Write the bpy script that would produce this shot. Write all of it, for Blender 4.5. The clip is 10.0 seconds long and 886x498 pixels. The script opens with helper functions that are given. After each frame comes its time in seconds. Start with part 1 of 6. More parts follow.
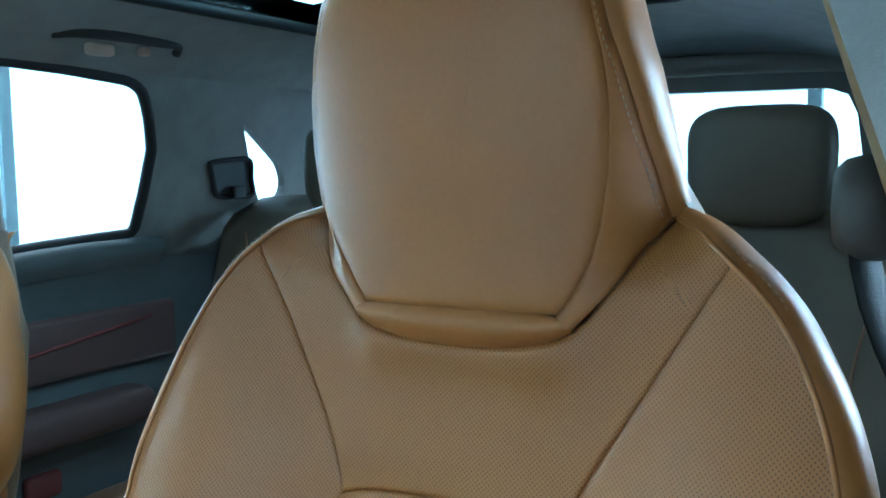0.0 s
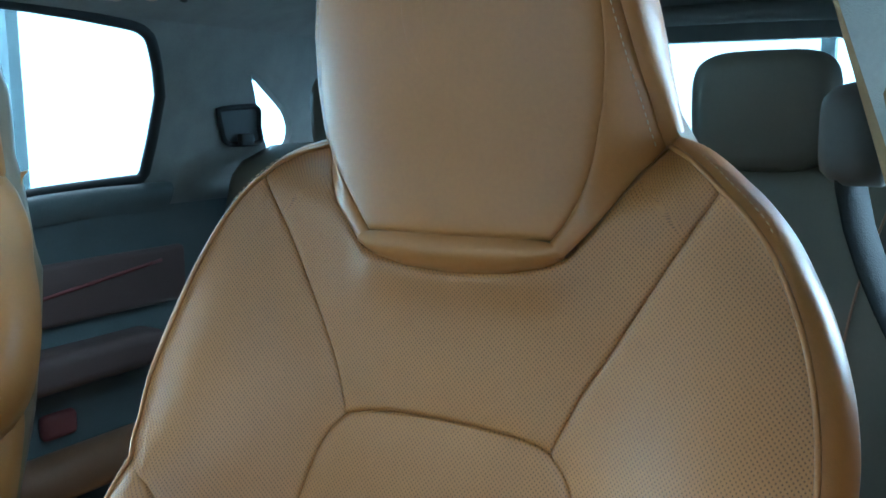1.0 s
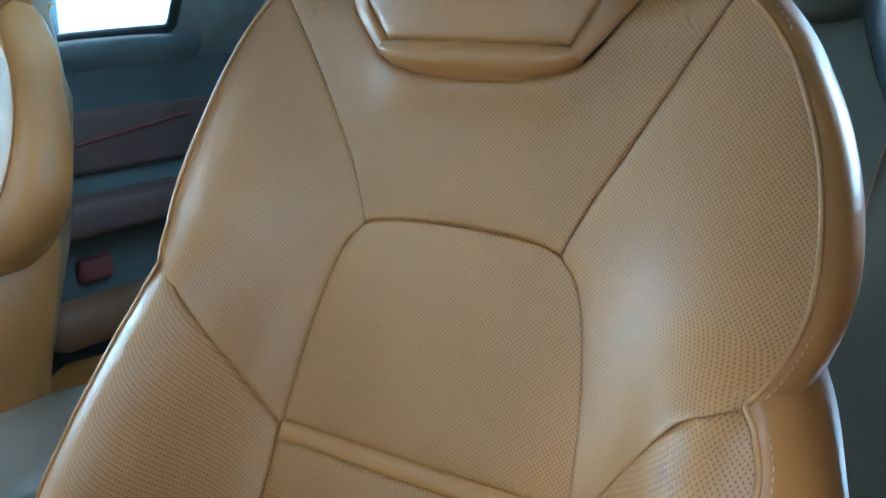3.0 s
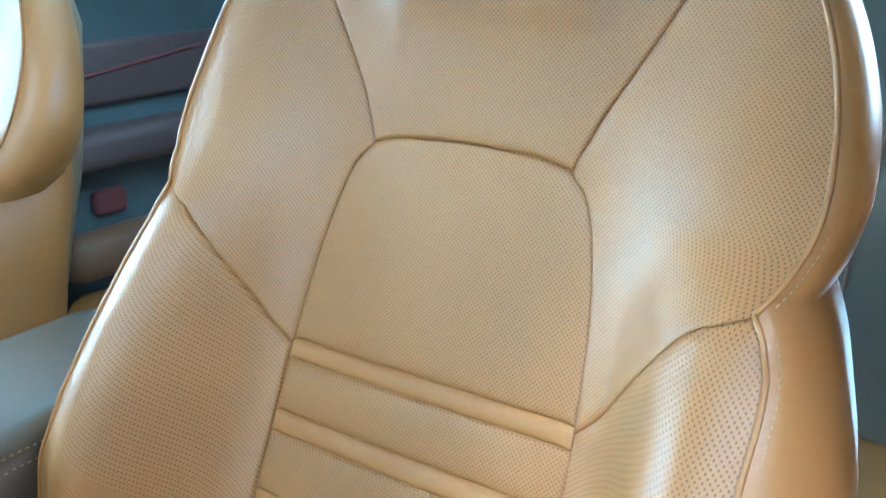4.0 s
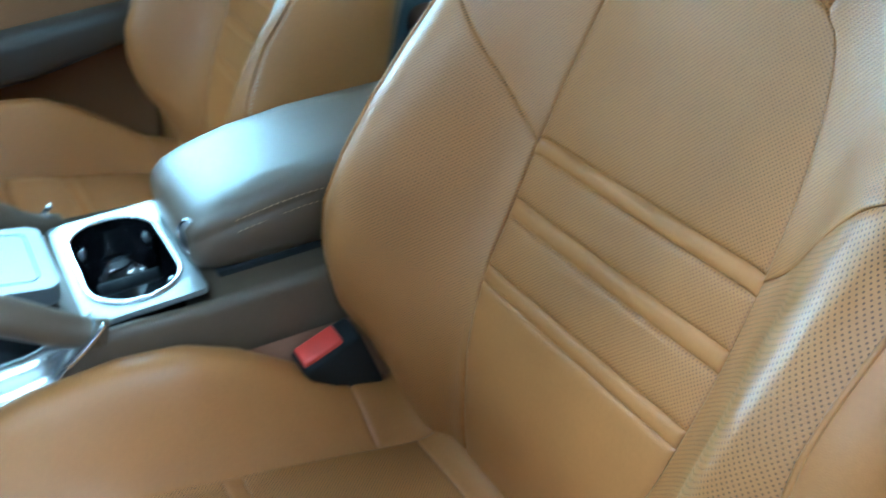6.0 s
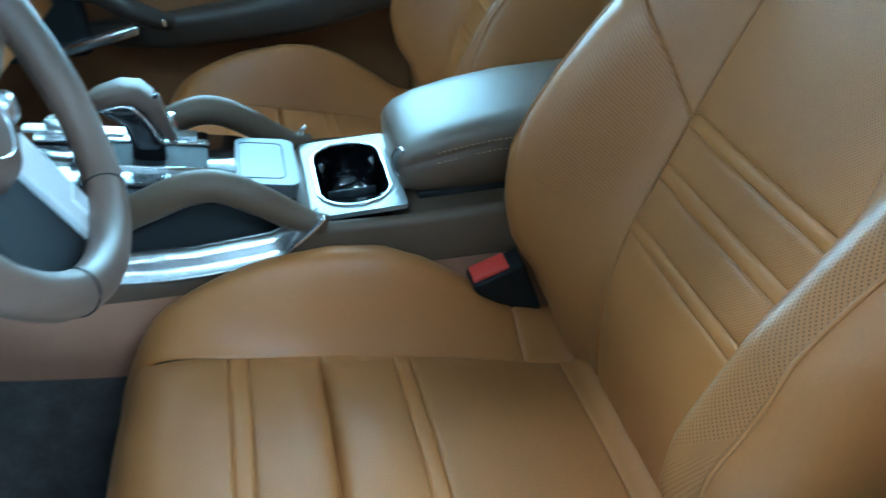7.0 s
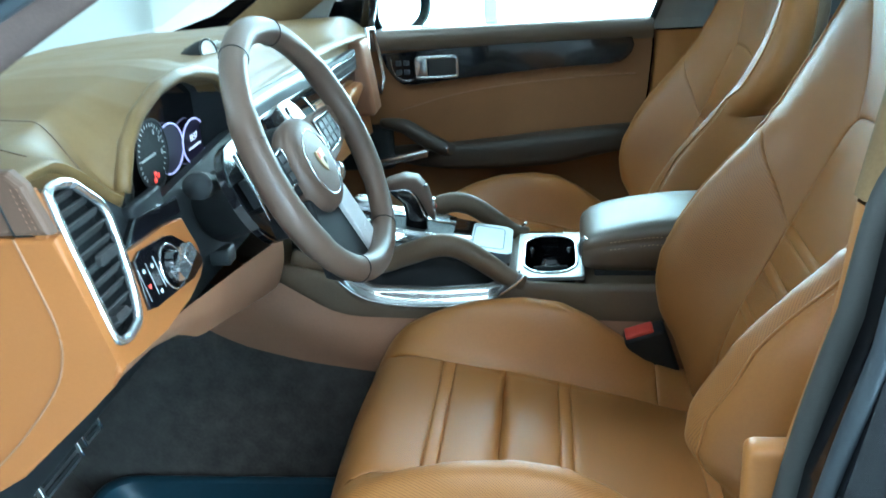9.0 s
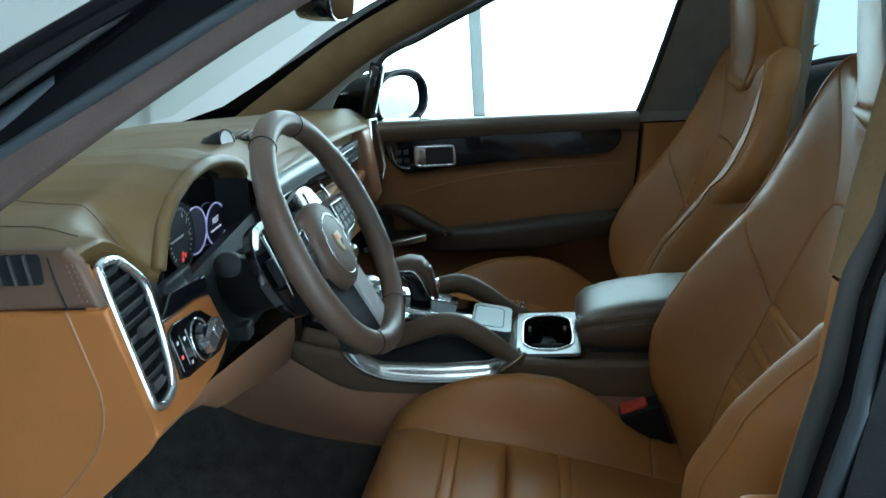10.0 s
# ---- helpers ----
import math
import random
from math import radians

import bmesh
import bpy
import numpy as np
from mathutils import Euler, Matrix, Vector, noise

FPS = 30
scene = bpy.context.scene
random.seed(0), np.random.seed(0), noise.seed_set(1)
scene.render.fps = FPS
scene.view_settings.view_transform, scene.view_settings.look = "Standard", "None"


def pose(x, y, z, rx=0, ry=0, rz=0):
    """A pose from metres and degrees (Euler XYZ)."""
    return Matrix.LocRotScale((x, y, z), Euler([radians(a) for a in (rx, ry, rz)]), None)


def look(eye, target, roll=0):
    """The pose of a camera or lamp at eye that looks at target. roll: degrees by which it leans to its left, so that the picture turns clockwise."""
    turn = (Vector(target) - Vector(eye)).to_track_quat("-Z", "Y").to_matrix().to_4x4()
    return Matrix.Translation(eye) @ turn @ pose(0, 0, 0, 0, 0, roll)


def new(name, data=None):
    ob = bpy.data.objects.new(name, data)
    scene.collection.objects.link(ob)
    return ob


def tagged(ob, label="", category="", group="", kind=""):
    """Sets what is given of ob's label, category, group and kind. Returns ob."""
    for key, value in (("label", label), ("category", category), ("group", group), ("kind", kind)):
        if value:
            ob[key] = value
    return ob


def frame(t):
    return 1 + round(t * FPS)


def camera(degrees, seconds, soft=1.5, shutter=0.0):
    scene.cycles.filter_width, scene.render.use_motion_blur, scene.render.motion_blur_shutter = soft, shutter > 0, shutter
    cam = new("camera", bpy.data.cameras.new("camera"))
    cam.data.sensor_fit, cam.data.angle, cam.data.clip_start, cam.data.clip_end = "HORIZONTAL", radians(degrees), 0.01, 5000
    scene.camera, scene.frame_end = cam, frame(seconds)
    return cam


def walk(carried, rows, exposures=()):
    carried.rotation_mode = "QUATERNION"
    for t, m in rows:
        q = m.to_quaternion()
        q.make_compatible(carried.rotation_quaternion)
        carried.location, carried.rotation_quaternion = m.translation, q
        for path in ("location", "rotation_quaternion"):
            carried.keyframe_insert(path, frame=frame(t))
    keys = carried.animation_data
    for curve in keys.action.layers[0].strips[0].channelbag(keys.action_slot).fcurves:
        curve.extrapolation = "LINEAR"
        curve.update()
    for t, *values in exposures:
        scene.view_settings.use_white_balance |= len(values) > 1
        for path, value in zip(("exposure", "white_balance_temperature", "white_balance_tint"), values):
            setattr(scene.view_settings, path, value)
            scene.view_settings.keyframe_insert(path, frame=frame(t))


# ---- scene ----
cam = camera(52.5, 10.0, soft=1.5, shutter=0.5)
PATH = [
    (0, pose(-0.3911, -0.3130, 1.3916, 84.45, 0.79, -59.76)),
    (0.5, pose(-0.3995, -0.3215, 1.3817, 83.02, 0.68, -59.25)),
    (1, pose(-0.4066, -0.3305, 1.3729, 81.73, 0.63, -59.13)),
    (1.5, pose(-0.4101, -0.3350, 1.3619, 80.25, 0.51, -59.16)),
    (2, pose(-0.4170, -0.3417, 1.3455, 78.42, 0.12, -58.52)),
    (2.5, pose(-0.4195, -0.3479, 1.3322, 76.28, -0.01, -57.53)),
    (4, pose(-0.4207, -0.3563, 1.3008, 70.73, 0.09, -55.97)),
    (4.5, pose(-0.4184, -0.3605, 1.2957, 68.50, 0.20, -54.65)),
    (5, pose(-0.4116, -0.3679, 1.2890, 65.76, 0.10, -51.99)),
    (5.5, pose(-0.3986, -0.4073, 1.2979, 62.17, 0.78, -44.50)),
    (6, pose(-0.3568, -0.4529, 1.3337, 57.10, 1.65, -30.55)),
    (6.2, pose(-0.3425, -0.4912, 1.3409, 56.30, 1.83, -25.93)),
    (7.3, pose(-0.3432, -0.7130, 1.3943, 57.96, 2.67, -8.48)),
    (7.5, pose(-0.3352, -0.7665, 1.3995, 59.11, 2.72, -5.95)),
    (8, pose(-0.2982, -0.8694, 1.4054, 61.59, 2.96, -1.55)),
    (8.5, pose(-0.2604, -0.9843, 1.4320, 64.94, 3.53, 3.09)),
    (9, pose(-0.2517, -1.0983, 1.4632, 67.75, 3.87, 6.21)),
    (9.5, pose(-0.2660, -1.1691, 1.4787, 71.00, 3.66, 6.08)),
    (10, pose(-0.2741, -1.1847, 1.4841, 73.17, 3.40, 5.35)),
]
EXPOSURES = [(0.0, 0.42, 4800, -2), (1.0, 0.40, 4750, -2), (2.5, 0.47, 4650, -2), (4.0, 1.70, 4350, -4), (5.0, 1.62, 4350, -4), (5.5, 1.62, 4300, -5), (6.0, 1.12, 4350, -6), (7.5, 0.45, 4400, -8), (8.0, 0.52, 4650, -8), (9.0, 0.45, 5150, -4), (9.5, 0.05, 5300, -3), (10.0, -0.85, 5550, 1)]
walk(cam, PATH, EXPOSURES)

from mathutils.geometry import tessellate_polygon

# ---------------------------------------------------------------- world and light
world = bpy.data.worlds.new("sky")
scene.world = world
world.use_nodes = True
sky = world.node_tree.nodes.new("ShaderNodeTexSky")
sky.sky_type, sky.sun_disc, sky.sun_elevation, sky.sun_rotation = "NISHITA", False, radians(40), radians(60)
back = world.node_tree.nodes["Background"]
back.inputs["Strength"].default_value = 0.10
world.node_tree.links.new(sky.outputs["Color"], back.inputs["Color"])


def panel_lamp(name, eye, target, sx, sy, watts, colour):
    lamp = bpy.data.lights.new(name, "AREA")
    lamp.shape, lamp.size, lamp.size_y, lamp.energy, lamp.color = "RECTANGLE", sx, sy, watts, colour
    ob = new(name, lamp)
    ob.matrix_world = look(eye, target)
    return ob


# unseen strips added under the ceiling to fill the cabin, and daylight in the showroom's glazed sides
for lx, ly, watts in ((-4.6, -0.9, 145), (-0.6, -1.50, 48), (1.9, -2.9, 110), (1.8, 2.4, 60)):
    panel_lamp("unseen_fill_strip", (lx, ly, 4.12), (lx, ly, 0), 2.4, 0.35, watts, (0.90, 0.96, 1.0) if lx < -4 else (1.0, 0.99, 0.97))


# ---------------------------------------------------------------- materials
def material(name, colour, rough=0.5, metal=0.0, spread=0.12, scale=9.0, fine=0.0, fine_scale=900.0, spec=0.5, coat=0.0,
             perforated=False, streak=False, mottled=0.0):
    m = bpy.data.materials.new(name)
    m.use_nodes = True
    nt = m.node_tree
    n, link = nt.nodes, nt.links
    p = n["Principled BSDF"]
    p.inputs["Roughness"].default_value, p.inputs["Metallic"].default_value = rough, metal
    p.inputs["Specular IOR Level"].default_value, p.inputs["Coat Weight"].default_value = spec, coat
    p.inputs["Coat Roughness"].default_value = 0.04
    co = n.new("ShaderNodeTexCoord")
    big = n.new("ShaderNodeTexNoise")
    big.inputs["Scale"].default_value, big.inputs["Detail"].default_value = scale, 4
    grain = n.new("ShaderNodeTexNoise")
    grain.inputs["Scale"].default_value, grain.inputs["Detail"].default_value = fine_scale * 0.25, 3
    mapping = n.new("ShaderNodeMapping")
    if streak:
        mapping.inputs["Scale"].default_value = (0.06, 1.0, 1.0)
    link.new(co.outputs["Object"], mapping.inputs["Vector"])
    link.new(mapping.outputs["Vector"], big.inputs["Vector"])
    link.new(mapping.outputs["Vector"], grain.inputs["Vector"])
    add = n.new("ShaderNodeMath")
    add.operation = "MULTIPLY_ADD"
    link.new(grain.outputs["Fac"], add.inputs[0])
    add.inputs[1].default_value = 0.45
    link.new(big.outputs["Fac"], add.inputs[2])
    ramp = n.new("ShaderNodeMapRange")
    ramp.inputs["From Min"].default_value, ramp.inputs["From Max"].default_value = 0.45, 1.0
    ramp.inputs["To Min"].default_value, ramp.inputs["To Max"].default_value = 1 - spread, 1 + spread
    link.new(add.outputs[0], ramp.inputs["Value"])
    mul = n.new("ShaderNodeMix")
    mul.data_type, mul.blend_type = "RGBA", "MULTIPLY"
    mul.inputs["Factor"].default_value = 1.0
    mul.inputs["A"].default_value = (*colour, 1)
    link.new(ramp.outputs["Result"], mul.inputs["B"])
    last = mul.outputs["Result"]
    rmap = n.new("ShaderNodeMapRange")
    rmap.inputs["From Min"].default_value, rmap.inputs["From Max"].default_value = 0.3, 0.7
    rmap.inputs["To Min"].default_value, rmap.inputs["To Max"].default_value = max(rough - 0.06, 0.02), min(rough + 0.06, 1)
    link.new(big.outputs["Fac"], rmap.inputs["Value"])
    link.new(rmap.outputs["Result"], p.inputs["Roughness"])
    height = None
    if fine:
        cell = n.new("ShaderNodeTexVoronoi")
        cell.inputs["Scale"].default_value = fine_scale
        link.new(co.outputs["Object"], cell.inputs["Vector"])
        height = cell.outputs["Distance"]
    if perforated:
        # punched holes on a staggered grid of 3.6 mm
        uv = n.new("ShaderNodeUVMap")
        dots = []
        for shift in (0.0, 0.5):
            mp = n.new("ShaderNodeMapping")
            mp.inputs["Scale"].default_value = (1 / 0.0036, 1 / 0.0036, 1)
            mp.inputs["Location"].default_value = (shift, shift, 0)
            link.new(uv.outputs["UV"], mp.inputs["Vector"])
            fr = n.new("ShaderNodeVectorMath")
            fr.operation = "FRACTION"
            link.new(mp.outputs["Vector"], fr.inputs[0])
            dist = n.new("ShaderNodeVectorMath")
            dist.operation = "DISTANCE"
            link.new(fr.outputs["Vector"], dist.inputs[0])
            dist.inputs[1].default_value = (0.5, 0.5, 0)
            dots.append(dist.outputs["Value"])
        near = n.new("ShaderNodeMath")
        near.operation = "MINIMUM"
        link.new(dots[0], near.inputs[0])
        link.new(dots[1], near.inputs[1])
        hole = n.new("ShaderNodeMapRange")
        hole.inputs["From Min"].default_value, hole.inputs["From Max"].default_value = 0.11, 0.20
        link.new(near.outputs[0], hole.inputs["Value"])
        dark = n.new("ShaderNodeMix")
        dark.data_type = "RGBA"
        link.new(hole.outputs["Result"], dark.inputs["Factor"])
        dark.inputs["A"].default_value = (*[c * 0.36 for c in colour], 1)
        link.new(last, dark.inputs["B"])
        last = dark.outputs["Result"]
        both = n.new("ShaderNodeMath")
        both.operation = "MULTIPLY_ADD"
        link.new(hole.outputs["Result"], both.inputs[0])
        both.inputs[1].default_value = 4.0
        if height:
            link.new(height, both.inputs[2])
        height = both.outputs[0]
    if height:
        bump = n.new("ShaderNodeBump")
        bump.inputs["Strength"].default_value, bump.inputs["Distance"].default_value = fine or 0.3, 0.0006
        link.new(height, bump.inputs["Height"])
        link.new(bump.outputs["Normal"], p.inputs["Normal"])
    link.new(last, p.inputs["Base Color"])
    return m


def glowing(name, colour, strength):
    m = bpy.data.materials.new(name)
    m.use_nodes = True
    p = m.node_tree.nodes["Principled BSDF"]
    p.inputs["Base Color"].default_value = (*colour, 1)
    p.inputs["Emission Color"].default_value = (*colour, 1)
    p.inputs["Emission Strength"].default_value = strength
    return m


def clear_glass(name, tint=(0.95, 1.0, 0.98), gloss_most=0.9, gloss_least=0.035):
    """Thin pane: straight through, with a Fresnel gloss on top."""
    m = bpy.data.materials.new(name)
    m.use_nodes = True
    n, link = m.node_tree.nodes, m.node_tree.links
    n.remove(n["Principled BSDF"])
    clear, gloss, mix, edge, rise, add = (n.new("ShaderNode" + k) for k in ("BsdfTransparent", "BsdfGlossy", "MixShader", "LayerWeight", "Math", "Math"))
    clear.inputs["Color"].default_value = (*tint, 1)
    gloss.inputs["Roughness"].default_value = 0.0
    edge.inputs["Blend"].default_value = 0.5
    rise.operation = "POWER"
    rise.inputs[1].default_value = 5.0
    add.operation = "MULTIPLY_ADD"
    add.inputs[1].default_value = gloss_most
    add.inputs[2].default_value = gloss_least
    link.new(edge.outputs["Facing"], rise.inputs[0])
    link.new(rise.outputs[0], add.inputs[0])
    link.new(add.outputs[0], mix.inputs["Fac"])
    link.new(clear.outputs["BSDF"], mix.inputs[1])
    link.new(gloss.outputs["BSDF"], mix.inputs[2])
    link.new(mix.outputs["Shader"], n["Material Output"].inputs["Surface"])
    return m


COGNAC = (0.36, 0.150, 0.037)
LEATHER = material("cognac_leather", COGNAC, 0.39, spread=0.10, scale=7, fine=0.14, fine_scale=1100, spec=0.45)
SHELLSKIN = material("shell_leather", (0.20, 0.135, 0.085), 0.42, spread=0.08, scale=7, fine=0.14, fine_scale=1100, spec=0.5)
PERFORATED = material("perforated_cognac_leather", COGNAC, 0.43, spread=0.10, scale=7, fine=0.22, fine_scale=1100, perforated=True, spec=0.50)
# brown sewing thread, the light on it painted in as a paler colour
THREAD = material("lit_brown_thread", (0.46, 0.33, 0.19), 0.7, spread=0.05)
TAUPE = material("truffle_leather", (0.098, 0.066, 0.040), 0.44, spread=0.12, fine=0.10, fine_scale=800, spec=0.4)
DASHTOP = material("dash_top_leather", (0.140, 0.088, 0.034), 0.46, spread=0.10, fine=0.15, fine_scale=900, spec=0.3)
WHEELSKIN = material("wheel_leather", (0.100, 0.064, 0.046), 0.42, spread=0.10, fine=0.14, fine_scale=1300, spec=0.45)
MOCHA = material("mocha_leather", (0.27, 0.135, 0.075), 0.43, spread=0.10, fine=0.14, fine_scale=1000)
REARSKIN = material("rear_seat_leather", (0.125, 0.105, 0.075), 0.45, spread=0.10, fine=0.14, fine_scale=1000)
# pillar suede with the driver's side shade put into its colour
SHADESUEDE = material("shaded_suede", (0.090, 0.064, 0.056), 0.9, spread=0.22, scale=14, fine=0.6, fine_scale=1600, spec=0.2)
# dark cloth; its base colour is raised to imitate veiling haze
LINER = material("hazed_headliner_cloth", (0.33, 0.34, 0.325), 0.92, spread=0.12, scale=20, fine=0.5, fine_scale=1500, spec=0.2)
CARPET = material("footwell_carpet", (0.062, 0.056, 0.052), 0.97, spread=0.35, scale=30, fine=1.0, fine_scale=700, spec=0.1)
RUBBER = material("black_rubber", (0.022, 0.024, 0.026), 0.55, spread=0.2, fine=0.3, fine_scale=500)
SEAL = material("door_seal_rubber", (0.045, 0.047, 0.044), 0.6, spread=0.15, fine=0.2)
PLASTIC = material("black_plastic", (0.016, 0.018, 0.020), 0.50, spread=0.2, fine=0.4, fine_scale=1400, spec=0.18)
GREYPLASTIC = material("dark_grey_plastic", (0.036, 0.036, 0.036), 0.5, spread=0.15, fine=0.4, fine_scale=1400, spec=0.3)
GLOSS = material("piano_black", (0.006, 0.006, 0.008), 0.10, spread=0.2, coat=0.6)
PAINT = material("black_body_paint", (0.003, 0.003, 0.004), 0.08, spread=0.1, spec=0.22, coat=0.03)
SILVER = material("satin_aluminium", (0.70, 0.71, 0.72), 0.22, metal=0.9, spread=0.05, streak=True)
CHROME = material("polished_chrome", (0.75, 0.76, 0.78), 0.09, metal=1.0, spread=0.03)
STEEL = material("brushed_steel", (0.5, 0.5, 0.5), 0.34, metal=1.0, spread=0.08, streak=True)
DIMRED = material("dim_red_reflector", (0.20, 0.055, 0.055), 0.6, spread=0.1)
RED = material("red_release_plastic", (0.62, 0.05, 0.03), 0.4, spread=0.06)
WEBBING = material("grey_belt_webbing", (0.030, 0.032, 0.032), 0.9, spread=0.15, fine=0.5, fine_scale=700, spec=0.08)
BUTTON = material("button_grey", (0.04, 0.042, 0.045), 0.4, spread=0.06)
MATRUBBER = material("mat_rubber", (0.014, 0.040, 0.060), 0.38, spread=0.2, fine=0.3, fine_scale=500)
WHITEMARK = material("white_marking", (0.75, 0.75, 0.75), 0.6, spread=0.03)
GOLD = material("badge_gold", (0.42, 0.32, 0.18), 0.35, metal=0.8, spread=0.05)
SCREEN = glowing("display_violet", (0.014, 0.010, 0.032), 0.25)
RINGGLOW = glowing("display_ring", (0.55, 0.52, 0.85), 0.7)
TEXTGLOW = glowing("display_text", (0.85, 0.85, 1.0), 1.0)
REDGLOW = glowing("warning_red", (0.9, 0.06, 0.04), 1.0)
SATIN = material("satin_silver_lacquer", (0.72, 0.73, 0.74), 0.32, metal=0.35, spread=0.05)
LIDSKIN = material("armrest_leather", (0.100, 0.068, 0.042), 0.40, spread=0.10, fine=0.03, fine_scale=600, spec=1.0)
# near-black rear trim with the cabin's haze mixed into its colour
REARTRIM = material("hazed_door_trim", (0.135, 0.155, 0.165), 0.5, spread=0.15, fine=0.3, fine_scale=1000)
PALEMETAL = material("satin_grey_lacquer", (0.26, 0.27, 0.27), 0.34, metal=0.5, spread=0.05)
GLASS = clear_glass("car_glass")
SCREENGLASS = clear_glass("windscreen_glass", (0.80, 0.845, 0.81), 0.06, 0.008)
PRIVACY = clear_glass("privacy_glass", (0.29, 0.335, 0.35))
RUSSET = material("russet_trim", (0.135, 0.085, 0.080), 0.5, spread=0.12, fine=0.2)
DOORSKIN = material("door_leather", (0.235, 0.112, 0.046), 0.45, spread=0.10, scale=7, fine=0.14, fine_scale=1100, spec=0.35)
DARKTAUPE = material("dark_truffle_leather", (0.048, 0.037, 0.029), 0.45, spread=0.10, fine=0.10, fine_scale=900, spec=0.35)
# the same brown suede, its colour lightened to look lit
LITSUEDE = material("lit_suede", (0.205, 0.135, 0.066), 0.9, spread=0.2, scale=14, fine=0.6, fine_scale=1600, spec=0.2)
GUIDEGREY = material("smooth_grey_plastic", (0.075, 0.074, 0.068), 0.55, spread=0.08, spec=0.25)
# the lit lamp's warm glow is only a pale base colour here
LENS = material("glow_tinted_lens", (0.62, 0.48, 0.38), 0.3, spread=0.1)
DASHCOGNAC = material("dash_cognac_leather", (0.300, 0.112, 0.030), 0.45, spread=0.08, scale=7, fine=0.14, fine_scale=1100, spec=0.3)
CAPBROWN = material("brown_cap_leather", (0.105, 0.062, 0.042), 0.5, spread=0.12, fine=0.18, fine_scale=900, spec=0.25)
BLUESEAL = material("blue_grey_seal", (0.040, 0.050, 0.060), 0.5, spread=0.12, fine=0.2)
PADGREY = material("dim_grey_lacquer", (0.15, 0.16, 0.17), 0.42, metal=0.4, spread=0.05)
TINTED = clear_glass("tinted_roof_glass", (0.62, 0.70, 0.70))
MIRROR = material("mirror_glass", (0.9, 0.92, 0.93), 0.015, metal=1.0, spread=0.0)
WALLPAINT = material("white_wall_paint", (0.60, 0.61, 0.585), 0.75, spread=0.04, scale=1.5, fine=0.15, fine_scale=200)
TILE = material("showroom_tile", (0.34, 0.34, 0.33), 0.22, spread=0.12, scale=1.2, fine=0.05, fine_scale=200)
POST = material("mullion_grey", (0.36, 0.38, 0.38), 0.45, spread=0.06)
DAYLIGHT = glowing("bright_daylight", (0.84, 0.96, 1.0), 17.0)
CEILING = material("ceiling_paint", (0.42, 0.42, 0.42), 0.8, spread=0.05, scale=1.5, fine=0.1, fine_scale=200)
DIMLIGHT = glowing("shaded_daylight", (0.80, 0.94, 1.0), 2.5)
DARKWALL = material("unseen_dark_wall", (0.07, 0.072, 0.075), 0.7, spread=0.08, scale=1.5)
PALETRIM = material("pale_grey_trim", (0.30, 0.30, 0.28), 0.8, spread=0.06, fine=0.3)


# ---------------------------------------------------------------- mesh tools
def smooth_curve(pts, count):
    """Points evenly along a Catmull-Rom curve through pts."""
    p = np.array(pts, float)
    if len(p) == 2:
        t = np.linspace(0, 1, count)[:, None]
        return p[0] * (1 - t) + p[1] * t
    q = np.vstack([2 * p[0] - p[1], p, 2 * p[-1] - p[-2]])
    dense = []
    for i in range(len(p) - 1):
        a, b, c, d = q[i : i + 4]
        for t in np.linspace(0, 1, 24, endpoint=False):
            dense.append(0.5 * (2 * b + (c - a) * t + (2 * a - 5 * b + 4 * c - d) * t * t + (3 * b - a - 3 * c + d) * t ** 3))
    dense = np.array(dense + [p[-1]])
    return even(dense, count)


def even(pts, count):
    p = np.array(pts, float)
    step = np.r_[0, np.cumsum(np.linalg.norm(np.diff(p, axis=0), axis=1))]
    at = np.linspace(0, step[-1], count)
    return np.stack([np.interp(at, step, p[:, k]) for k in range(p.shape[1])], 1)


def eased(x):
    x = np.clip(x, 0, 1)
    return x * x * (3 - 2 * x)


def thing(name, at, label, category, group="", kind=""):
    ob = new(name)
    ob.empty_display_size = 0.05
    ob.matrix_world = Matrix.Translation(at)
    return tagged(ob, label, category, group, kind)


def placed(ob):
    """An object's matrix in the world, by its chain of parents."""
    m = ob.matrix_basis.copy()
    return placed(ob.parent) @ ob.matrix_parent_inverse @ m if ob.parent else m


def hold(ob, parent):
    if parent is not None:
        ob.parent = parent
        ob.matrix_parent_inverse = placed(parent).inverted()
    return ob


def part(name, verts, faces, mat, parent=None, label="", uvs=None, flat=False):
    """One mesh object in world coordinates, under its thing."""
    me = bpy.data.meshes.new(name)
    me.from_pydata([tuple(map(float, v)) for v in verts], [], faces)
    if uvs is not None:
        layer = me.uv_layers.new(name="UVMap")
        for loop in me.loops:
            layer.data[loop.index].uv = uvs[loop.vertex_index]
    bm = bmesh.new()
    bm.from_mesh(me)
    bmesh.ops.remove_doubles(bm, verts=bm.verts, dist=1e-6)
    bmesh.ops.recalc_face_normals(bm, faces=bm.faces)
    bm.to_mesh(me)
    bm.free()
    me.polygons.foreach_set("use_smooth", [not flat] * len(me.polygons))
    me.materials.append(mat)
    return hold(tagged(new(name, me), label), parent)


def grid_faces(n, m, start=0):
    return [(start + i * m + j, start + i * m + j + 1, start + (i + 1) * m + j + 1, start + (i + 1) * m + j) for i in range(n - 1) for j in range(m - 1)]


def sheet(name, rows, mat, parent=None, label="", uvs=None):
    rows = np.array(rows, float)
    n, m = rows.shape[:2]
    return part(name, rows.reshape(-1, 3), grid_faces(n, m), mat, parent, label, uvs)


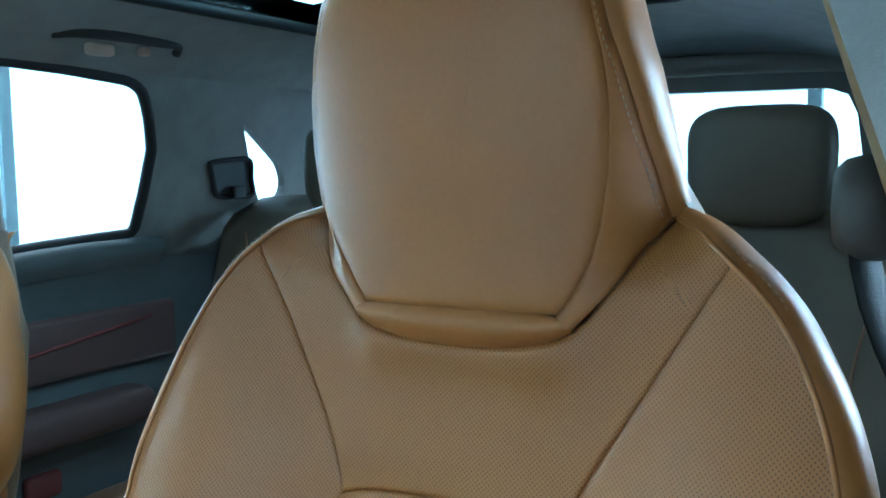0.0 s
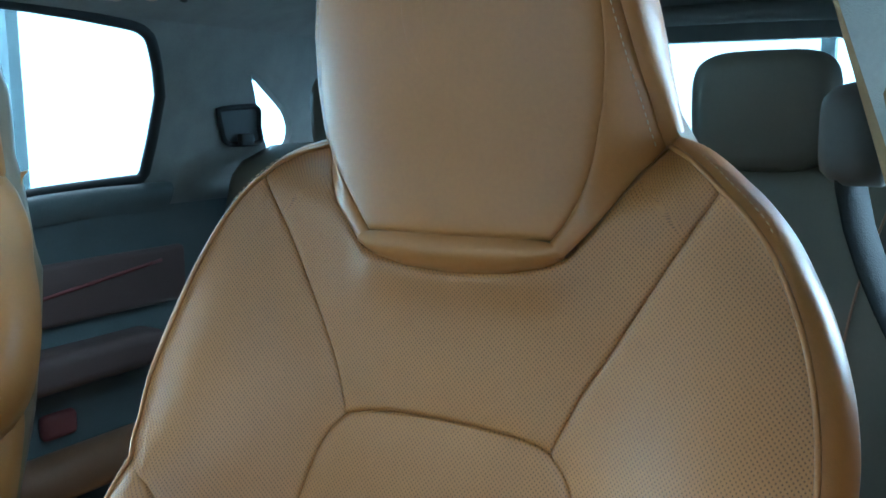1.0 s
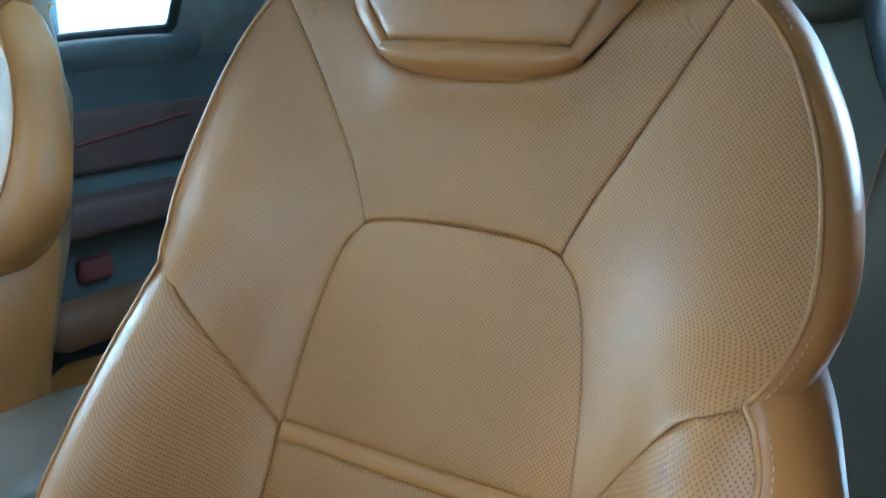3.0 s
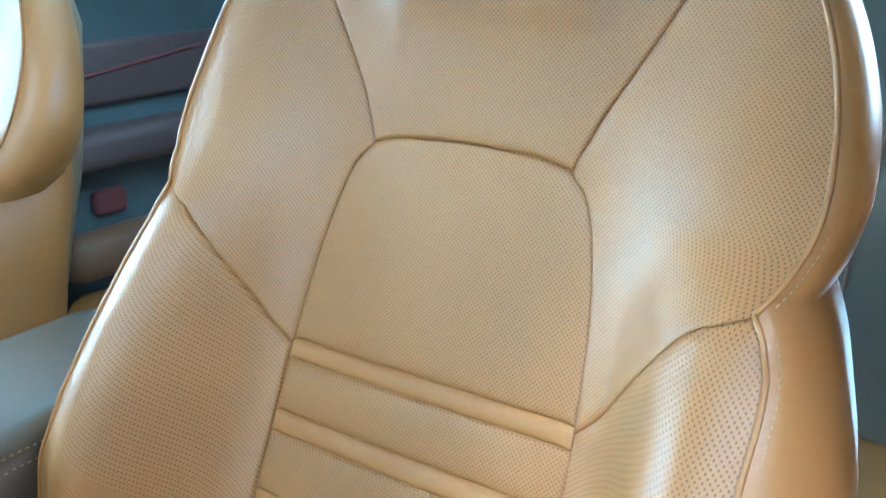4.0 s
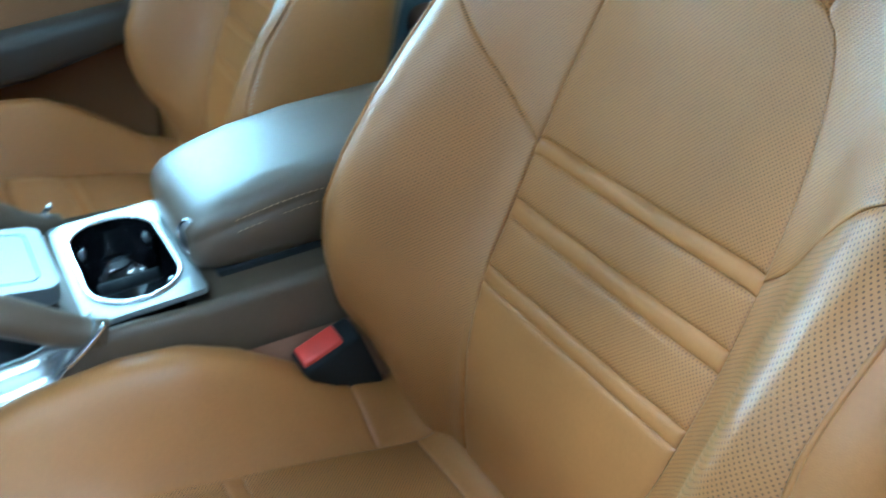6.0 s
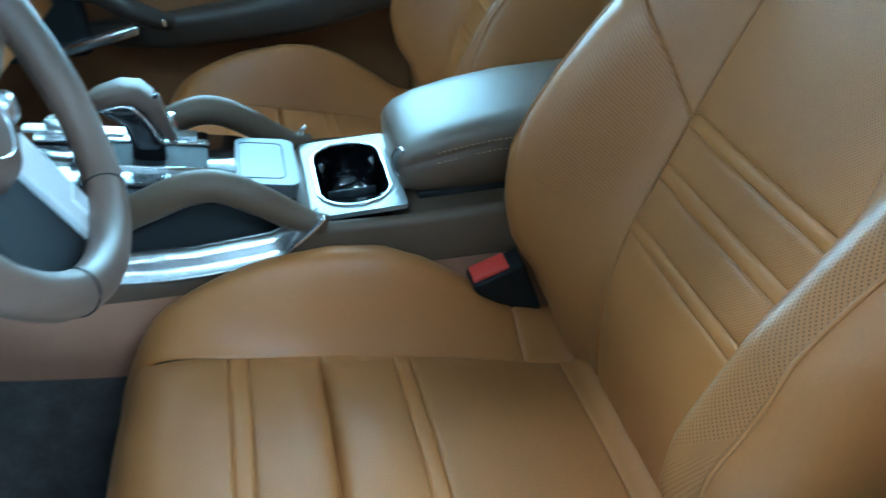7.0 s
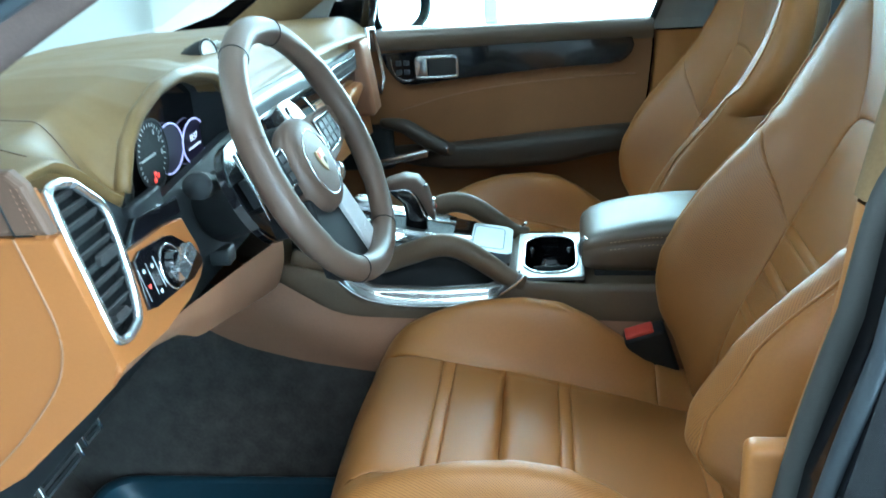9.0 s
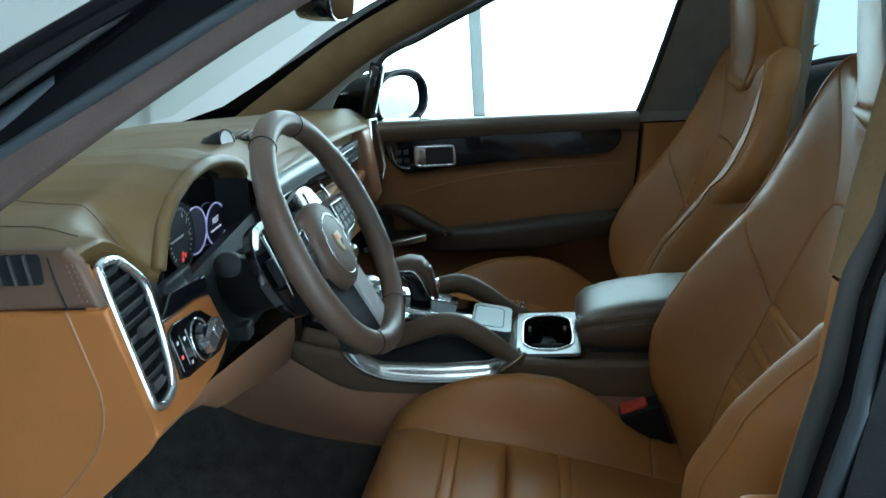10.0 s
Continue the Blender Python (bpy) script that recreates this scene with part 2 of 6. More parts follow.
def loft(name, rings, mat, parent=None, label="", caps=True, flat=False):
    """Closed rings joined one after the other."""
    rings = [np.array(r, float) for r in rings]
    m = len(rings[0])
    faces = [(i * m + j, i * m + (j + 1) % m, (i + 1) * m + (j + 1) % m, (i + 1) * m + j) for i in range(len(rings) - 1) for j in range(m)]
    if caps:
        faces += [tuple(range(m))[::-1], tuple((len(rings) - 1) * m + j for j in range(m))]
    return part(name, np.vstack(rings), faces, mat, parent, label, flat=flat)


def tube(name, pts, radius, mat, parent=None, label="", sides=14, count=None, flatten=1.0, closed=False, up=(0, 0, 1)):
    p = np.array(pts, float) if closed or count is None else smooth_curve(pts, count)
    n = len(p)
    radii = np.interp(np.linspace(0, 1, n), np.linspace(0, 1, len(np.atleast_1d(radius))), np.atleast_1d(radius)) if np.ndim(radius) else np.full(n, radius)
    rings = []
    for i in range(n):
        d = p[(i + 1) % n] - p[i - 1] if closed else p[min(i + 1, n - 1)] - p[max(i - 1, 0)]
        d = d / (np.linalg.norm(d) + 1e-12)
        a = np.cross(d, up)
        a /= np.linalg.norm(a) + 1e-12
        b = np.cross(a, d)
        rings.append([p[i] + radii[i] * (a * math.cos(w) + b * math.sin(w) * flatten) for w in np.linspace(0, 2 * math.pi, sides, endpoint=False)])
    if closed:
        rings.append(rings[0])
    return loft(name, rings, mat, parent, label, caps=not closed)


def rounded(name, lo, hi, mat, parent=None, label="", r=0.008, seg=3, shape=None):
    """A box with rounded edges; shape may move each corner point before rounding."""
    lo, hi = Vector(lo), Vector(hi)
    bm = bmesh.new()
    bmesh.ops.create_cube(bm, size=1)
    for v in bm.verts:
        v.co = Vector([l + (c + 0.5) * (h - l) for l, h, c in zip(lo, hi, v.co)])
        if shape:
            v.co = Vector(shape(v.co))
    if r:
        bmesh.ops.bevel(bm, geom=bm.edges[:], offset=r, segments=seg, profile=0.5, affect="EDGES", clamp_overlap=True)
    bmesh.ops.recalc_face_normals(bm, faces=bm.faces)
    me = bpy.data.meshes.new(name)
    bm.to_mesh(me)
    bm.free()
    me.polygons.foreach_set("use_smooth", [seg > 2] * len(me.polygons))
    me.materials.append(mat)
    return hold(tagged(new(name, me), label), parent)


def plate(name, outline, origin, ea, eb, thick, mat, parent=None, label="", r=0.0, seg=2):
    """A flat outline (a, b) in the plane origin + a*ea + b*eb, made thick along ea x eb, with its front edge rounded."""
    o, ea, eb = Vector(origin), Vector(ea).normalized(), Vector(eb).normalized()
    en = ea.cross(eb)
    bm = bmesh.new()
    base = [bm.verts.new(o + float(a) * ea + float(b) * eb) for a, b in outline]
    top = [bm.verts.new(v.co + en * thick) for v in base]
    bm.faces.new(base[::-1])
    front = bm.faces.new(top)
    k = len(base)
    for i in range(k):
        bm.faces.new((base[i], base[(i + 1) % k], top[(i + 1) % k], top[i]))
    if r:
        bmesh.ops.bevel(bm, geom=list(front.edges), offset=r, segments=seg, profile=0.5, affect="EDGES", clamp_overlap=True)
    bmesh.ops.recalc_face_normals(bm, faces=bm.faces)
    me = bpy.data.meshes.new(name)
    bm.to_mesh(me)
    bm.free()
    me.materials.append(mat)
    return hold(tagged(new(name, me), label), parent)


def round_rect(a0, b0, a1, b1, r, k=5):
    out = []
    for cx, cy, start in ((a1 - r, b1 - r, 0), (a0 + r, b1 - r, 90), (a0 + r, b0 + r, 180), (a1 - r, b0 + r, 270)):
        out += [(cx + r * math.cos(radians(start + 90 * i / k)), cy + r * math.sin(radians(start + 90 * i / k))) for i in range(k + 1)]
    return out


def holed(name, outer, holes, to_world, thick, mat, parent=None, label=""):
    """A sheet with openings: outlines in (a, b); to_world(a, b, depth) gives the place."""
    bm = bmesh.new()
    loops = [[Vector((a, b, 0)) for a, b in loop] for loop in (outer, *holes)]
    vs = [bm.verts.new(p) for loop in loops for p in loop]
    for tri in tessellate_polygon(loops):
        bm.faces.new([vs[k] for k in tri])
    bmesh.ops.recalc_face_normals(bm, faces=bm.faces)
    for f in bm.faces:
        if f.normal.z < 0:
            f.normal_flip()
    out = bmesh.ops.extrude_face_region(bm, geom=bm.faces[:])
    for v in [g for g in out["geom"] if isinstance(g, bmesh.types.BMVert)]:
        v.co.z = 1
    for v in bm.verts:
        v.co = Vector(to_world(v.co.x, v.co.y, v.co.z * thick))
    bmesh.ops.recalc_face_normals(bm, faces=bm.faces)
    me = bpy.data.meshes.new(name)
    bm.to_mesh(me)
    bm.free()
    me.materials.append(mat)
    return hold(tagged(new(name, me), label), parent)


def dashes(name, path, surface_up, mat, parent, pitch=0.0055, length=0.0036, r=0.0007, label=""):
    """A row of sewing stitches along a path of 3D points."""
    p = np.array(path, float)
    total = np.linalg.norm(np.diff(p, axis=0), axis=1).sum()
    count = max(2, int(total / pitch))
    q = even(p, count)
    up = np.array(surface_up, float)
    verts, faces = [], []
    for i in range(count - 1):
        d = q[i + 1] - q[i]
        d /= np.linalg.norm(d)
        side = np.cross(d, up)
        side /= np.linalg.norm(side) + 1e-9
        a, b = q[i], q[i] + d * length
        s = len(verts)
        for c, k in ((a, 0.4), ((a + b) / 2, 1.0), (b, 0.4)):
            verts += [c + side * r * k, c + up * r * k, c - side * r * k, c - up * r * k]
        for ring in range(2):
            for j in range(4):
                faces.append((s + ring * 4 + j, s + ring * 4 + (j + 1) % 4, s + ring * 4 + 4 + (j + 1) % 4, s + ring * 4 + 4 + j))
    return part(name, verts, faces, mat, parent, label)


def patch(curve_a, curve_b, n, m, surface, seams, depth=0.004, radius=0.006, b_until=1.0, a_until=1.0):
    """Grid between two curves (u, v) laid on a surface; the edges named in seams ('a', 'b', 'start', 'end') sink into a sewn groove."""
    a, b = smooth_curve(curve_a, n), smooth_curve(curve_b, n)
    t = (1 - np.cos(np.pi * np.arange(m) / (m - 1))) / 2
    t = 0.85 * t + 0.15 * np.linspace(0, 1, m)
    s = (1 - np.cos(np.pi * np.arange(n) / (n - 1))) / 2
    s = 0.8 * s + 0.2 * np.linspace(0, 1, n)
    lin = np.linspace(0, 1, n)
    a = np.stack([np.interp(s, lin, a[:, k]) for k in (0, 1)], 1)
    b = np.stack([np.interp(s, lin, b[:, k]) for k in (0, 1)], 1)
    width = np.linalg.norm(b - a, axis=1)
    mid = (a + b) / 2
    run = np.r_[0, np.cumsum(np.linalg.norm(np.diff(mid, axis=0), axis=1))]
    verts, uvs = [], []
    for i in range(n):
        for j in range(m):
            u, v = a[i] * (1 - t[j]) + b[i] * t[j]
            dist = [9.0]
            if "a" in seams and s[i] <= a_until:
                dist.append(t[j] * width[i])
            if "b" in seams and s[i] <= b_until:
                dist.append((1 - t[j]) * width[i])
            if "start" in seams:
                dist.append(run[i])
            if "end" in seams:
                dist.append(run[-1] - run[i])
            near = min(dist)
            verts.append(surface(u, v, depth * (0.52 * math.exp(-near / radius) + 0.55 * math.exp(-near / 0.0014))))
            if j == 0 or abs(b[i][0] - a[i][0]) < abs(b[i][1] - a[i][1]):
                along, side = float(u), math.copysign(1.0, b[i][0] - a[i][0])
            else:
                along += side * float(np.linalg.norm(np.subtract(verts[-1], verts[-2])))
            uvs.append((along, v))
    return verts, grid_faces(n, m), uvs


def panel(name, patches, mat, parent, label=""):
    verts, faces, uvs = [], [], []
    for v, f, q in patches:
        s = len(verts)
        verts += v
        uvs += q
        faces += [tuple(k + s for k in face) for face in f]
    return part(name, verts, faces, mat, parent, label, uvs)


def mirror(curve):
    return [(-u, v) for u, v in curve]


# ---------------------------------------------------------------- showroom
def slab(name, lo, hi, mat, label="", category="", r=0.0, parent=None):
    ob = rounded(name, lo, hi, mat, parent, label, r=r, seg=1)
    return tagged(ob, label, category, kind="structure") if parent is None else ob


slab("floor", (-7.2, -7.2, -0.12), (7.2, 6.2, 0.0), TILE, "polished grey showroom floor tiles", "floor")
slab("ceiling", (-7.2, -7.2, 4.2), (7.2, 6.2, 4.35), CEILING, "plain grey showroom ceiling", "ceiling")
slab("wall_front", (-7.35, -2.0, 0), (-7.2, 6.2, 4.2), WALLPAINT, "plain pale grey showroom wall", "wall")
# next two: unseen dark walls, added so the black paint reflects darkness
slab("reflection_wall_front", (-7.35, -7.2, 0), (-7.2, -2.0, 4.2), DARKWALL, "unseen charcoal wall added to darken reflections in the paint", "wall")
slab("reflection_wall_driver", (-7.2, -7.35, 0), (2.6, -7.2, 4.2), DARKWALL, "unseen charcoal wall added to darken reflections in the paint", "wall")
slab("backdrop_driver_side", (2.6, -7.65, -0.1), (7.6, -7.6, 4.3), DIMLIGHT, "blown-out daylight beyond the glazing", "backdrop")
slab("backdrop_side", (-3.5, 6.6, -0.1), (7.7, 6.65, 4.3), DAYLIGHT, "blown-out daylight beyond the glazing", "backdrop")
slab("wall_passenger_side", (-7.2, 6.05, 0), (-3.3, 6.2, 4.2), WALLPAINT, "plain pale grey showroom wall", "wall")
slab("backdrop_rear_side", (7.6, -7.2, -0.1), (7.65, -1.6, 4.3), DAYLIGHT, "blown-out daylight beyond the glazing", "backdrop")
slab("backdrop_rear", (7.6, -1.6, -0.1), (7.65, 6.6, 4.3), DAYLIGHT, "blown-out daylight beyond the glazing", "backdrop")


# ---------------------------------------------------------------- front seats
ZT = np.linspace(0.5, 1.75, 626)


def softened(zs, xs, width=0.022):
    raw = np.interp(ZT, zs, xs)
    k = np.exp(-0.5 * (np.arange(-40, 41) * 0.002 / width) ** 2)
    return np.convolve(np.pad(raw, 40, mode="edge"), k / k.sum(), mode="valid")


SPINE = softened([0.60, 0.64, 0.70, 0.78, 0.862, 0.918, 0.98, 1.06, 1.146, 1.21, 1.275, 1.33, 1.40, 1.5, 1.6],
                 [-0.020, -0.020, -0.026, -0.018, 0.014, 0.045, 0.074, 0.108, 0.138, 0.155, 0.165, 0.168, 0.165, 0.160, 0.165])
BOLSTER = softened([0.6, 0.7, 0.8, 0.9, 1.0, 1.1, 1.2, 1.3, 1.36, 1.7], [0.05, 0.07, 0.085, 0.087, 0.077, 0.058, 0.030, 0.008, 0, 0])


SIDE = [-1]  # the side on which the outer bolster lies
DROP = [0.0]  # how far the seat is lowered on its rails


def back_x(y, z):
    """How far back the front of the backrest lies."""
    y0 = np.interp(z, [0.9, 1.1, 1.16, 1.32], [0.125, 0.10, 0.09, 0.15])
    x = np.interp(z, ZT, SPINE) - np.interp(z, ZT, BOLSTER) * eased((abs(y) - y0) / (0.24 - y0))
    crown = 0.0015 * max(0.0, 1 - (y / 0.13) ** 2) if z < 1.16 else 0.0
    # the outer bolster stands further forward than the inner one
    if y * SIDE[0] > 0 and z < 1.13:
        x -= float(np.interp(z, [0.66, 0.82, 0.877, 0.935, 1.0, 1.05, 1.09, 1.13], [-0.010, -0.006, 0.034, 0.047, 0.050, 0.047, 0.036, 0.0])) * float(eased((abs(y) - 0.145) / 0.095))
    outer = y * SIDE[0] > 0
    x += (0.014 if outer else 0.012) * max(0.0, (abs(y) - 0.205) / 0.055) ** 2 * float(eased((1.12 - z) / 0.05))
    if not outer:
        x -= float(np.interp(z, [0.66, 0.715, 0.755, 0.80, 0.85, 0.90, 0.95, 1.0, 1.05, 1.09, 1.13], [-0.040, -0.045, -0.032, 0.0, 0.026, 0.044, 0.048, 0.043, 0.030, 0.016, 0.0])) * float(eased((abs(y) - 0.15) / 0.10))
    else:
        x -= float(np.interp(z, [0.66, 0.70, 0.74, 0.79, 0.86, 0.92, 1.0, 1.08], [-0.072, -0.070, -0.052, -0.020, 0.022, 0.036, 0.028, 0.0])) * float(eased((abs(y) - 0.17) / 0.08))
    if z > 1.22:
        seam = float(np.interp(z, [v for _, v in SHOULDER_SEAM], [u for u, _ in SHOULDER_SEAM]))
        x += 1.25 * max(0.0, abs(y) - head_half(z)) * float(eased((z - 1.30) / 0.06)) * math.exp(-max(0.0, abs(y) - seam) / 0.022)
        x -= 0.007 * math.exp(-((z - 1.264) / 0.022) ** 2) * float(eased((0.105 - abs(y)) / 0.04))
    return x - crown * eased((1.16 - z) / 0.05)


def back_surface(y, z, push):
    return (back_x(y, z) + push, y, z)


def head_half(z):
    """Half width of the headrest's face, out to the cheek seams."""
    return float(np.interp(z, [v for _, v in HEAD_SEAM], [u for u, _ in HEAD_SEAM]))


def head_x(y, z):
    wrap = 1.25 * max(0.0, abs(y) - head_half(z)) * float(eased((z - 1.30) / 0.06))
    return 0.150 + 1.1 * y * y + wrap + (np.interp(z, ZT, SPINE) - 0.165) + 0.55 * max(0.0, z - 1.50) ** 1.5


def head_y(y, z):
    """The headrest sits a little towards the middle of the car."""
    return y - SIDE[0] * 0.008 * float(eased((z - 1.29) / 0.08))


def head_surface(y, z, push):
    return (head_x(y, z) + push, head_y(y, z), z)


PAN_EDGE = [(0.129, 0.983), (0.126, 1.02), (0.121, 1.06), (0.115, 1.09), (0.108, 1.115), (0.099, 1.132), (0.0875, 1.143)]
PAN_TOP = [(0.0875, 1.143), (0.070, 1.148), (0.045, 1.1505), (0.0, 1.152)]
WING_SEAM = [(0.0875, 1.143), (0.098, 1.168), (0.106, 1.185), (0.122, 1.212), (0.139, 1.241), (0.158, 1.274), (0.174, 1.300), (0.190, 1.327)]
CROSS_SEAM = [(0.130, 0.979), (0.150, 1.0), (0.176, 1.037), (0.203, 1.071), (0.225, 1.092), (0.245, 1.105)]
WING_EDGE = [(0.245, 1.105), (0.255, 1.12), (0.262, 1.140), (0.264, 1.16), (0.262, 1.185), (0.257, 1.212), (0.249, 1.240), (0.238, 1.266), (0.225, 1.290), (0.208, 1.311), (0.190, 1.327)]
TOP_EDGE = [(0.190, 1.327), (0.178, 1.337), (0.165, 1.345), (0.146, 1.352)]
SHOULDER_SEAM = [(0.085, 1.274), (0.095, 1.284), (0.114, 1.307), (0.132, 1.333), (0.146, 1.352)]
PAN_LOW = [(0.130, 0.979), (0.131, 0.93), (0.131, 0.88), (0.127, 0.83), (0.119, 0.79), (0.112, 0.755), (0.108, 0.70), (0.106, 0.63)]
BOLSTER_EDGE = [(0.245, 1.105), (0.251, 1.08), (0.254, 1.045), (0.256, 1.0), (0.264, 0.95), (0.272, 0.90), (0.272, 0.85), (0.258, 0.80), (0.230, 0.755), (0.196, 0.715), (0.160, 0.66)]
HEAD_SEAM = [(0.077, 1.288), (0.090, 1.305), (0.106, 1.334), (0.115, 1.364), (0.119, 1.40), (0.118, 1.44), (0.112, 1.475), (0.102, 1.51), (0.084, 1.545)]
HEAD_EDGE = [(0.085, 1.275), (0.114, 1.307), (0.132, 1.333), (0.146, 1.352), (0.141, 1.382), (0.134, 1.415), (0.127, 1.447), (0.119, 1.475), (0.108, 1.515), (0.090, 1.552)]


def outward(curve):
    """The outer bolster's lines, a little wider and higher than the inner one's."""
    out = []
    for u, v in curve:
        k = float(eased((u - 0.14) / 0.09) * np.interp(v, [0.64, 0.80, 1.06, 1.105], [0.2, 1, 1, 0]))
        lean = float(np.interp(v, [0.70, 0.80, 0.88, 0.96], [0.018, 0.020, 0.014, 0.0]))
        out.append((u * (1 + 0.032 * k) - lean * k, v + 0.021 * k))
    return out


def pan_half(z):
    e = np.array(PAN_EDGE[::-1][::-1] + PAN_LOW)
    order = np.argsort(e[:, 1])
    return float(np.interp(z, e[order, 1], e[order, 0]))


def shell_x(z):
    return float(np.interp(z, [0.62, 0.906, 1.069, 1.19, 1.27, 1.35, 1.45, 1.56], [0.035, 0.126, 0.172, 0.200, 0.214, 0.245, 0.262, 0.262]))


def side_band(edge, surf_x, sign, offsets, count, shoulder=False):
    """Rows that roll from an edge of the front over the side to the back."""
    p = smooth_curve(edge, count)
    d = np.gradient(p, axis=0)
    nrm = np.stack([d[:, 1], -d[:, 0]], 1)
    nrm /= np.linalg.norm(nrm, axis=1)[:, None] + 1e-9
    nrm *= np.where((nrm[:, :1] < 0) & (np.abs(nrm[:, :1]) > 0.2), -1, 1)
    nrm[nrm[:, 1] < -0.6] *= -1
    rows = []
    for (y, z), (a, b) in zip(p, nrm):
        deep = shell_x(z) - surf_x(sign * y, z)
        less = float(np.interp(z, [1.12, 1.2, 1.30, 1.36], [1.0, 0.85, 0.5, 0.35])) if surf_x is back_x else 1.0
        if shoulder:
            less = 0.40 + 0.60 * float(eased((1.10 - z) / 0.10))
        rows.append([(surf_x(sign * y, z) + 0.0005 + back * deep, head_y(sign * (y + a * out * less), z) if surf_x is head_x else sign * (y + a * out * less), z + b * out * less) for out, back in offsets])
    return rows


def cushion_profile():
    pts = [(0.03, 0.655), (-0.015, 0.667), (-0.05, 0.660), (-0.14, 0.684), (-0.232, 0.707), (-0.335, 0.733), (-0.427, 0.756), (-0.475, 0.766),
           (-0.507, 0.764), (-0.533, 0.748), (-0.553, 0.718), (-0.568, 0.68), (-0.580, 0.63), (-0.585, 0.57), (-0.578, 0.50)]
    return smooth_curve(pts, 260)


CUSHION = cushion_profile()
CUSHION_RUN = np.r_[0, np.cumsum(np.linalg.norm(np.diff(CUSHION, axis=0), axis=1))]


def run_at(x):
    """The way along the cushion's top to a place x, counted from the rear."""
    k = int(np.argmax(CUSHION[:, 0] <= x))
    return float(CUSHION_RUN[k])


BOLSTER_X = [-0.60, -0.545, -0.52, -0.48, -0.435, -0.383, -0.306, -0.248, -0.198, -0.147, -0.113, -0.05, 0.03]
BOLSTER_H = [0.0, 0.0, 0.012, 0.030, 0.055, 0.080, 0.103, 0.108, 0.094, 0.068, 0.047, 0.035, 0.03]


def cushion_half(run):
    x = np.interp(run, CUSHION_RUN, CUSHION[:, 0])
    z = np.interp(run, CUSHION_RUN, CUSHION[:, 1])
    half = np.interp(x, [-0.585, -0.56, -0.50, -0.40, -0.2, 0.03], [0.215, 0.235, 0.258, 0.268, 0.270, 0.262])
    return half - (0.02 * eased((0.66 - z) / 0.15) if x < -0.5 else 0)


def cushion_surface(y, run, push):
    x = np.interp(run, CUSHION_RUN, CUSHION[:, 0])
    z = np.interp(run, CUSHION_RUN, CUSHION[:, 1])
    d = np.gradient(CUSHION, axis=0)
    k = min(int(np.searchsorted(CUSHION_RUN, run)), len(CUSHION) - 1)
    t = d[k] / (np.linalg.norm(d[k]) + 1e-9)
    nx, nz = t[1], -t[0]
    half = cushion_half(run)
    a = abs(y)
    rise = np.interp(x, BOLSTER_X[:], BOLSTER_H[:]) * eased((a - 0.145) / 0.072)
    drop = 0.055 * max(0.0, (a - (half - 0.045)) / 0.045) ** 2.2
    crown = 0.006 * max(0.0, 1 - (a / 0.155) ** 2)
    # sewn-in crease across, between softly filled pleats
    fill = float(eased((0.155 - a) / 0.03))
    push = push + fill * (0.015 * math.exp(-abs(x + 0.335) / 0.0045) - 0.004 * math.exp(-((x + 0.292) / 0.03) ** 2) - 0.004 * math.exp(-((x + 0.372) / 0.026) ** 2))
    return (x + nx * (crown - push - drop * 0.4), y, z + nz * (crown - push) + rise - drop * (0.6 if x < -0.52 else 1.0))


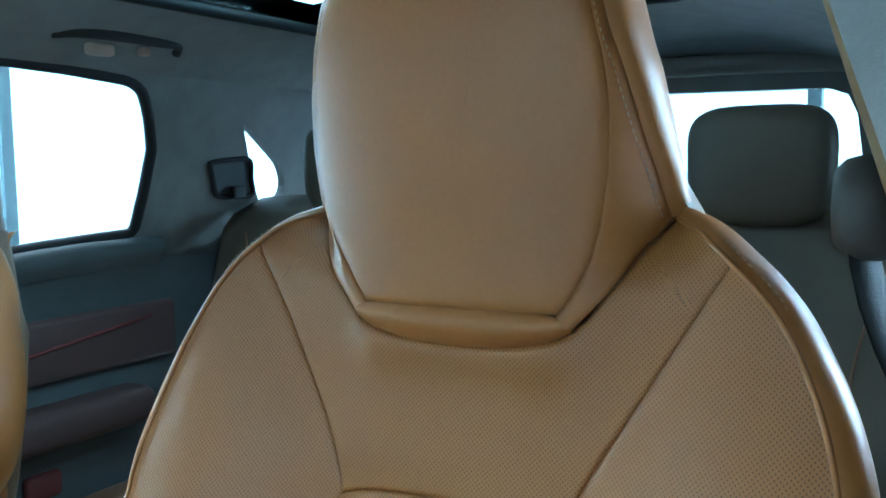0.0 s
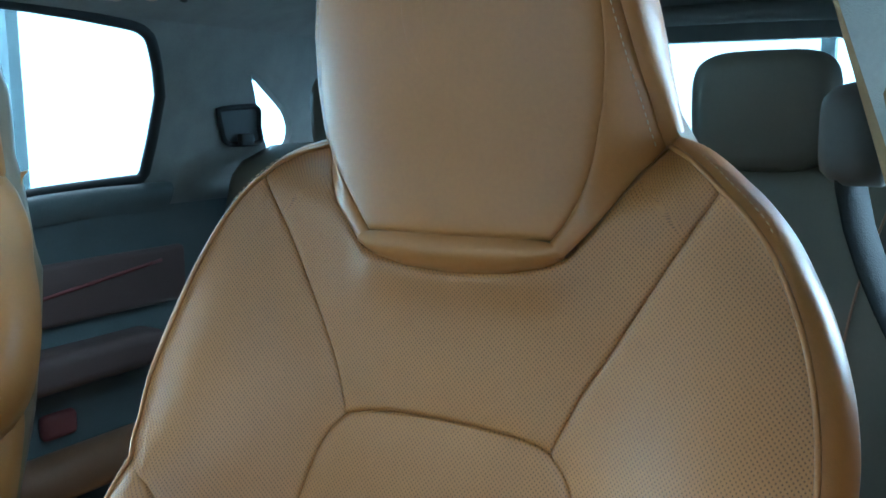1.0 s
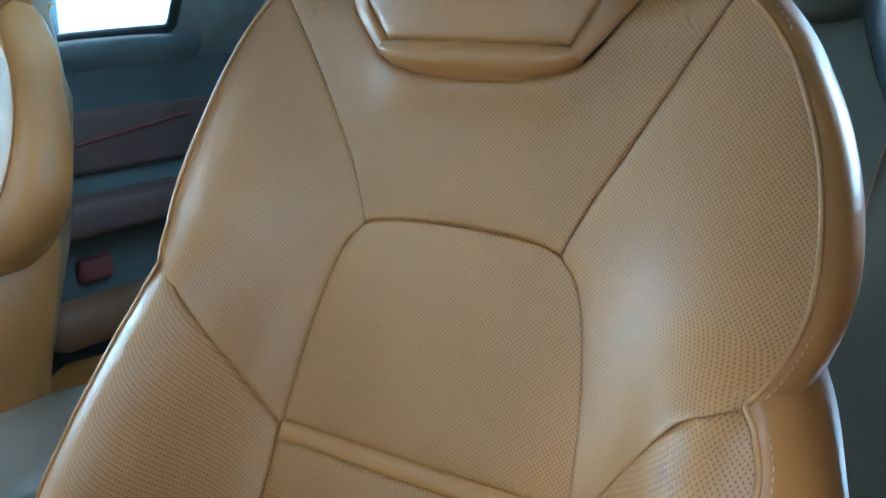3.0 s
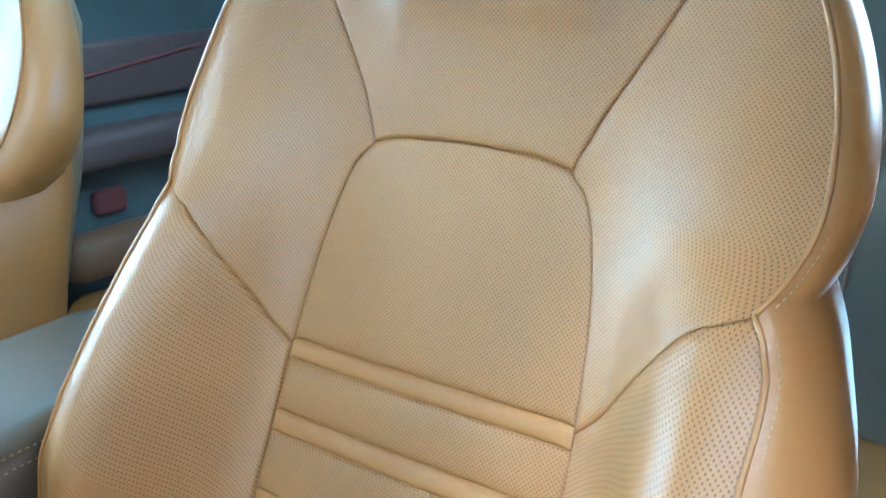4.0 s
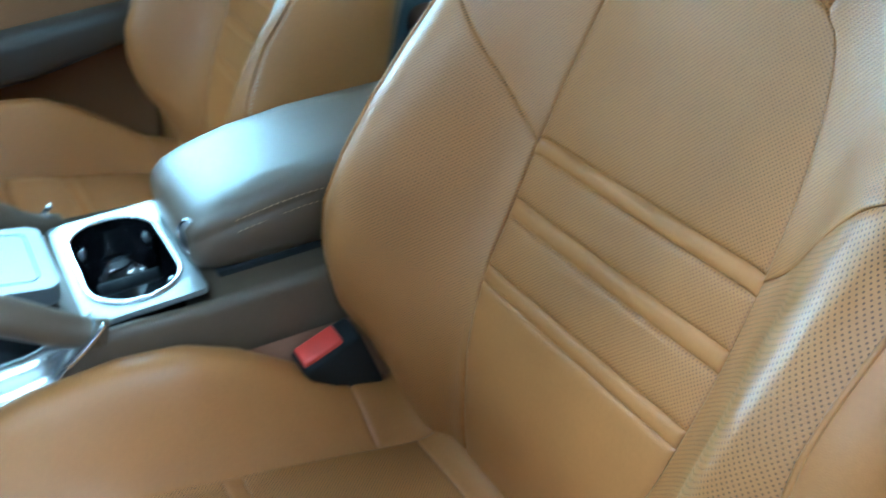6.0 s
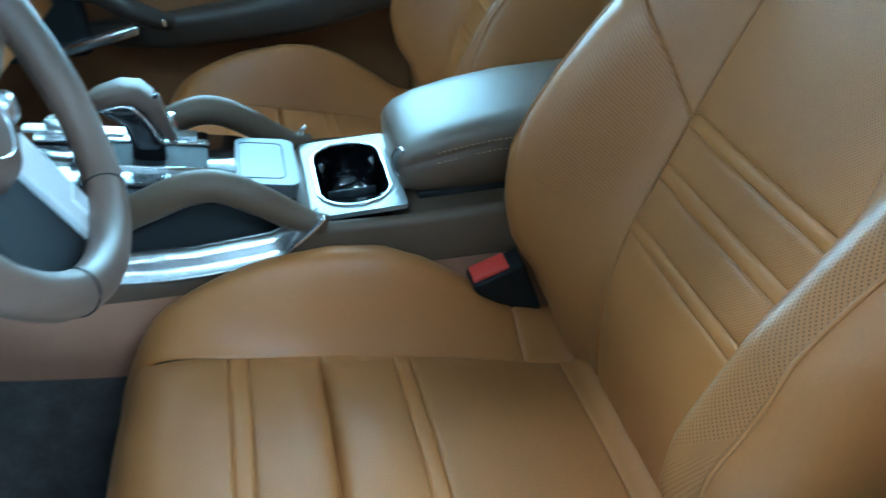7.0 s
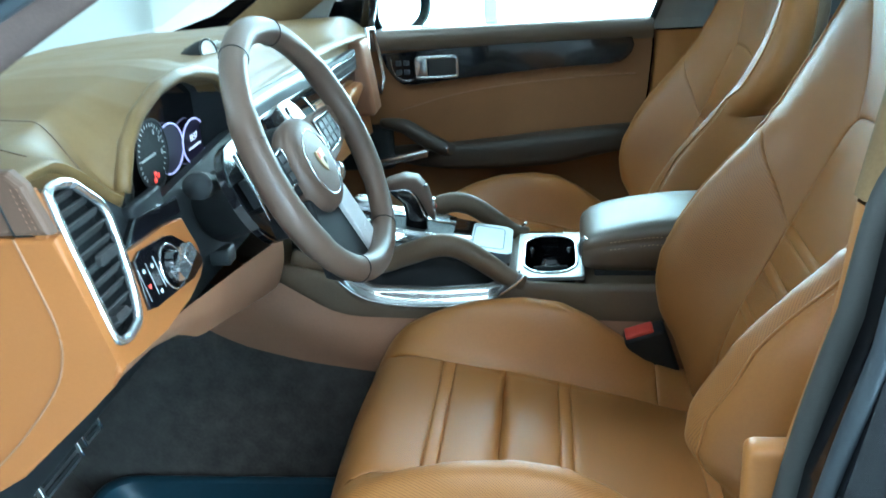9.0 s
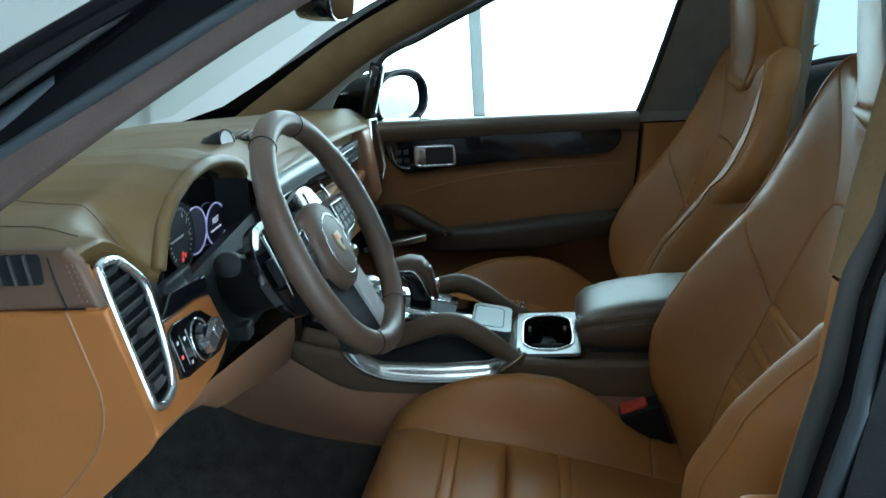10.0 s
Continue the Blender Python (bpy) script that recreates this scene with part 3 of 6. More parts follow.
def front_seat(at, label):
    seat = thing("front_seat", at, label, "car seat", "front seats")
    both = ((1, lambda c: c), (-1, mirror))
    outer_side = {side: outward if side == SIDE[0] else (lambda c: c) for side in (1, -1)}
    # backrest centre
    panel("backrest_centre", [patch(PAN_EDGE + PAN_TOP[1:], mirror(PAN_EDGE + PAN_TOP[1:]), 60, 48, back_surface, ("a", "b", "start"), 0.0035, 0.007)], PERFORATED, seat)
    bands = [(0.983, 0.968, "pleat_strip", LEATHER), (0.968, 0.928, "backrest_pleat", PERFORATED), (0.928, 0.912, "pleat_strip", LEATHER),
             (0.912, 0.868, "backrest_pleat", PERFORATED), (0.868, 0.853, "pleat_strip", LEATHER)]
    for hi, lo, name, mat in bands:
        left = [(pan_half(z) , z) for z in np.linspace(hi, lo, 4)]
        thin = name == "pleat_strip"
        panel(name, [patch(left, mirror(left), 16 if thin else 24, 34, back_surface, ("a", "b", "start", "end"), 0.0035, 0.0026 if thin else 0.005)], mat, seat)
    left = [(pan_half(z), z) for z in np.linspace(0.853, 0.635, 8)]
    panel("backrest_lower_panel", [patch(left, mirror(left), 40, 34, back_surface, ("a", "b", "start"), 0.0035, 0.006)], LEATHER, seat)
    # upper centre and shoulders: one perforated piece
    low = mirror(PAN_TOP) + PAN_TOP[::-1][1:]
    roll_low = [(-0.085, 1.274), (-0.073, 1.269), (-0.04, 1.262), (0.0, 1.260), (0.04, 1.262), (0.073, 1.269), (0.085, 1.274)]
    pieces = [patch(low, roll_low, 44, 28, back_surface, ("a", "b"), 0.0035, 0.006)]
    for sign, flip in both:
        pieces.append(patch(flip(WING_SEAM + TOP_EDGE[1:2]), flip(SHOULDER_SEAM), 44, 24, back_surface, ("a", "b"), 0.0035, 0.005))
        pieces.append(patch(flip(TOP_EDGE[1:]), flip([(0.146, 1.352), (0.146, 1.352), (0.146, 1.352)]), 8, 4, back_surface, (), 0.004, 0.005))
    panel("shoulder_panel", pieces, PERFORATED, seat)
    for sign, flip in both:
        sheet("shoulder_fill", [[(back_x(y, z) + 0.003 + 0.02 * k, sign * (y - 0.006 * k), z + 0.002 * k) for k in range(5)] for y, z in smooth_curve(SHOULDER_SEAM + TOP_EDGE[::-1][1:3], 30)], LEATHER, seat)
        panel("upper_wing", [patch(flip(PAN_EDGE[:-1] + WING_SEAM), flip(outer_side[sign](CROSS_SEAM) + WING_EDGE[1:]), 70, 44, back_surface, ("a", "b"), 0.0035, 0.006, 0.36)], PERFORATED, seat)
        panel("lower_bolster", [patch(flip(PAN_LOW), flip(outer_side[sign](CROSS_SEAM + BOLSTER_EDGE[1:])), 70, 44, back_surface, ("a", "b"), 0.0035, 0.006, 0.27)], PERFORATED, seat)
        wing_roll = [(0, 0), (0.004, 0.01), (0.011, 0.06), (0.017, 0.16), (0.020, 0.33), (0.018, 0.58), (0.010, 0.84), (-0.004, 0.97), (-0.02, 1.0)]
        low_roll = [(0, 0), (0.006, 0.008), (0.017, 0.05), (0.030, 0.14), (0.041, 0.30), (0.042, 0.55), (0.032, 0.82), (0.014, 0.96), (-0.015, 1.0)]
        if SIDE[0] == 0 and sign < 0:
            wing_roll = [(out * 1.5, back) for out, back in wing_roll]
        sheet("wing_side", side_band([(0.238, 1.088)] + WING_EDGE + TOP_EDGE[1:], back_x, sign, wing_roll, 60), LEATHER, seat)
        inner_roll = low_roll if sign == SIDE[0] else [(out * 0.5, back) for out, back in low_roll]
        sheet("bolster_side", side_band(outer_side[sign](BOLSTER_EDGE), back_x, sign, inner_roll, 50, True), LEATHER, seat)
        core = [(0.15, 0.66), (0.21, 0.76), (0.236, 0.86), (0.240, 0.95), (0.240, 1.05), (0.240, 1.10), (0.248, 1.16), (0.243, 1.22), (0.222, 1.28), (0.18, 1.325)]
        sheet("side_lining", side_band(core, back_x, sign, [(0, 0.12), (0.010, 0.25), (0.014, 0.5), (0.010, 0.8), (-0.01, 1.0)], 40), LEATHER, seat)
        for edge, name in ((WING_EDGE + TOP_EDGE[1:], "piping"), (outer_side[sign](BOLSTER_EDGE[:8]), "piping")):
            line = [(back_x(sign * y, z) - 0.0005, sign * y, z) for y, z in smooth_curve(edge, 70)]
            tube(name, line, 0.0020, LEATHER, seat, sides=8)
            p = smooth_curve(edge, 90)
            stitch = [(back_x(sign * y, z) + 0.0025 + 0.0018, sign * (y + 0.0062), z + (0.003 if z > 1.30 else 0)) for y, z in p]
            dashes("stitching", stitch, (-0.6, sign * 0.7, 0.2), THREAD, seat, label="brown cotton stitches, coloured pale as if lit")
        # headrest sides
        panel("headrest_cheek", [patch(flip(HEAD_SEAM), flip(HEAD_EDGE), 60, 16, head_surface, ("a", "b"), 0.004, 0.005)], LEATHER, seat)
        head_roll = [(0, 0), (0.003, 0.01), (0.008, 0.07), (0.012, 0.2), (0.012, 0.5), (0.006, 0.82), (-0.012, 1.0)]
        sheet("headrest_side", side_band(HEAD_EDGE[3:], head_x, sign, head_roll, 46), LEATHER, seat)
        for off in (0.0045, -0.0045):
            p = smooth_curve(HEAD_EDGE[3:], 80)
            stitch = [(head_x(y + off, z) + (0.0005 if off < 0 else 0.0012), head_y(sign * (y + off), z), z) for y, z in p]
            dashes("stitching", stitch, (-0.85, sign * 0.5, 0), THREAD, seat, label="brown cotton stitches, coloured pale as if lit")
    # headrest face, its crown and the small roll beneath
    panel("headrest_face", [patch(HEAD_SEAM, mirror(HEAD_SEAM), 60, 44, head_surface, ("a", "b", "start"), 0.004, 0.005)], LEATHER, seat)
    front = smooth_curve(HEAD_EDGE[-1:] + HEAD_SEAM[-1:] + [(-y, z) for y, z in HEAD_SEAM[-1:]] + [(-y, z) for y, z in HEAD_EDGE[-1:]], 24)
    crown = []
    for k, (up, back) in enumerate(((0, 0), (0.008, 0.008), (0.012, 0.03), (0.008, 0.065), (-0.005, 0.095), (-0.02, 0.105))):
        crown.append([(head_x(y, z) + back, head_y(y * (1 - 0.02 * k), z), z + up * (1 - (y / 0.11) ** 2 * 0.6)) for y, z in front])
    sheet("headrest_crown", crown, LEATHER, seat)

    def roll_surface(y, z, push):
        z0, z1 = np.interp(abs(y), [0, 0.04, 0.073, 0.087], [1.260, 1.262, 1.269, 1.276]), 1.289
        k = min(max((z - z0) / max(z1 - z0, 1e-4), 0), 1)
        return (head_x(y, z1) * k + back_x(y, z0) * (1 - k) + 0.004 - 0.009 * math.sin(math.pi * k) ** 0.7 + push, y, z)
    top = [(0.087, 1.277), (0.078, 1.287), (0.04, 1.289), (0.0, 1.289), (-0.04, 1.289), (-0.078, 1.287), (-0.087, 1.277)]
    low = [(0.087, 1.276), (0.073, 1.269), (0.04, 1.262), (0.0, 1.260), (-0.04, 1.262), (-0.073, 1.269), (-0.087, 1.276)]
    panel("neck_roll", [patch(top, low, 40, 14, roll_surface, (), 0, 1)], LEATHER, seat)
    # plain embossed shield on the headrest
    shield = [(-0.026, 1.468), (0.026, 1.468), (0.027, 1.445), (0.022, 1.425), (0.011, 1.409), (0.0, 1.402), (-0.011, 1.409), (-0.022, 1.425), (-0.027, 1.445), (-0.026, 1.468)]
    tube("embossed_shield", [(head_x(y, z) + 0.0004, head_y(y, z), z) for y, z in even(np.array(shield), 60)], 0.00055, LEATHER, seat, "blind-embossed plain shield outline", sides=6)
    for y in (-0.009, 0.009):
        tube("embossed_bar", [(head_x(y, z) + 0.0004, head_y(y, z), z) for z in np.linspace(1.415, 1.46, 8)], 0.0005, LEATHER, seat, sides=6)
    # back shell
    rows = []
    for z in np.linspace(0.64, 1.53, 36):
        half = float(np.interp(z, [0.64, 0.75, 0.9, 1.1, 1.25, 1.33, 1.37, 1.45, 1.53], [0.17, 0.215, 0.24, 0.246, 0.232, 0.172, 0.140, 0.120, 0.085]))
        x = shell_x(z)
        side = [(x - 0.030, half), (x - 0.004, half + 0.002), (x + 0.012, half - 0.004), (x + 0.026, half - 0.018), (x + 0.036, half - 0.045), (x + 0.042, half * 0.5)]
        rows.append([(a, -b, z) for a, b in side] + [(x + 0.044, 0.0, z)] + [(a, b, z) for a, b in side[::-1]])
    sheet("back_shell", rows, SHELLSKIN, seat, "smooth grey-brown leather back shell")
    # cushion
    def inner_y(x):
        return float(np.interp(x, [-0.62, -0.56, -0.535, -0.50, -0.42, -0.33, 0.03], [0.18, 0.175, 0.165, 0.152, 0.150, 0.155, 0.155]))

    def along(a, b, k):
        return [(inner_y(float(np.interp(r, CUSHION_RUN, CUSHION[:, 0]))), r) for r in np.linspace(a, b, k)]
    marks = [(0.02, -0.05, "rear_strip", LEATHER), (-0.05, -0.232, "cushion_centre", PERFORATED), (-0.232, -0.252, "pleat_strip", LEATHER),
             (-0.252, -0.335, "cushion_pleat", PERFORATED), (-0.335, -0.412, "cushion_pleat", PERFORATED), (-0.412, -0.432, "pleat_strip", LEATHER)]
    for hi, lo, name, mat in marks:
        line = along(run_at(hi), run_at(lo), 5)
        thin = "strip" in name and name != "rear_strip"
        panel(name, [patch(line, mirror(line), 14 if thin else 30, 40, cushion_surface, ("a", "b", "start", "end"), 0.0035, 0.003 if thin else 0.006)], mat, seat)
    end = float(CUSHION_RUN[-1])
    line = along(run_at(-0.432), end, 12)
    panel("cushion_front", [patch(line, mirror(line), 50, 40, cushion_surface, ("start", "a", "b"), 0.0035, 0.006, 0.25, 0.25)], PERFORATED, seat)
    for sign, flip in both:
        rear = run_at(-0.095)
        inner = along(rear, end, 14)
        outer = [(float(cushion_half(r)), r) for r in np.linspace(rear, end, 14)]
        panel("cushion_bolster", [patch(flip(inner), flip(outer), 70, 36, cushion_surface, ("a", "start"), 0.0035, 0.006, 1.0, 0.62)], LEATHER if sign != SIDE[0] else PERFORATED, seat)
        inner = along(run_at(0.025), rear, 4)
        outer = [(float(cushion_half(r)), r) for r in np.linspace(run_at(0.025), rear, 4)]
        panel("bolster_rear", [patch(flip(inner), flip(outer), 20, 26, cushion_surface, ("a", "end"), 0.0035, 0.006)], LEATHER, seat)
        runs = np.linspace(run_at(0.025), end, 60)
        rows = []
        for r in runs:
            x, y, z = cushion_surface(sign * float(cushion_half(r)), r, 0)
            rows.append([(x, y + sign * o, max(z + dz, 0.475) if dz else z) for o, dz in ((0, 0), (0.004, -0.012), (0.006, -0.04), (0.004, -0.10), (0.0, -0.17), (-0.01, -0.3))])
        sheet("cushion_side", rows, LEATHER, seat)
        line = [cushion_surface(sign * (float(cushion_half(r)) - 0.012), r, -0.001) for r in np.linspace(run_at(-0.03), run_at(-0.53), 90)]
        tube("piping", line, 0.0018, LEATHER, seat, sides=8)
    # frame and slides
    rounded("seat_base", (-0.52, -0.235, 0.42), (0.06, 0.235, 0.56), PLASTIC, seat, r=0.02)
    for y in (-0.2, 0.2):
        rounded("slide_rail", (-0.50, y - 0.022, 0.378 + DROP[0]), (0.12, y + 0.022, 0.425 + DROP[0]), GREYPLASTIC, seat, r=0.006)
    return seat


SEAT_BASE = (-0.25, 0.0, 0.378)
front_seat(SEAT_BASE, "cognac leather sports seat with perforated panels, beside the open door")
SIDE[0], DROP[0] = 0, 0.045
passenger = front_seat(SEAT_BASE, "cognac leather sports seat beyond the centre console")
passenger.matrix_world = Matrix.Translation((-0.25, 0.81, 0.378 - DROP[0]))


# ---------------------------------------------------------------- steering wheel
WC = Vector((-0.557, -0.004, 1.156))
WN = Vector((0.911, -0.030, 0.411)).normalized()
WY = Vector((0.033, 0.9995, 0.0)).normalized()
WU = WN.cross(WY).normalized()


def on_wheel(a, b, c=0.0):
    """a across to the passenger's side, b up the wheel's plane, c towards the driver."""
    return WC + WY * a + WU * b + WN * c


def on_hub(a, b, c=0.0):
    """The same, seen from the sunken hub."""
    return on_wheel(a, b - 0.010, c - 0.018)


def wheel():
    w = thing("steering_wheel", on_wheel(0, 0, -0.12), "brown leather three-spoke steering wheel with satin switch panels", "steering wheel")
    ring = []
    for k in range(96):
        t = 2 * math.pi * k / 96
        rr = 0.0172 + 0.0016 * (abs(math.cos(t)) > 0.86)
        row = []
        for q in range(18):
            f = 2 * math.pi * q / 18
            row.append(on_wheel((0.1668 + rr * math.cos(f)) * math.cos(t), (0.1668 + rr * math.cos(f)) * math.sin(t), rr * 0.95 * math.sin(f)))
        ring.append(row)
    ring.append(ring[0])
    loft("rim", ring, WHEELSKIN, w, caps=False)
    for deg in (28, 68, 118, 160, -62, -118):
        t = radians(deg)
        cut = [on_wheel((0.1668 + 0.0179 * math.cos(f)) * math.cos(t), (0.1668 + 0.0179 * math.cos(f)) * math.sin(t), 0.0172 * math.sin(f)) for f in np.linspace(0, 2 * math.pi, 24, endpoint=False)]
        tube("rim_seam", cut, 0.0007, PLASTIC, w, sides=5, closed=True, up=(0.2, 0.3, 0.9))
    inner = [on_wheel(0.1512 * math.cos(t), 0.1512 * math.sin(t), -0.004) for t in np.linspace(0, 2 * math.pi, 200)]
    dashes("rim_stitching", inner, WN, TAUPE, w, pitch=0.007, length=0.005, r=0.0012, label="baseball stitches in dark brown thread")
    # airbag pad: a soft oval dome
    rings = []
    for c, k in ((-0.028, 0.80), (-0.012, 0.95), (0.000, 1.0), (0.008, 0.96), (0.0130, 0.86), (0.0160, 0.68), (0.0175, 0.45), (0.0180, 0.2)):
        rings.append([on_hub(0.060 * k * math.copysign(abs(math.cos(t)) ** 0.85, math.cos(t)), 0.066 * k * math.copysign(abs(math.sin(t)) ** 0.85, math.sin(t)) - 0.006, c) for t in np.linspace(0, 2 * math.pi, 40, endpoint=False)])
    loft("airbag_pad", rings, WHEELSKIN, w)
    tube("badge_ring", [on_hub(0.040 * math.cos(t), 0.045 * math.sin(t) - 0.008, 0.0160) for t in np.linspace(0, 2 * math.pi, 48, endpoint=False)], 0.0014, SILVER, w, sides=8, closed=True, up=tuple(WN))
    shield = [(-0.011, 0.012), (0.011, 0.012), (0.012, 0.001), (0.008, -0.010), (0.0, -0.018), (-0.008, -0.010), (-0.012, 0.001)]
    badge = plate("badge", shield, on_hub(0, -0.004, 0.0172), WY, WU, 0.003, GOLD, w, "plain shield in gold, red and black", r=0.0008)
    plate("badge_field", [(-0.009, 0.001), (-0.001, 0.001), (-0.001, 0.010), (-0.009, 0.010)], on_hub(0, -0.004, 0.0202), WY, WU, 0.0005, RED, badge)
    plate("badge_field", [(0.001, -0.010), (0.006, -0.008), (0.009, 0.0), (0.001, 0.0)], on_hub(0, -0.004, 0.0202), WY, WU, 0.0005, PLASTIC, badge)
    # spokes
    for sign in (1, -1):
        outline = [(sign * 0.040, 0.038), (sign * 0.085, 0.044), (sign * (0.156 if sign > 0 else 0.105), 0.040), (sign * (0.158 if sign > 0 else 0.105), -0.012), (sign * 0.098, -0.014), (sign * 0.045, -0.030)]
        if sign < 0:
            outline = outline[::-1]
        plate("spoke", outline, on_hub(0, 0, -0.012 if sign > 0 else -0.025), WY, WU, 0.022, WHEELSKIN if sign > 0 else PLASTIC, w, r=0.005, seg=3)
        pad = [(sign * 0.054, 0.038), (sign * (0.122 if sign > 0 else 0.092), 0.034), (sign * (0.128 if sign > 0 else 0.096), 0.004), (sign * (0.104 if sign > 0 else 0.090), -0.008), (sign * 0.058, -0.010)]
        if sign < 0:
            pad = pad[::-1]
        keys = plate("switch_panel", pad, on_hub(0, 0, 0.009 if sign > 0 else -0.004), WY, WU, 0.004, PLASTIC, w, "black switch panel with a satin edge", r=0.001)
        tube("panel_edge", [on_hub(a, b, 0.0132 if sign > 0 else 0.0002) for a, b in even(np.array(pad + pad[:1]), 60)[:-1]], 0.0013, SILVER, keys, sides=6, closed=True, up=tuple(WN))
        for i in range(3 if sign > 0 else 1):
            for j in range(3):
                a, b = sign * (0.070 + 0.019 * i), 0.0265 - 0.0125 * j
                plate("key", round_rect(a - 0.0075, b - 0.0048, a + 0.0075, b + 0.0048, 0.0012, 2), on_hub(0, 0, 0.0131 if sign > 0 else 0.0001), WY, WU, 0.0018, BUTTON, keys, r=0.0005)
        rolls = [on_hub(sign * 0.0555, 0.018 - 0.003 * k, 0.010 if sign > 0 else -0.003) for k in range(9)]
        tube("thumb_roller", rolls, 0.0045, CHROME, w, sides=12, up=tuple(WN))
        trim = [(sign * 0.060, -0.012), (sign * 0.064, 0.030), (sign * 0.068, 0.030), (sign * 0.064, -0.014)]
        if sign > 0:
            trim = trim[::-1]
        plate("spoke_edge", trim, on_hub(0, 0, 0.003 if sign > 0 else -0.010), WY, WU, 0.006, SILVER, w)
    low = [(-0.064, -0.036), (-0.092, -0.128), (-0.060, -0.150), (0.040, -0.152), (0.066, -0.140), (0.070, -0.040)]
    plate("lower_spoke", low, on_hub(0, 0, -0.020), WY, WU, 0.020, PLASTIC, w, r=0.005, seg=3)
    wing = [(0.064, -0.138), (0.022, -0.147), (0.008, -0.068), (0.052, -0.056)]
    insert = plate("spoke_insert", wing, on_hub(0, 0, 0.001), WY, WU, 0.007, SATIN, w, "satin aluminium spoke insert", r=0.002)
    plate("insert_key", [(0.060, -0.137), (0.041, -0.142), (0.036, -0.118), (0.056, -0.113)], on_hub(0, 0, 0.0075), WY, WU, 0.002, SATIN, insert, r=0.0008)
    rounded("roller_dial", on_hub(0.078, -0.040, -0.006) - Vector((0.014, 0.014, 0.014)), on_hub(0.078, -0.040, -0.006) + Vector((0.014, 0.014, 0.014)), SILVER, w, "round drive mode dial", r=0.010, seg=4)
    # paddles and stalks
    for sign in (1, -1):
        blade = [(sign * a, b) for a, b in smooth_curve([(0.040, 0.060), (0.100, 0.066), (0.140, 0.056), (0.158, 0.020), (0.152, -0.028), (0.122, -0.062), (0.040, -0.066), (0.040, 0.060)], 40)[:-1]]
        plate("paddle_blade", blade if sign < 0 else blade[::-1], on_wheel(0, 0, -0.062), WY, WU, 0.012, GLOSS, w, "gloss black shift paddle backing", r=0.004, seg=3)
        tube("shift_paddle", [on_wheel(sign * 0.142, 0.054, -0.034), on_wheel(sign * 0.147, 0.030, -0.032), on_wheel(sign * 0.149, 0.0, -0.031), on_wheel(sign * 0.151, -0.030, -0.033)], [0.0036, 0.0026, 0.0022, 0.0012], CHROME, w, "bright metal shift paddle", sides=10, count=24, flatten=0.45)
        plate("paddle_arm", [(sign * 0.095, -0.020), (sign * 0.146, -0.012), (sign * 0.146, 0.024), (sign * 0.095, 0.020)][::-sign], on_wheel(0, 0, -0.046), WY, WU, 0.010, PLASTIC, w, r=0.003)
    return w


wheel()

column = thing("steering_column", (-0.70, 0, 1.05), "black plastic steering column shroud with stalks", "steering column")
rings = []
for c, k in ((-0.048, 0.050), (-0.060, 0.058), (-0.12, 0.060), (-0.17, 0.056)):
    rings.append([on_wheel(k * math.cos(t), k * 0.82 * math.sin(t) - 0.012, c) for t in np.linspace(0, 2 * math.pi, 28, endpoint=False)])
loft("shroud", rings, PLASTIC, column)
loft("hub_collar", [[on_wheel(r * math.cos(t), r * math.sin(t), c) for t in np.linspace(0, 2 * math.pi, 28, endpoint=False)] for c, r in ((-0.018, 0.045), (-0.05, 0.05))], PLASTIC, column)
for pts, r in (([(-0.04, 0.010, -0.100), (-0.09, 0.028, -0.095), (-0.140, 0.040, -0.090)], [0.010, 0.009, 0.012]),
               ([(0.05, -0.005, -0.085), (0.12, 0.0, -0.08), (0.165, 0.012, -0.075)], [0.009, 0.008, 0.011])):
    tube("stalk", [on_wheel(*p) for p in pts], r, PLASTIC, column, sides=12, count=16)
tube("stalk_switch", [on_wheel(-0.132, 0.038, -0.091), on_wheel(-0.158, 0.044, -0.0885)], 0.0155, PLASTIC, column, "knurled stalk end", sides=14)
tube("stalk_ring", [on_wheel(-0.144, 0.0408, -0.090), on_wheel(-0.148, 0.0418, -0.0896)], 0.0165, BUTTON, column, sides=14)


# ---------------------------------------------------------------- dashboard
dash = thing("dashboard", (-0.95, 0.39, 0.95), "leather dashboard, olive-brown top over a cognac lower half", "dashboard")
REAR_Y = [-0.365, -0.33, -0.29, -0.255, -0.215, -0.190, -0.175, -0.155, -0.12, -0.06, 0.0, 0.06, 0.12, 0.155, 0.178, 0.21, 0.30, 0.50, 0.70, 0.90, 1.05, 1.13]
REAR_Z = [1.238, 1.240, 1.238, 1.214, 1.178, 1.164, 1.192, 1.220, 1.243, 1.261, 1.264, 1.257, 1.243, 1.230, 1.212, 1.192, 1.184, 1.182, 1.170, 1.156, 1.146, 1.140]
REAR_X = [-0.742, -0.742, -0.740, -0.735, -0.732, -0.731, -0.730, -0.730, -0.729, -0.727, -0.726, -0.727, -0.729, -0.731, -0.735, -0.745, -0.760, -0.755, -0.735, -0.715, -0.700, -0.698]
MID_Z = [1.246, 1.250, 1.252, 1.252, 1.252, 1.253, 1.256, 1.261, 1.267, 1.274, 1.275, 1.270, 1.261, 1.251, 1.241, 1.231, 1.222, 1.216, 1.206, 1.192, 1.180, 1.172]


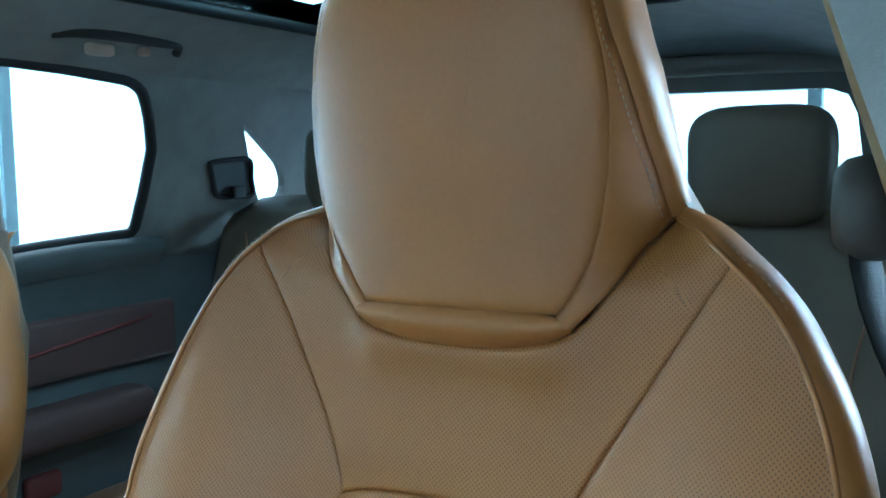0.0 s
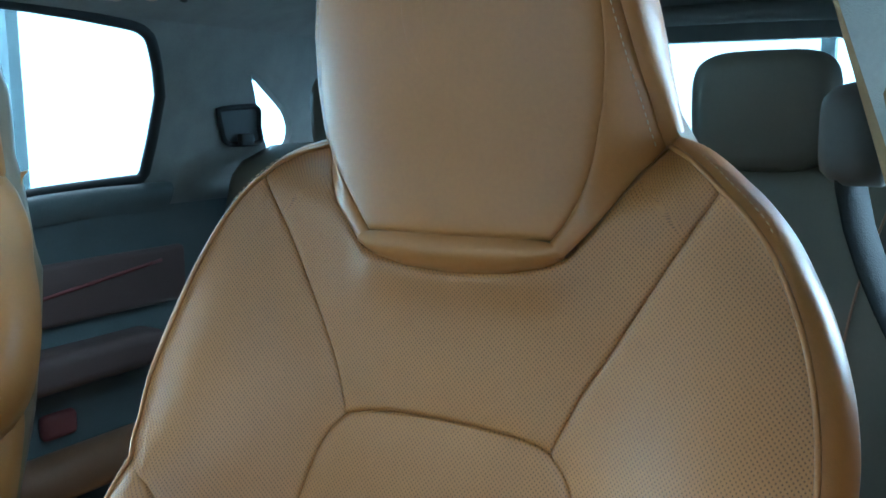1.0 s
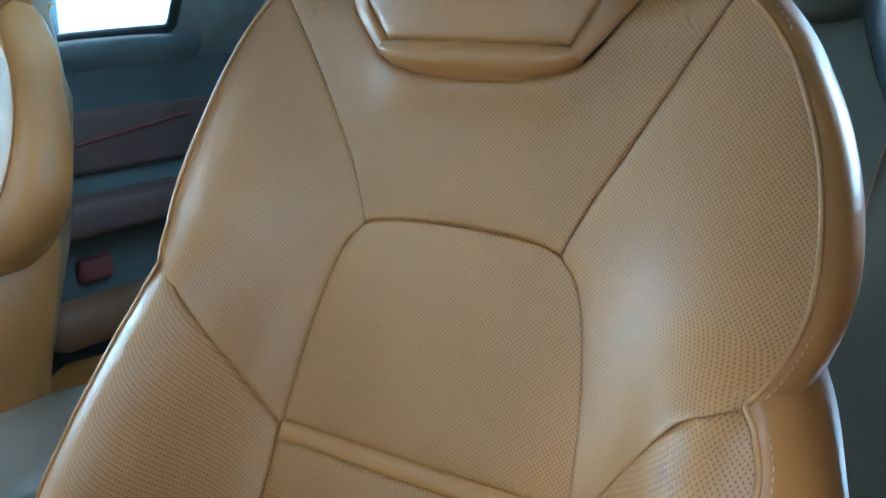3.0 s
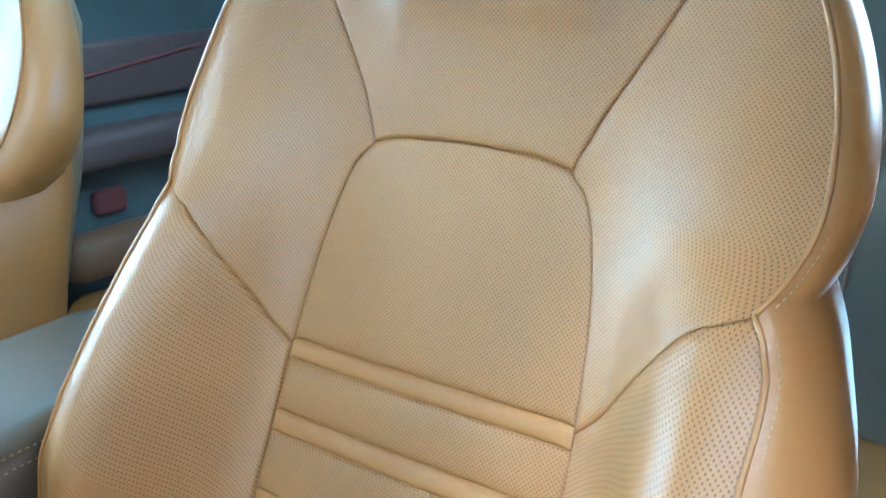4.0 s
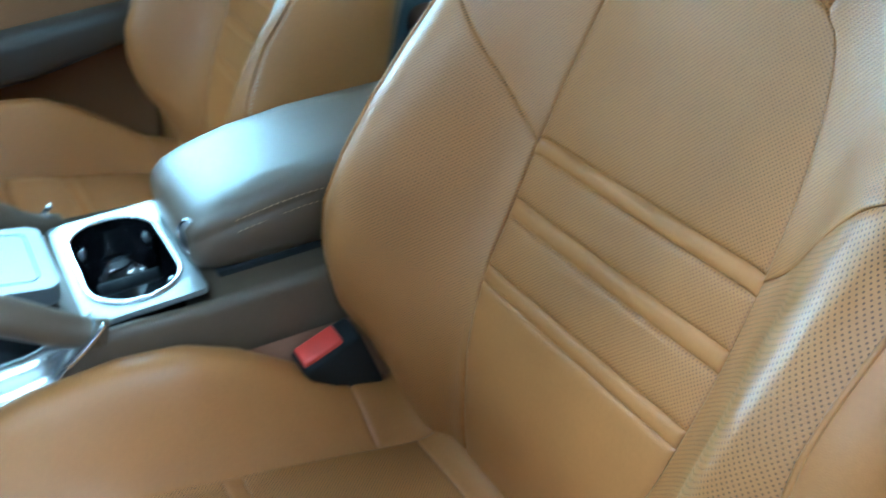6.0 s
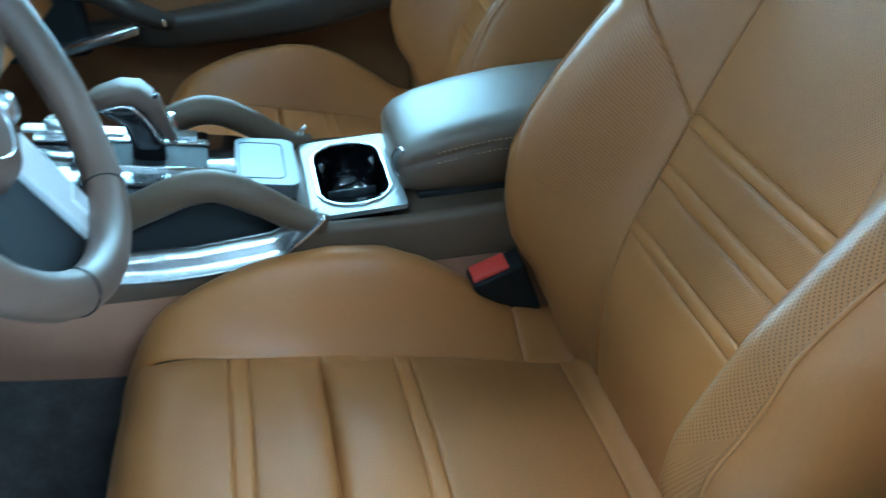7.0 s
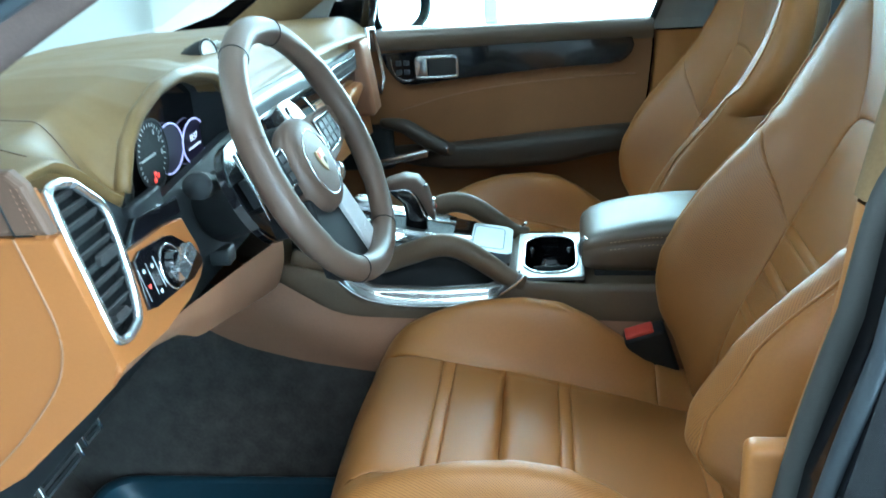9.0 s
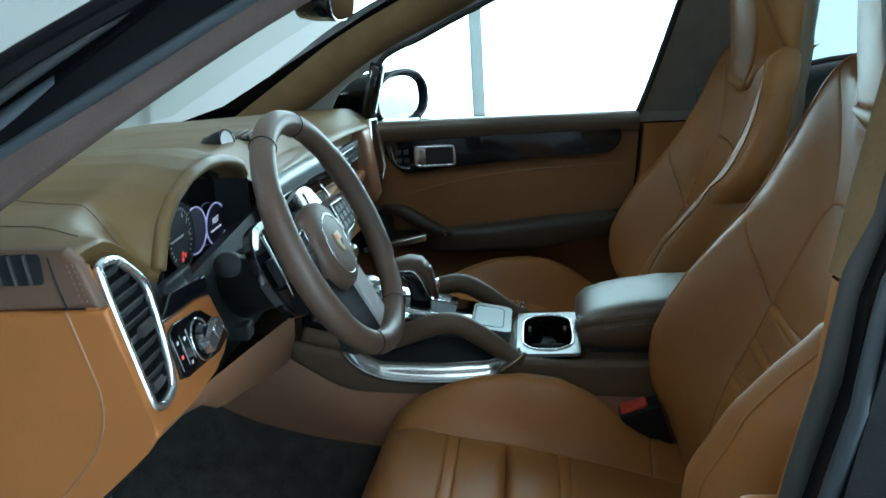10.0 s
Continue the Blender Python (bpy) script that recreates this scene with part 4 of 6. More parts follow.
def dash_top(y, t, lift=0.0):
    """t runs from the rear lip (0) to the foot of the windscreen (1)."""
    xr, zr, zm = (float(np.interp(y, REAR_Y, some)) for some in (REAR_X, REAR_Z, MID_Z))
    x = xr + (float(np.interp(y, [0.90, 1.02, 1.13], [-1.24, -1.23, -1.14])) - xr) * t
    foot = float(np.interp(y, [0.40, 0.62, 0.78, 1.02, 1.13], [1.215, 1.208, 1.194, 1.172, 1.158]))
    z = zr + (zm - zr) * float(eased(t / 0.16)) + (foot - zm) * float(eased((t - 0.35) / 0.65))
    return (x, y, z + lift - 0.004 * math.exp(-t / 0.006))


ys = np.unique(np.r_[np.linspace(-0.365, 1.13, 90), np.linspace(-0.25, 0.22, 90)])
ts = np.r_[0, np.linspace(0.004, 0.16, 18), np.linspace(0.18, 1, 26)]
sheet("dash_top", [[dash_top(y, t) for t in ts] for y in ys], DASHTOP, dash, "grained olive-brown leather")
for line in ([(-0.30, 0.05), (-0.285, 0.25), (-0.26, 0.5)], [(-0.215, 0.06), (-0.20, 0.16), (-0.18, 0.32), (-0.15, 0.5)], [(0.215, 0.06), (0.205, 0.2), (0.19, 0.45)]):
    tube("sewn_seam", [dash_top(y, t, 0.0) for y, t in smooth_curve(line, 24)], 0.0013, TAUPE, dash, sides=6)
# underside of the lip, so that the top has a thickness
sheet("dash_lip", [[dash_top(y, 0), (dash_top(y, 0)[0] - 0.004, y, dash_top(y, 0)[2] - 0.010), (dash_top(y, 0)[0] - 0.04, y, dash_top(y, 0)[2] - 0.014)] for y in ys], DASHTOP, dash)
sheet("dash_skirt", [[(dash_top(y, 0)[0] - 0.006 - d * 0.12, y, dash_top(y, 0)[2] - 0.002 - d) for d in (0.0, 0.012, 0.026, 0.040)] for y in np.linspace(-0.345, -0.184, 30)], DASHTOP, dash)
# padded edge round the instruments
tube("hood_edge", [(x - 0.004, y, z - 0.003) for x, y, z in (dash_top(float(q), 0.0) for q in np.linspace(-0.186, 0.178, 60))], 0.0095, DASHTOP, dash, sides=12)
# cluster housing
arch = [(y, z) for y, z in zip(REAR_Y, REAR_Z) if -0.195 <= y <= 0.18]
arch = smooth_curve(arch, 40)
rows = []
for k, (dx, sh) in enumerate(((0.0, 1.0), (-0.012, 0.99), (-0.03, 0.965), (-0.056, 0.94))):
    rows.append([(-0.732 + dx, y * sh, 1.12 + (z - 0.006 - 1.12) * sh) for y, z in arch] + [(-0.732 + dx, 0.175 * sh, 1.09), (-0.732 + dx, -0.185 * sh, 1.085)])
loft("cluster_housing", rows, PLASTIC, dash, caps=False)
plate("cluster_face", [(y * 0.94, (z - 1.12) * 0.94 - 0.006) for y, z in arch][::-1] + [(-0.172, -0.035), (0.165, -0.03)], (-0.786, 0, 1.12), (0, 1, 0), (0, 0, 1), 0.002, GLOSS, dash, "gloss black instrument panel")


def dial(y, z, r, ring_mat, face_mat, name, x=-0.781, wide=1.0):
    d = part(name, [(x, y + wide * r * math.cos(t), z + r * math.sin(t)) for t in np.linspace(0, 2 * math.pi, 48, endpoint=False)], [tuple(range(48))], face_mat, dash, flat=True)
    tube("dial_ring", [(x + 0.002, y + wide * r * math.cos(t), z + r * math.sin(t)) for t in np.linspace(0, 2 * math.pi, 48, endpoint=False)], 0.0013, ring_mat, d, sides=8, closed=True, up=(1, 0, 0))
    return d


tacho = dial(-0.018, 1.160, 0.046, GREYPLASTIC, PLASTIC, "rev_counter", -0.7725)
rounded("needle", (-0.7712, -0.054, 1.1582), (-0.7702, -0.010, 1.1612), WHITEMARK, tacho, r=0)
for k in range(25):
    t = radians(225 - k * 11.25)
    plate("tick", [(-0.0006, 0.036), (0.0006, 0.036), (0.0006, 0.041), (-0.0006, 0.041)], (-0.7724, -0.018, 1.160), (0, math.sin(t), -math.cos(t)), (0, math.cos(t), math.sin(t)), 0.0006, WHITEMARK, tacho)
dial(0.052, 1.148, 0.034, RINGGLOW, SCREEN, "display_dial", -0.780, 1.35)
screen = dial(0.135, 1.136, 0.032, RINGGLOW, SCREEN, "display_dial", -0.7785, 1.35)
dial(-0.110, 1.140, 0.034, GREYPLASTIC, PLASTIC, "display_dial", -0.780)


def words(body, origin, ea, eb, size, mat, parent, name="lettering"):
    cu = bpy.data.curves.new(name, "FONT")
    cu.body, cu.size, cu.align_x, cu.align_y, cu.extrude = body, size, "CENTER", "CENTER", 0.0003
    cu.materials.append(mat)
    ea, eb = Vector(ea).normalized(), Vector(eb).normalized()
    m = Matrix((ea, eb, ea.cross(eb))).transposed().to_4x4()
    ob = new(name, cu)
    hold(ob, parent)
    ob.matrix_basis = Matrix.Translation(origin) @ m
    return ob


# driver looks forward, so text runs towards the passenger
words("10:37", (-0.7770, 0.135, 1.142), (0, 1, 0), (0, 0, 1), 0.013, TEXTGLOW, screen)
rounded("text_bar", (-0.7776, 0.112, 1.1270), (-0.7770, 0.158, 1.1295), TEXTGLOW, screen, r=0)
for digit, deg in (("6", 62), ("7", 28), ("8", -8)):
    t = radians(deg)
    words(digit, (-0.7715, -0.018 + 0.030 * math.cos(t), 1.160 + 0.030 * math.sin(t)), (0, 1, 0), (0, 0, 1), 0.010, WHITEMARK, tacho)
for a, b in ((-0.020, 1.134), (-0.012, 1.130), (-0.022, 1.126)):
    rounded("warning_lamp", (-0.7720, a - 0.003, b - 0.003), (-0.7714, a + 0.003, b + 0.003), REDGLOW, tacho, r=0)
tube("cluster_ledge", [(-0.735, -0.19, 1.098), (-0.728, -0.12, 1.083), (-0.726, 0.0, 1.078), (-0.728, 0.12, 1.083), (-0.735, 0.17, 1.092)], 0.010, PLASTIC, dash, sides=10, count=30)

# plane of the lower rear face: leans forward at the top
FN = Vector((0.971, 0.0, 0.237)).normalized()
FU = Vector((-0.237, 0.0, 0.971)).normalized()
FO = Vector((-0.70, 0.0, 1.08))


def on_face(y, up, out=0.0):
    return FO + Vector((0, y, 0)) + FU * up + FN * out


black_face = [(-0.355, -0.03), (-0.10, -0.04), (0.16, -0.075), (0.60, -0.10), (0.60, 0.085), (-0.10, 0.055), (-0.185, 0.065), (-0.25, 0.120), (-0.36, 0.155)]
plate("dark_backing", black_face, on_face(0, 0, -0.036), (0, 1, 0), FU, 0.02, PLASTIC, dash)
orange = [(-0.362, -0.050), (-0.30, -0.056), (-0.242, -0.061), (-0.168, -0.059), (-0.125, -0.050), (-0.104, -0.039), (-0.099, -0.018), (-0.109, 0.026), (-0.16, 0.034), (-0.264, 0.040), (-0.272, 0.015), (-0.287, -0.024), (-0.312, -0.031), (-0.343, -0.024), (-0.347, 0.0), (-0.345, 0.05), (-0.343, 0.10), (-0.341, 0.148), (-0.362, 0.148)]
plate("switch_carrier", orange, on_face(0, 0, -0.012), (0, 1, 0), FU, 0.012, DASHCOGNAC, dash, "cognac leather", r=0.003, seg=3)
ledge = [(-0.25, 0.040), (-0.10, 0.030), (-0.095, 0.050), (-0.20, 0.062)]
plate("black_ledge", ledge, on_face(0, 0, -0.012), (0, 1, 0), FU, 0.010, GLOSS, dash, r=0.003)
rounded("storage_flap", (-0.735, -0.20, 1.100), (-0.722, -0.115, 1.150), PLASTIC, dash, r=0.004)
# side vent
vent_line = [(-0.340, 0.139), (-0.326, 0.142), (-0.301, 0.137), (-0.285, 0.124), (-0.263, 0.097), (-0.264, 0.066), (-0.275, 0.016), (-0.290, -0.019), (-0.307, -0.027), (-0.326, -0.028), (-0.341, -0.022), (-0.345, -0.010), (-0.344, 0.043), (-0.343, 0.098)]
vent = part("side_vent", [on_face(y, u, -0.012) for y, u in vent_line], [tuple(range(len(vent_line)))], PLASTIC, dash, "black louvred air vent", flat=True)
loop = smooth_curve(vent_line + vent_line[:1], 90)[:-1]
loft("vent_well", [[on_face(y, u, out) for y, u in loop] for out in (0.004, -0.0115)], PLASTIC, vent, caps=False)
tube("vent_surround", [on_face(y, u, 0.004) for y, u in loop], 0.0054, SILVER, vent, "satin aluminium vent surround", sides=12, closed=True, up=tuple(FN))
for k in range(10):
    u = -0.012 + k * 0.0155
    lo = float(np.interp(u, [-0.03, 0.0, 0.05, 0.15], [-0.340, -0.346, -0.344, -0.338])) + 0.004
    hi = float(np.interp(u, [-0.03, 0.02, 0.065, 0.107, 0.14, 0.15], [-0.29, -0.272, -0.259, -0.262, -0.297, -0.33])) - 0.004
    plate("louvre", [(lo, -0.0055), (hi, -0.0055), (hi, 0.0055), (lo, 0.0055)], on_face(0, u, -0.004), (0, 1, 0), (FU * 0.75 + FN * 0.66), 0.0022, GREYPLASTIC, vent)
plate("louvre_tab", round_rect(-0.318, 0.052, -0.280, 0.064, 0.003), on_face(0, 0, -0.009), (0, 1, 0), (FU + FN * 0.25), 0.006, GREYPLASTIC, vent, r=0.002)
plate("vent_wheel", round_rect(-0.322, -0.012, -0.296, -0.002, 0.002), on_face(0, 0, -0.006), (0, 1, 0), FU, 0.008, GREYPLASTIC, vent, r=0.002)
# light switch
switch = plate("light_switch", [(-0.264, -0.026), (-0.250, -0.030), (-0.150, -0.041), (-0.116, -0.036), (-0.109, -0.030), (-0.118, -0.012), (-0.157, 0.021), (-0.173, 0.026), (-0.235, 0.033), (-0.254, 0.028)], on_face(0, 0, 0.0), (0, 1, 0), FU, 0.005, GLOSS, dash, "gloss black rotary light switch panel", r=0.002)
loft("knob", [[on_face(-0.186 + r * math.cos(t), -0.008 + r * math.sin(t), c) for t in np.linspace(0, 2 * math.pi, 36, endpoint=False)] for c, r in ((0.005, 0.0205), (0.008, 0.020), (0.011, 0.0175), (0.015, 0.0165), (0.017, 0.014))], GLOSS, switch)
tube("knob_ring", [on_face(-0.186 + 0.0265 * math.cos(t), -0.008 + 0.0265 * math.sin(t), 0.0052) for t in np.linspace(0, 2 * math.pi, 40, endpoint=False)], 0.0016, SILVER, switch, sides=8, closed=True, up=tuple(FN))
plate("knob_grip", round_rect(-0.020, -0.0095, 0.027, 0.0095, 0.003), on_face(-0.186, -0.008, 0.014), (0, 0.92, 0.38), (FU * 0.92 - Vector((0, 0.38, 0))), 0.011, SILVER, switch, r=0.003)
tube("grip_edge", [on_face(-0.186 + a * 0.92 - b * 0.38, -0.008 + a * 0.38 + b * 0.92, 0.0252) for a, b in round_rect(0.002, -0.0085, 0.026, 0.0085, 0.002, 2)], 0.0013, CHROME, switch, sides=6, closed=True, up=tuple(FN))
for i, (a, b) in enumerate(((-0.246, 0.012), (-0.247, -0.006), (-0.226, 0.010), (-0.2285, -0.020))):
    rounded("mark", on_face(a, b, 0.0052) - Vector((0.0004, 0.0022, 0.0022)), on_face(a, b, 0.0052) + Vector((0.0004, 0.0022, 0.0022)), REDGLOW if i == 1 else WHITEMARK, switch, r=0)
for a in (-0.256, -0.2365, -0.217):
    plate("mark_line", [(a - 0.0005, -0.020), (a + 0.0005, -0.020), (a + 0.0005, 0.018), (a - 0.0005, 0.018)], on_face(0, 0, 0.0048), (0, 1, 0), FU, 0.0006, POST, switch)

# end cap towards the open door
cap_low = [(-0.716, 1.180), (-0.700, 1.11), (-0.684, 1.046), (-0.682, 1.034), (-0.696, 1.016), (-0.723, 0.991), (-0.755, 0.963), (-0.82, 0.905), (-0.95, 0.83), (-1.15, 0.80), (-1.15, 1.180)]
plate("end_cap", [(x + 0.95, z - 1.0) for x, z in cap_low], (-0.95, -0.352, 1.0), (1, 0, 0), (0, 0, 1), 0.012, DASHCOGNAC, dash, "cognac leather end cap", r=0.006, seg=3)
tube("end_cap_seam", [(x, -0.3645, z) for x, z in smooth_curve([(-0.758, 1.180), (-0.746, 1.13), (-0.737, 1.085), (-0.740, 1.05), (-0.757, 1.014), (-0.80, 0.963), (-0.85, 0.915)], 40)], 0.0012, MOCHA, dash, sides=6)
cap_top = [(-0.719, 1.182), (-0.735, 1.232), (-0.748, 1.245), (-0.90, 1.249), (-1.15, 1.235), (-1.15, 1.182)]
plate("end_cap_top", [(x + 0.95, z - 1.2) for x, z in cap_top], (-0.95, -0.352, 1.2), (1, 0, 0), (0, 0, 1), 0.014, CAPBROWN, dash, "brown leather end cap top", r=0.006, seg=3)
for o in (0.0, 0.006):
    dashes("cap_stitching", [(-0.728 - o - 0.012 * (z - 1.18) / 0.05, -0.3675, z) for z in np.linspace(1.184, 1.234, 12)], (0, -1, 0), MOCHA, dash, pitch=0.0055, length=0.0030, r=0.00045)
slot = plate("defroster_slot", round_rect(-0.865 + 0.9, 1.210 - 1.2, -0.773 + 0.9, 1.243 - 1.2, 0.005), (-0.9, -0.3655, 1.2), (1, 0, 0), (0, 0, 1), 0.0015, PLASTIC, dash, "black side defroster slot")
for k in range(5):
    rounded("fin", (-0.853 + k * 0.0165, -0.3720, 1.2105), (-0.8505 + k * 0.0165, -0.3665, 1.242), GREYPLASTIC, slot, r=0.0008, shape=lambda c: (c[0] - 0.10 * (c[2] - 1.21), c[1], c[2]))
tube("end_cap_seam", [(-0.7655, -0.3662, 1.239), (-0.7605, -0.3665, 1.21), (-0.7545, -0.3662, 1.183)], 0.0010, PLASTIC, dash, sides=6)

# knee panels below, and the tunnel side of the footwell
rows = []
for y in np.linspace(-0.358, 0.245, 24):
    k = (y + 0.35) / 0.595
    edge = float(np.interp(y, [-0.36, -0.24, -0.157, 0.02, 0.245], [1.032, 1.022, 1.010, 0.979, 0.938]))
    top = Vector((-0.690 - 0.012 * k, y, edge))
    low = Vector((-0.722, y, float(np.interp(y, [-0.36, -0.24, -0.147, -0.09, 0.025, 0.18, 0.245], [1.004, 0.990, 0.964, 0.930, 0.902, 0.862, 0.848]))))
    rows.append([top + (low - top) * t + Vector((0.006, 0, -0.002)) * math.sin(math.pi * t) for t in np.linspace(0, 1, 12)])
sheet("knee_panel", rows, MOCHA, dash, "brown leather knee panel")
rows = [[row[-1], row[-1] + Vector((-0.012, 0, -0.004)), row[-1] + Vector((-0.06, 0, 0.0)), row[-1] + Vector((-0.17, 0, 0.02))] for row in rows]
sheet("knee_underside", rows, PLASTIC, dash, "black underside")
tube("knee_seam", [(-0.700 - 0.012 * k, -0.20 + 0.44 * k, 1.006 - 0.080 * k) for k in np.linspace(0, 1, 20)], 0.0014, MOCHA, dash, sides=6)
rounded("core", (-1.22, -0.34, 0.80), (-0.89, 1.10, 1.13), PLASTIC, dash, r=0.01)
rounded("column_well", (-0.86, -0.10, 0.96), (-0.735, 0.20, 1.10), PLASTIC, dash, r=0.01)
rounded("obd_switch", (-0.735, 0.015, 0.985), (-0.705, 0.045, 1.010), GREYPLASTIC, dash, r=0.004)

# centre and passenger's side
rounded("centre_screen", (-0.745, 0.215, 1.00), (-0.728, 0.60, 1.132), GLOSS, dash, "gloss black centre touch screen", r=0.006)
face = [(0.585, -0.16), (1.10, -0.20), (1.10, 0.062), (0.60, 0.085), (0.585, 0.085)]
plate("passenger_face", face, (-0.752, 0, 1.08), (0, 1, 0), (-0.12, 0, 0.99), 0.02, LEATHER, dash, "cognac leather", r=0.006, seg=3)
rows = []
fascia = []
for y in np.linspace(0.20, 1.075, 30):
    x, _, z = dash_top(y, 0)
    zt = float(np.interp(y, [0.2, 0.334, 0.519, 0.806, 1.022, 1.08], [1.172, 1.168, 1.156, 1.127, 1.111, 1.108]))
    fascia.append([(x, y, z), (x + 0.010, y, z - 0.008), (-0.722, y, (z + zt) / 2), (-0.724, y, zt + 0.001)])
    rows.append([(-0.730, y, zt + 0.003), (-0.718, y, zt), (-0.713, y, zt - 0.016), (-0.716, y, zt - 0.034)])
sheet("fascia", fascia, DASHTOP, dash)
sheet("trim_bar", rows, PADGREY, dash, "satin grey trim bar")
rows = [[(p[0] + dx - 0.002, p[1], p[2] - dz) for dx, dz in ((0, 0), (0.004, 0.01), (0.004, 0.035), (-0.006, 0.045))] for p in [(r[3][0], r[3][1], r[3][2]) for r in rows]]
sheet("gloss_band", rows, GLOSS, dash, "gloss black band")
outlet = rounded("passenger_vent", (-0.722, 0.67, 1.078), (-0.706, 0.97, 1.126), PLASTIC, dash, "black air vent with satin bars", r=0.004, shape=lambda c: (c[0], c[1], c[2] - 0.05 * (c[1] - 0.82)))
for k in range(3):
    rounded("vent_bar", (-0.706, 0.68, 1.082 + k * 0.016), (-0.703, 0.96, 1.0850 + k * 0.016), SILVER if k != 1 else GREYPLASTIC, outlet, r=0.001, shape=lambda c: (c[0], c[1], c[2] - 0.05 * (c[1] - 0.82)))
rounded("dash_end", (-0.80, 0.975, 0.955), (-0.690, 1.066, 1.134), MOCHA, dash, "brown dashboard end", r=0.012, shape=lambda c: (c[0] + 0.11 * (1.12 - c[2]), c[1], c[2]))
tube("end_frame", [(-0.695, 1.060, 1.150), (-0.684, 1.088, 1.145), (-0.676, 1.098, 1.09), (-0.668, 1.095, 1.02), (-0.676, 1.08, 0.99), (-0.685, 1.063, 1.03), (-0.692, 1.056, 1.09)], 0.0055, SILVER, dash, "satin aluminium end frame", sides=10, closed=True, up=(1, 0, 0.2))
rounded("glovebox", (-0.78, 0.60, 0.84), (-0.690, 1.08, 1.04), LEATHER, dash, "cognac leather glovebox lid", r=0.02, shape=lambda c: (c[0] - 0.10 * (1.04 - c[2]) / 0.2, c[1], c[2]))
clock = thing("dash_clock", (-0.86, 0.40, 1.216), "round white-faced dial in a black cup on the dashboard", "clock")
ax = Vector((0.93, -0.30, 0.2)).normalized()
side = ax.cross(Vector((0, 0, 1))).normalized()
upv = side.cross(ax)
cc = Vector((-0.838, 0.395, 1.222))
loft("cup", [[cc + ax * c + side * r * math.cos(t) + upv * r * math.sin(t) for t in np.linspace(0, 2 * math.pi, 32, endpoint=False)] for c, r in ((-0.05, 0.010), (-0.02, 0.019), (0.0, 0.0215), (0.004, 0.021))], PLASTIC, clock)
part("dial", [cc + ax * 0.0052 + side * 0.018 * math.cos(t) + upv * 0.018 * math.sin(t) for t in np.linspace(0, 2 * math.pi, 32, endpoint=False)], [tuple(range(32))], WHITEMARK, clock, flat=True)
tube("bezel", [cc + ax * 0.005 + side * 0.020 * math.cos(t) + upv * 0.020 * math.sin(t) for t in np.linspace(0, 2 * math.pi, 32, endpoint=False)], 0.0022, GLOSS, clock, sides=8, closed=True, up=tuple(ax))
grille = rounded("dash_grille", (-0.90, 0.44, 1.213), (-0.80, 0.53, 1.2185), PLASTIC, dash, r=0.002)
for k in range(7):
    rounded("grille_slat", (-0.897 + k * 0.014, 0.443, 1.218), (-0.891 + k * 0.014, 0.527, 1.222), TAUPE, grille, r=0.001)


# ---------------------------------------------------------------- centre console
CM = 0.370  # middle of the console
con = thing("centre_console", (-0.3, CM, 0.378), "truffle leather centre console with satin trim and grab handles", "console")


def top_z(x):
    return 0.85 + (-0.25 - x) * 0.2


# body: cross sections along the car, hollow where the cups go
rings = []
for x, half, top, low, well in ((0.22, 0.115, 0.80, 0.42, 0.80), (0.10, 0.120, 0.835, 0.42, 0.835), (-0.10, 0.121, 0.836, 0.60, 0.836), (-0.205, 0.122, 0.838, 0.60, 0.838), (-0.2055, 0.122, 0.838, 0.60, 0.765), (-0.320, 0.122, 0.846, 0.60, 0.765), (-0.3205, 0.122, 0.846, 0.60, 0.846), (-0.34, 0.122, 0.828, 0.60, 0.828), (-0.40, 0.122, 0.808, 0.60, 0.808), (-0.50, 0.122, 0.806, 0.60, 0.806), (-0.58, 0.122, 0.820, 0.62, 0.82), (-0.63, 0.122, 0.862, 0.64, 0.862), (-0.70, 0.116, 0.878, 0.66, 0.878), (-0.80, 0.110, 0.90, 0.70, 0.90)):
    left = [(x, CM - half, low), (x, CM - half, top - 0.012), (x, CM - half + 0.004, top - 0.003), (x, CM - half + 0.010, top), (x, CM - half + 0.0105, well)]
    rings.append(left + [(x, 2 * CM - y, z) for _, y, z in left[::-1]])
loft("body", rings, TAUPE, con)
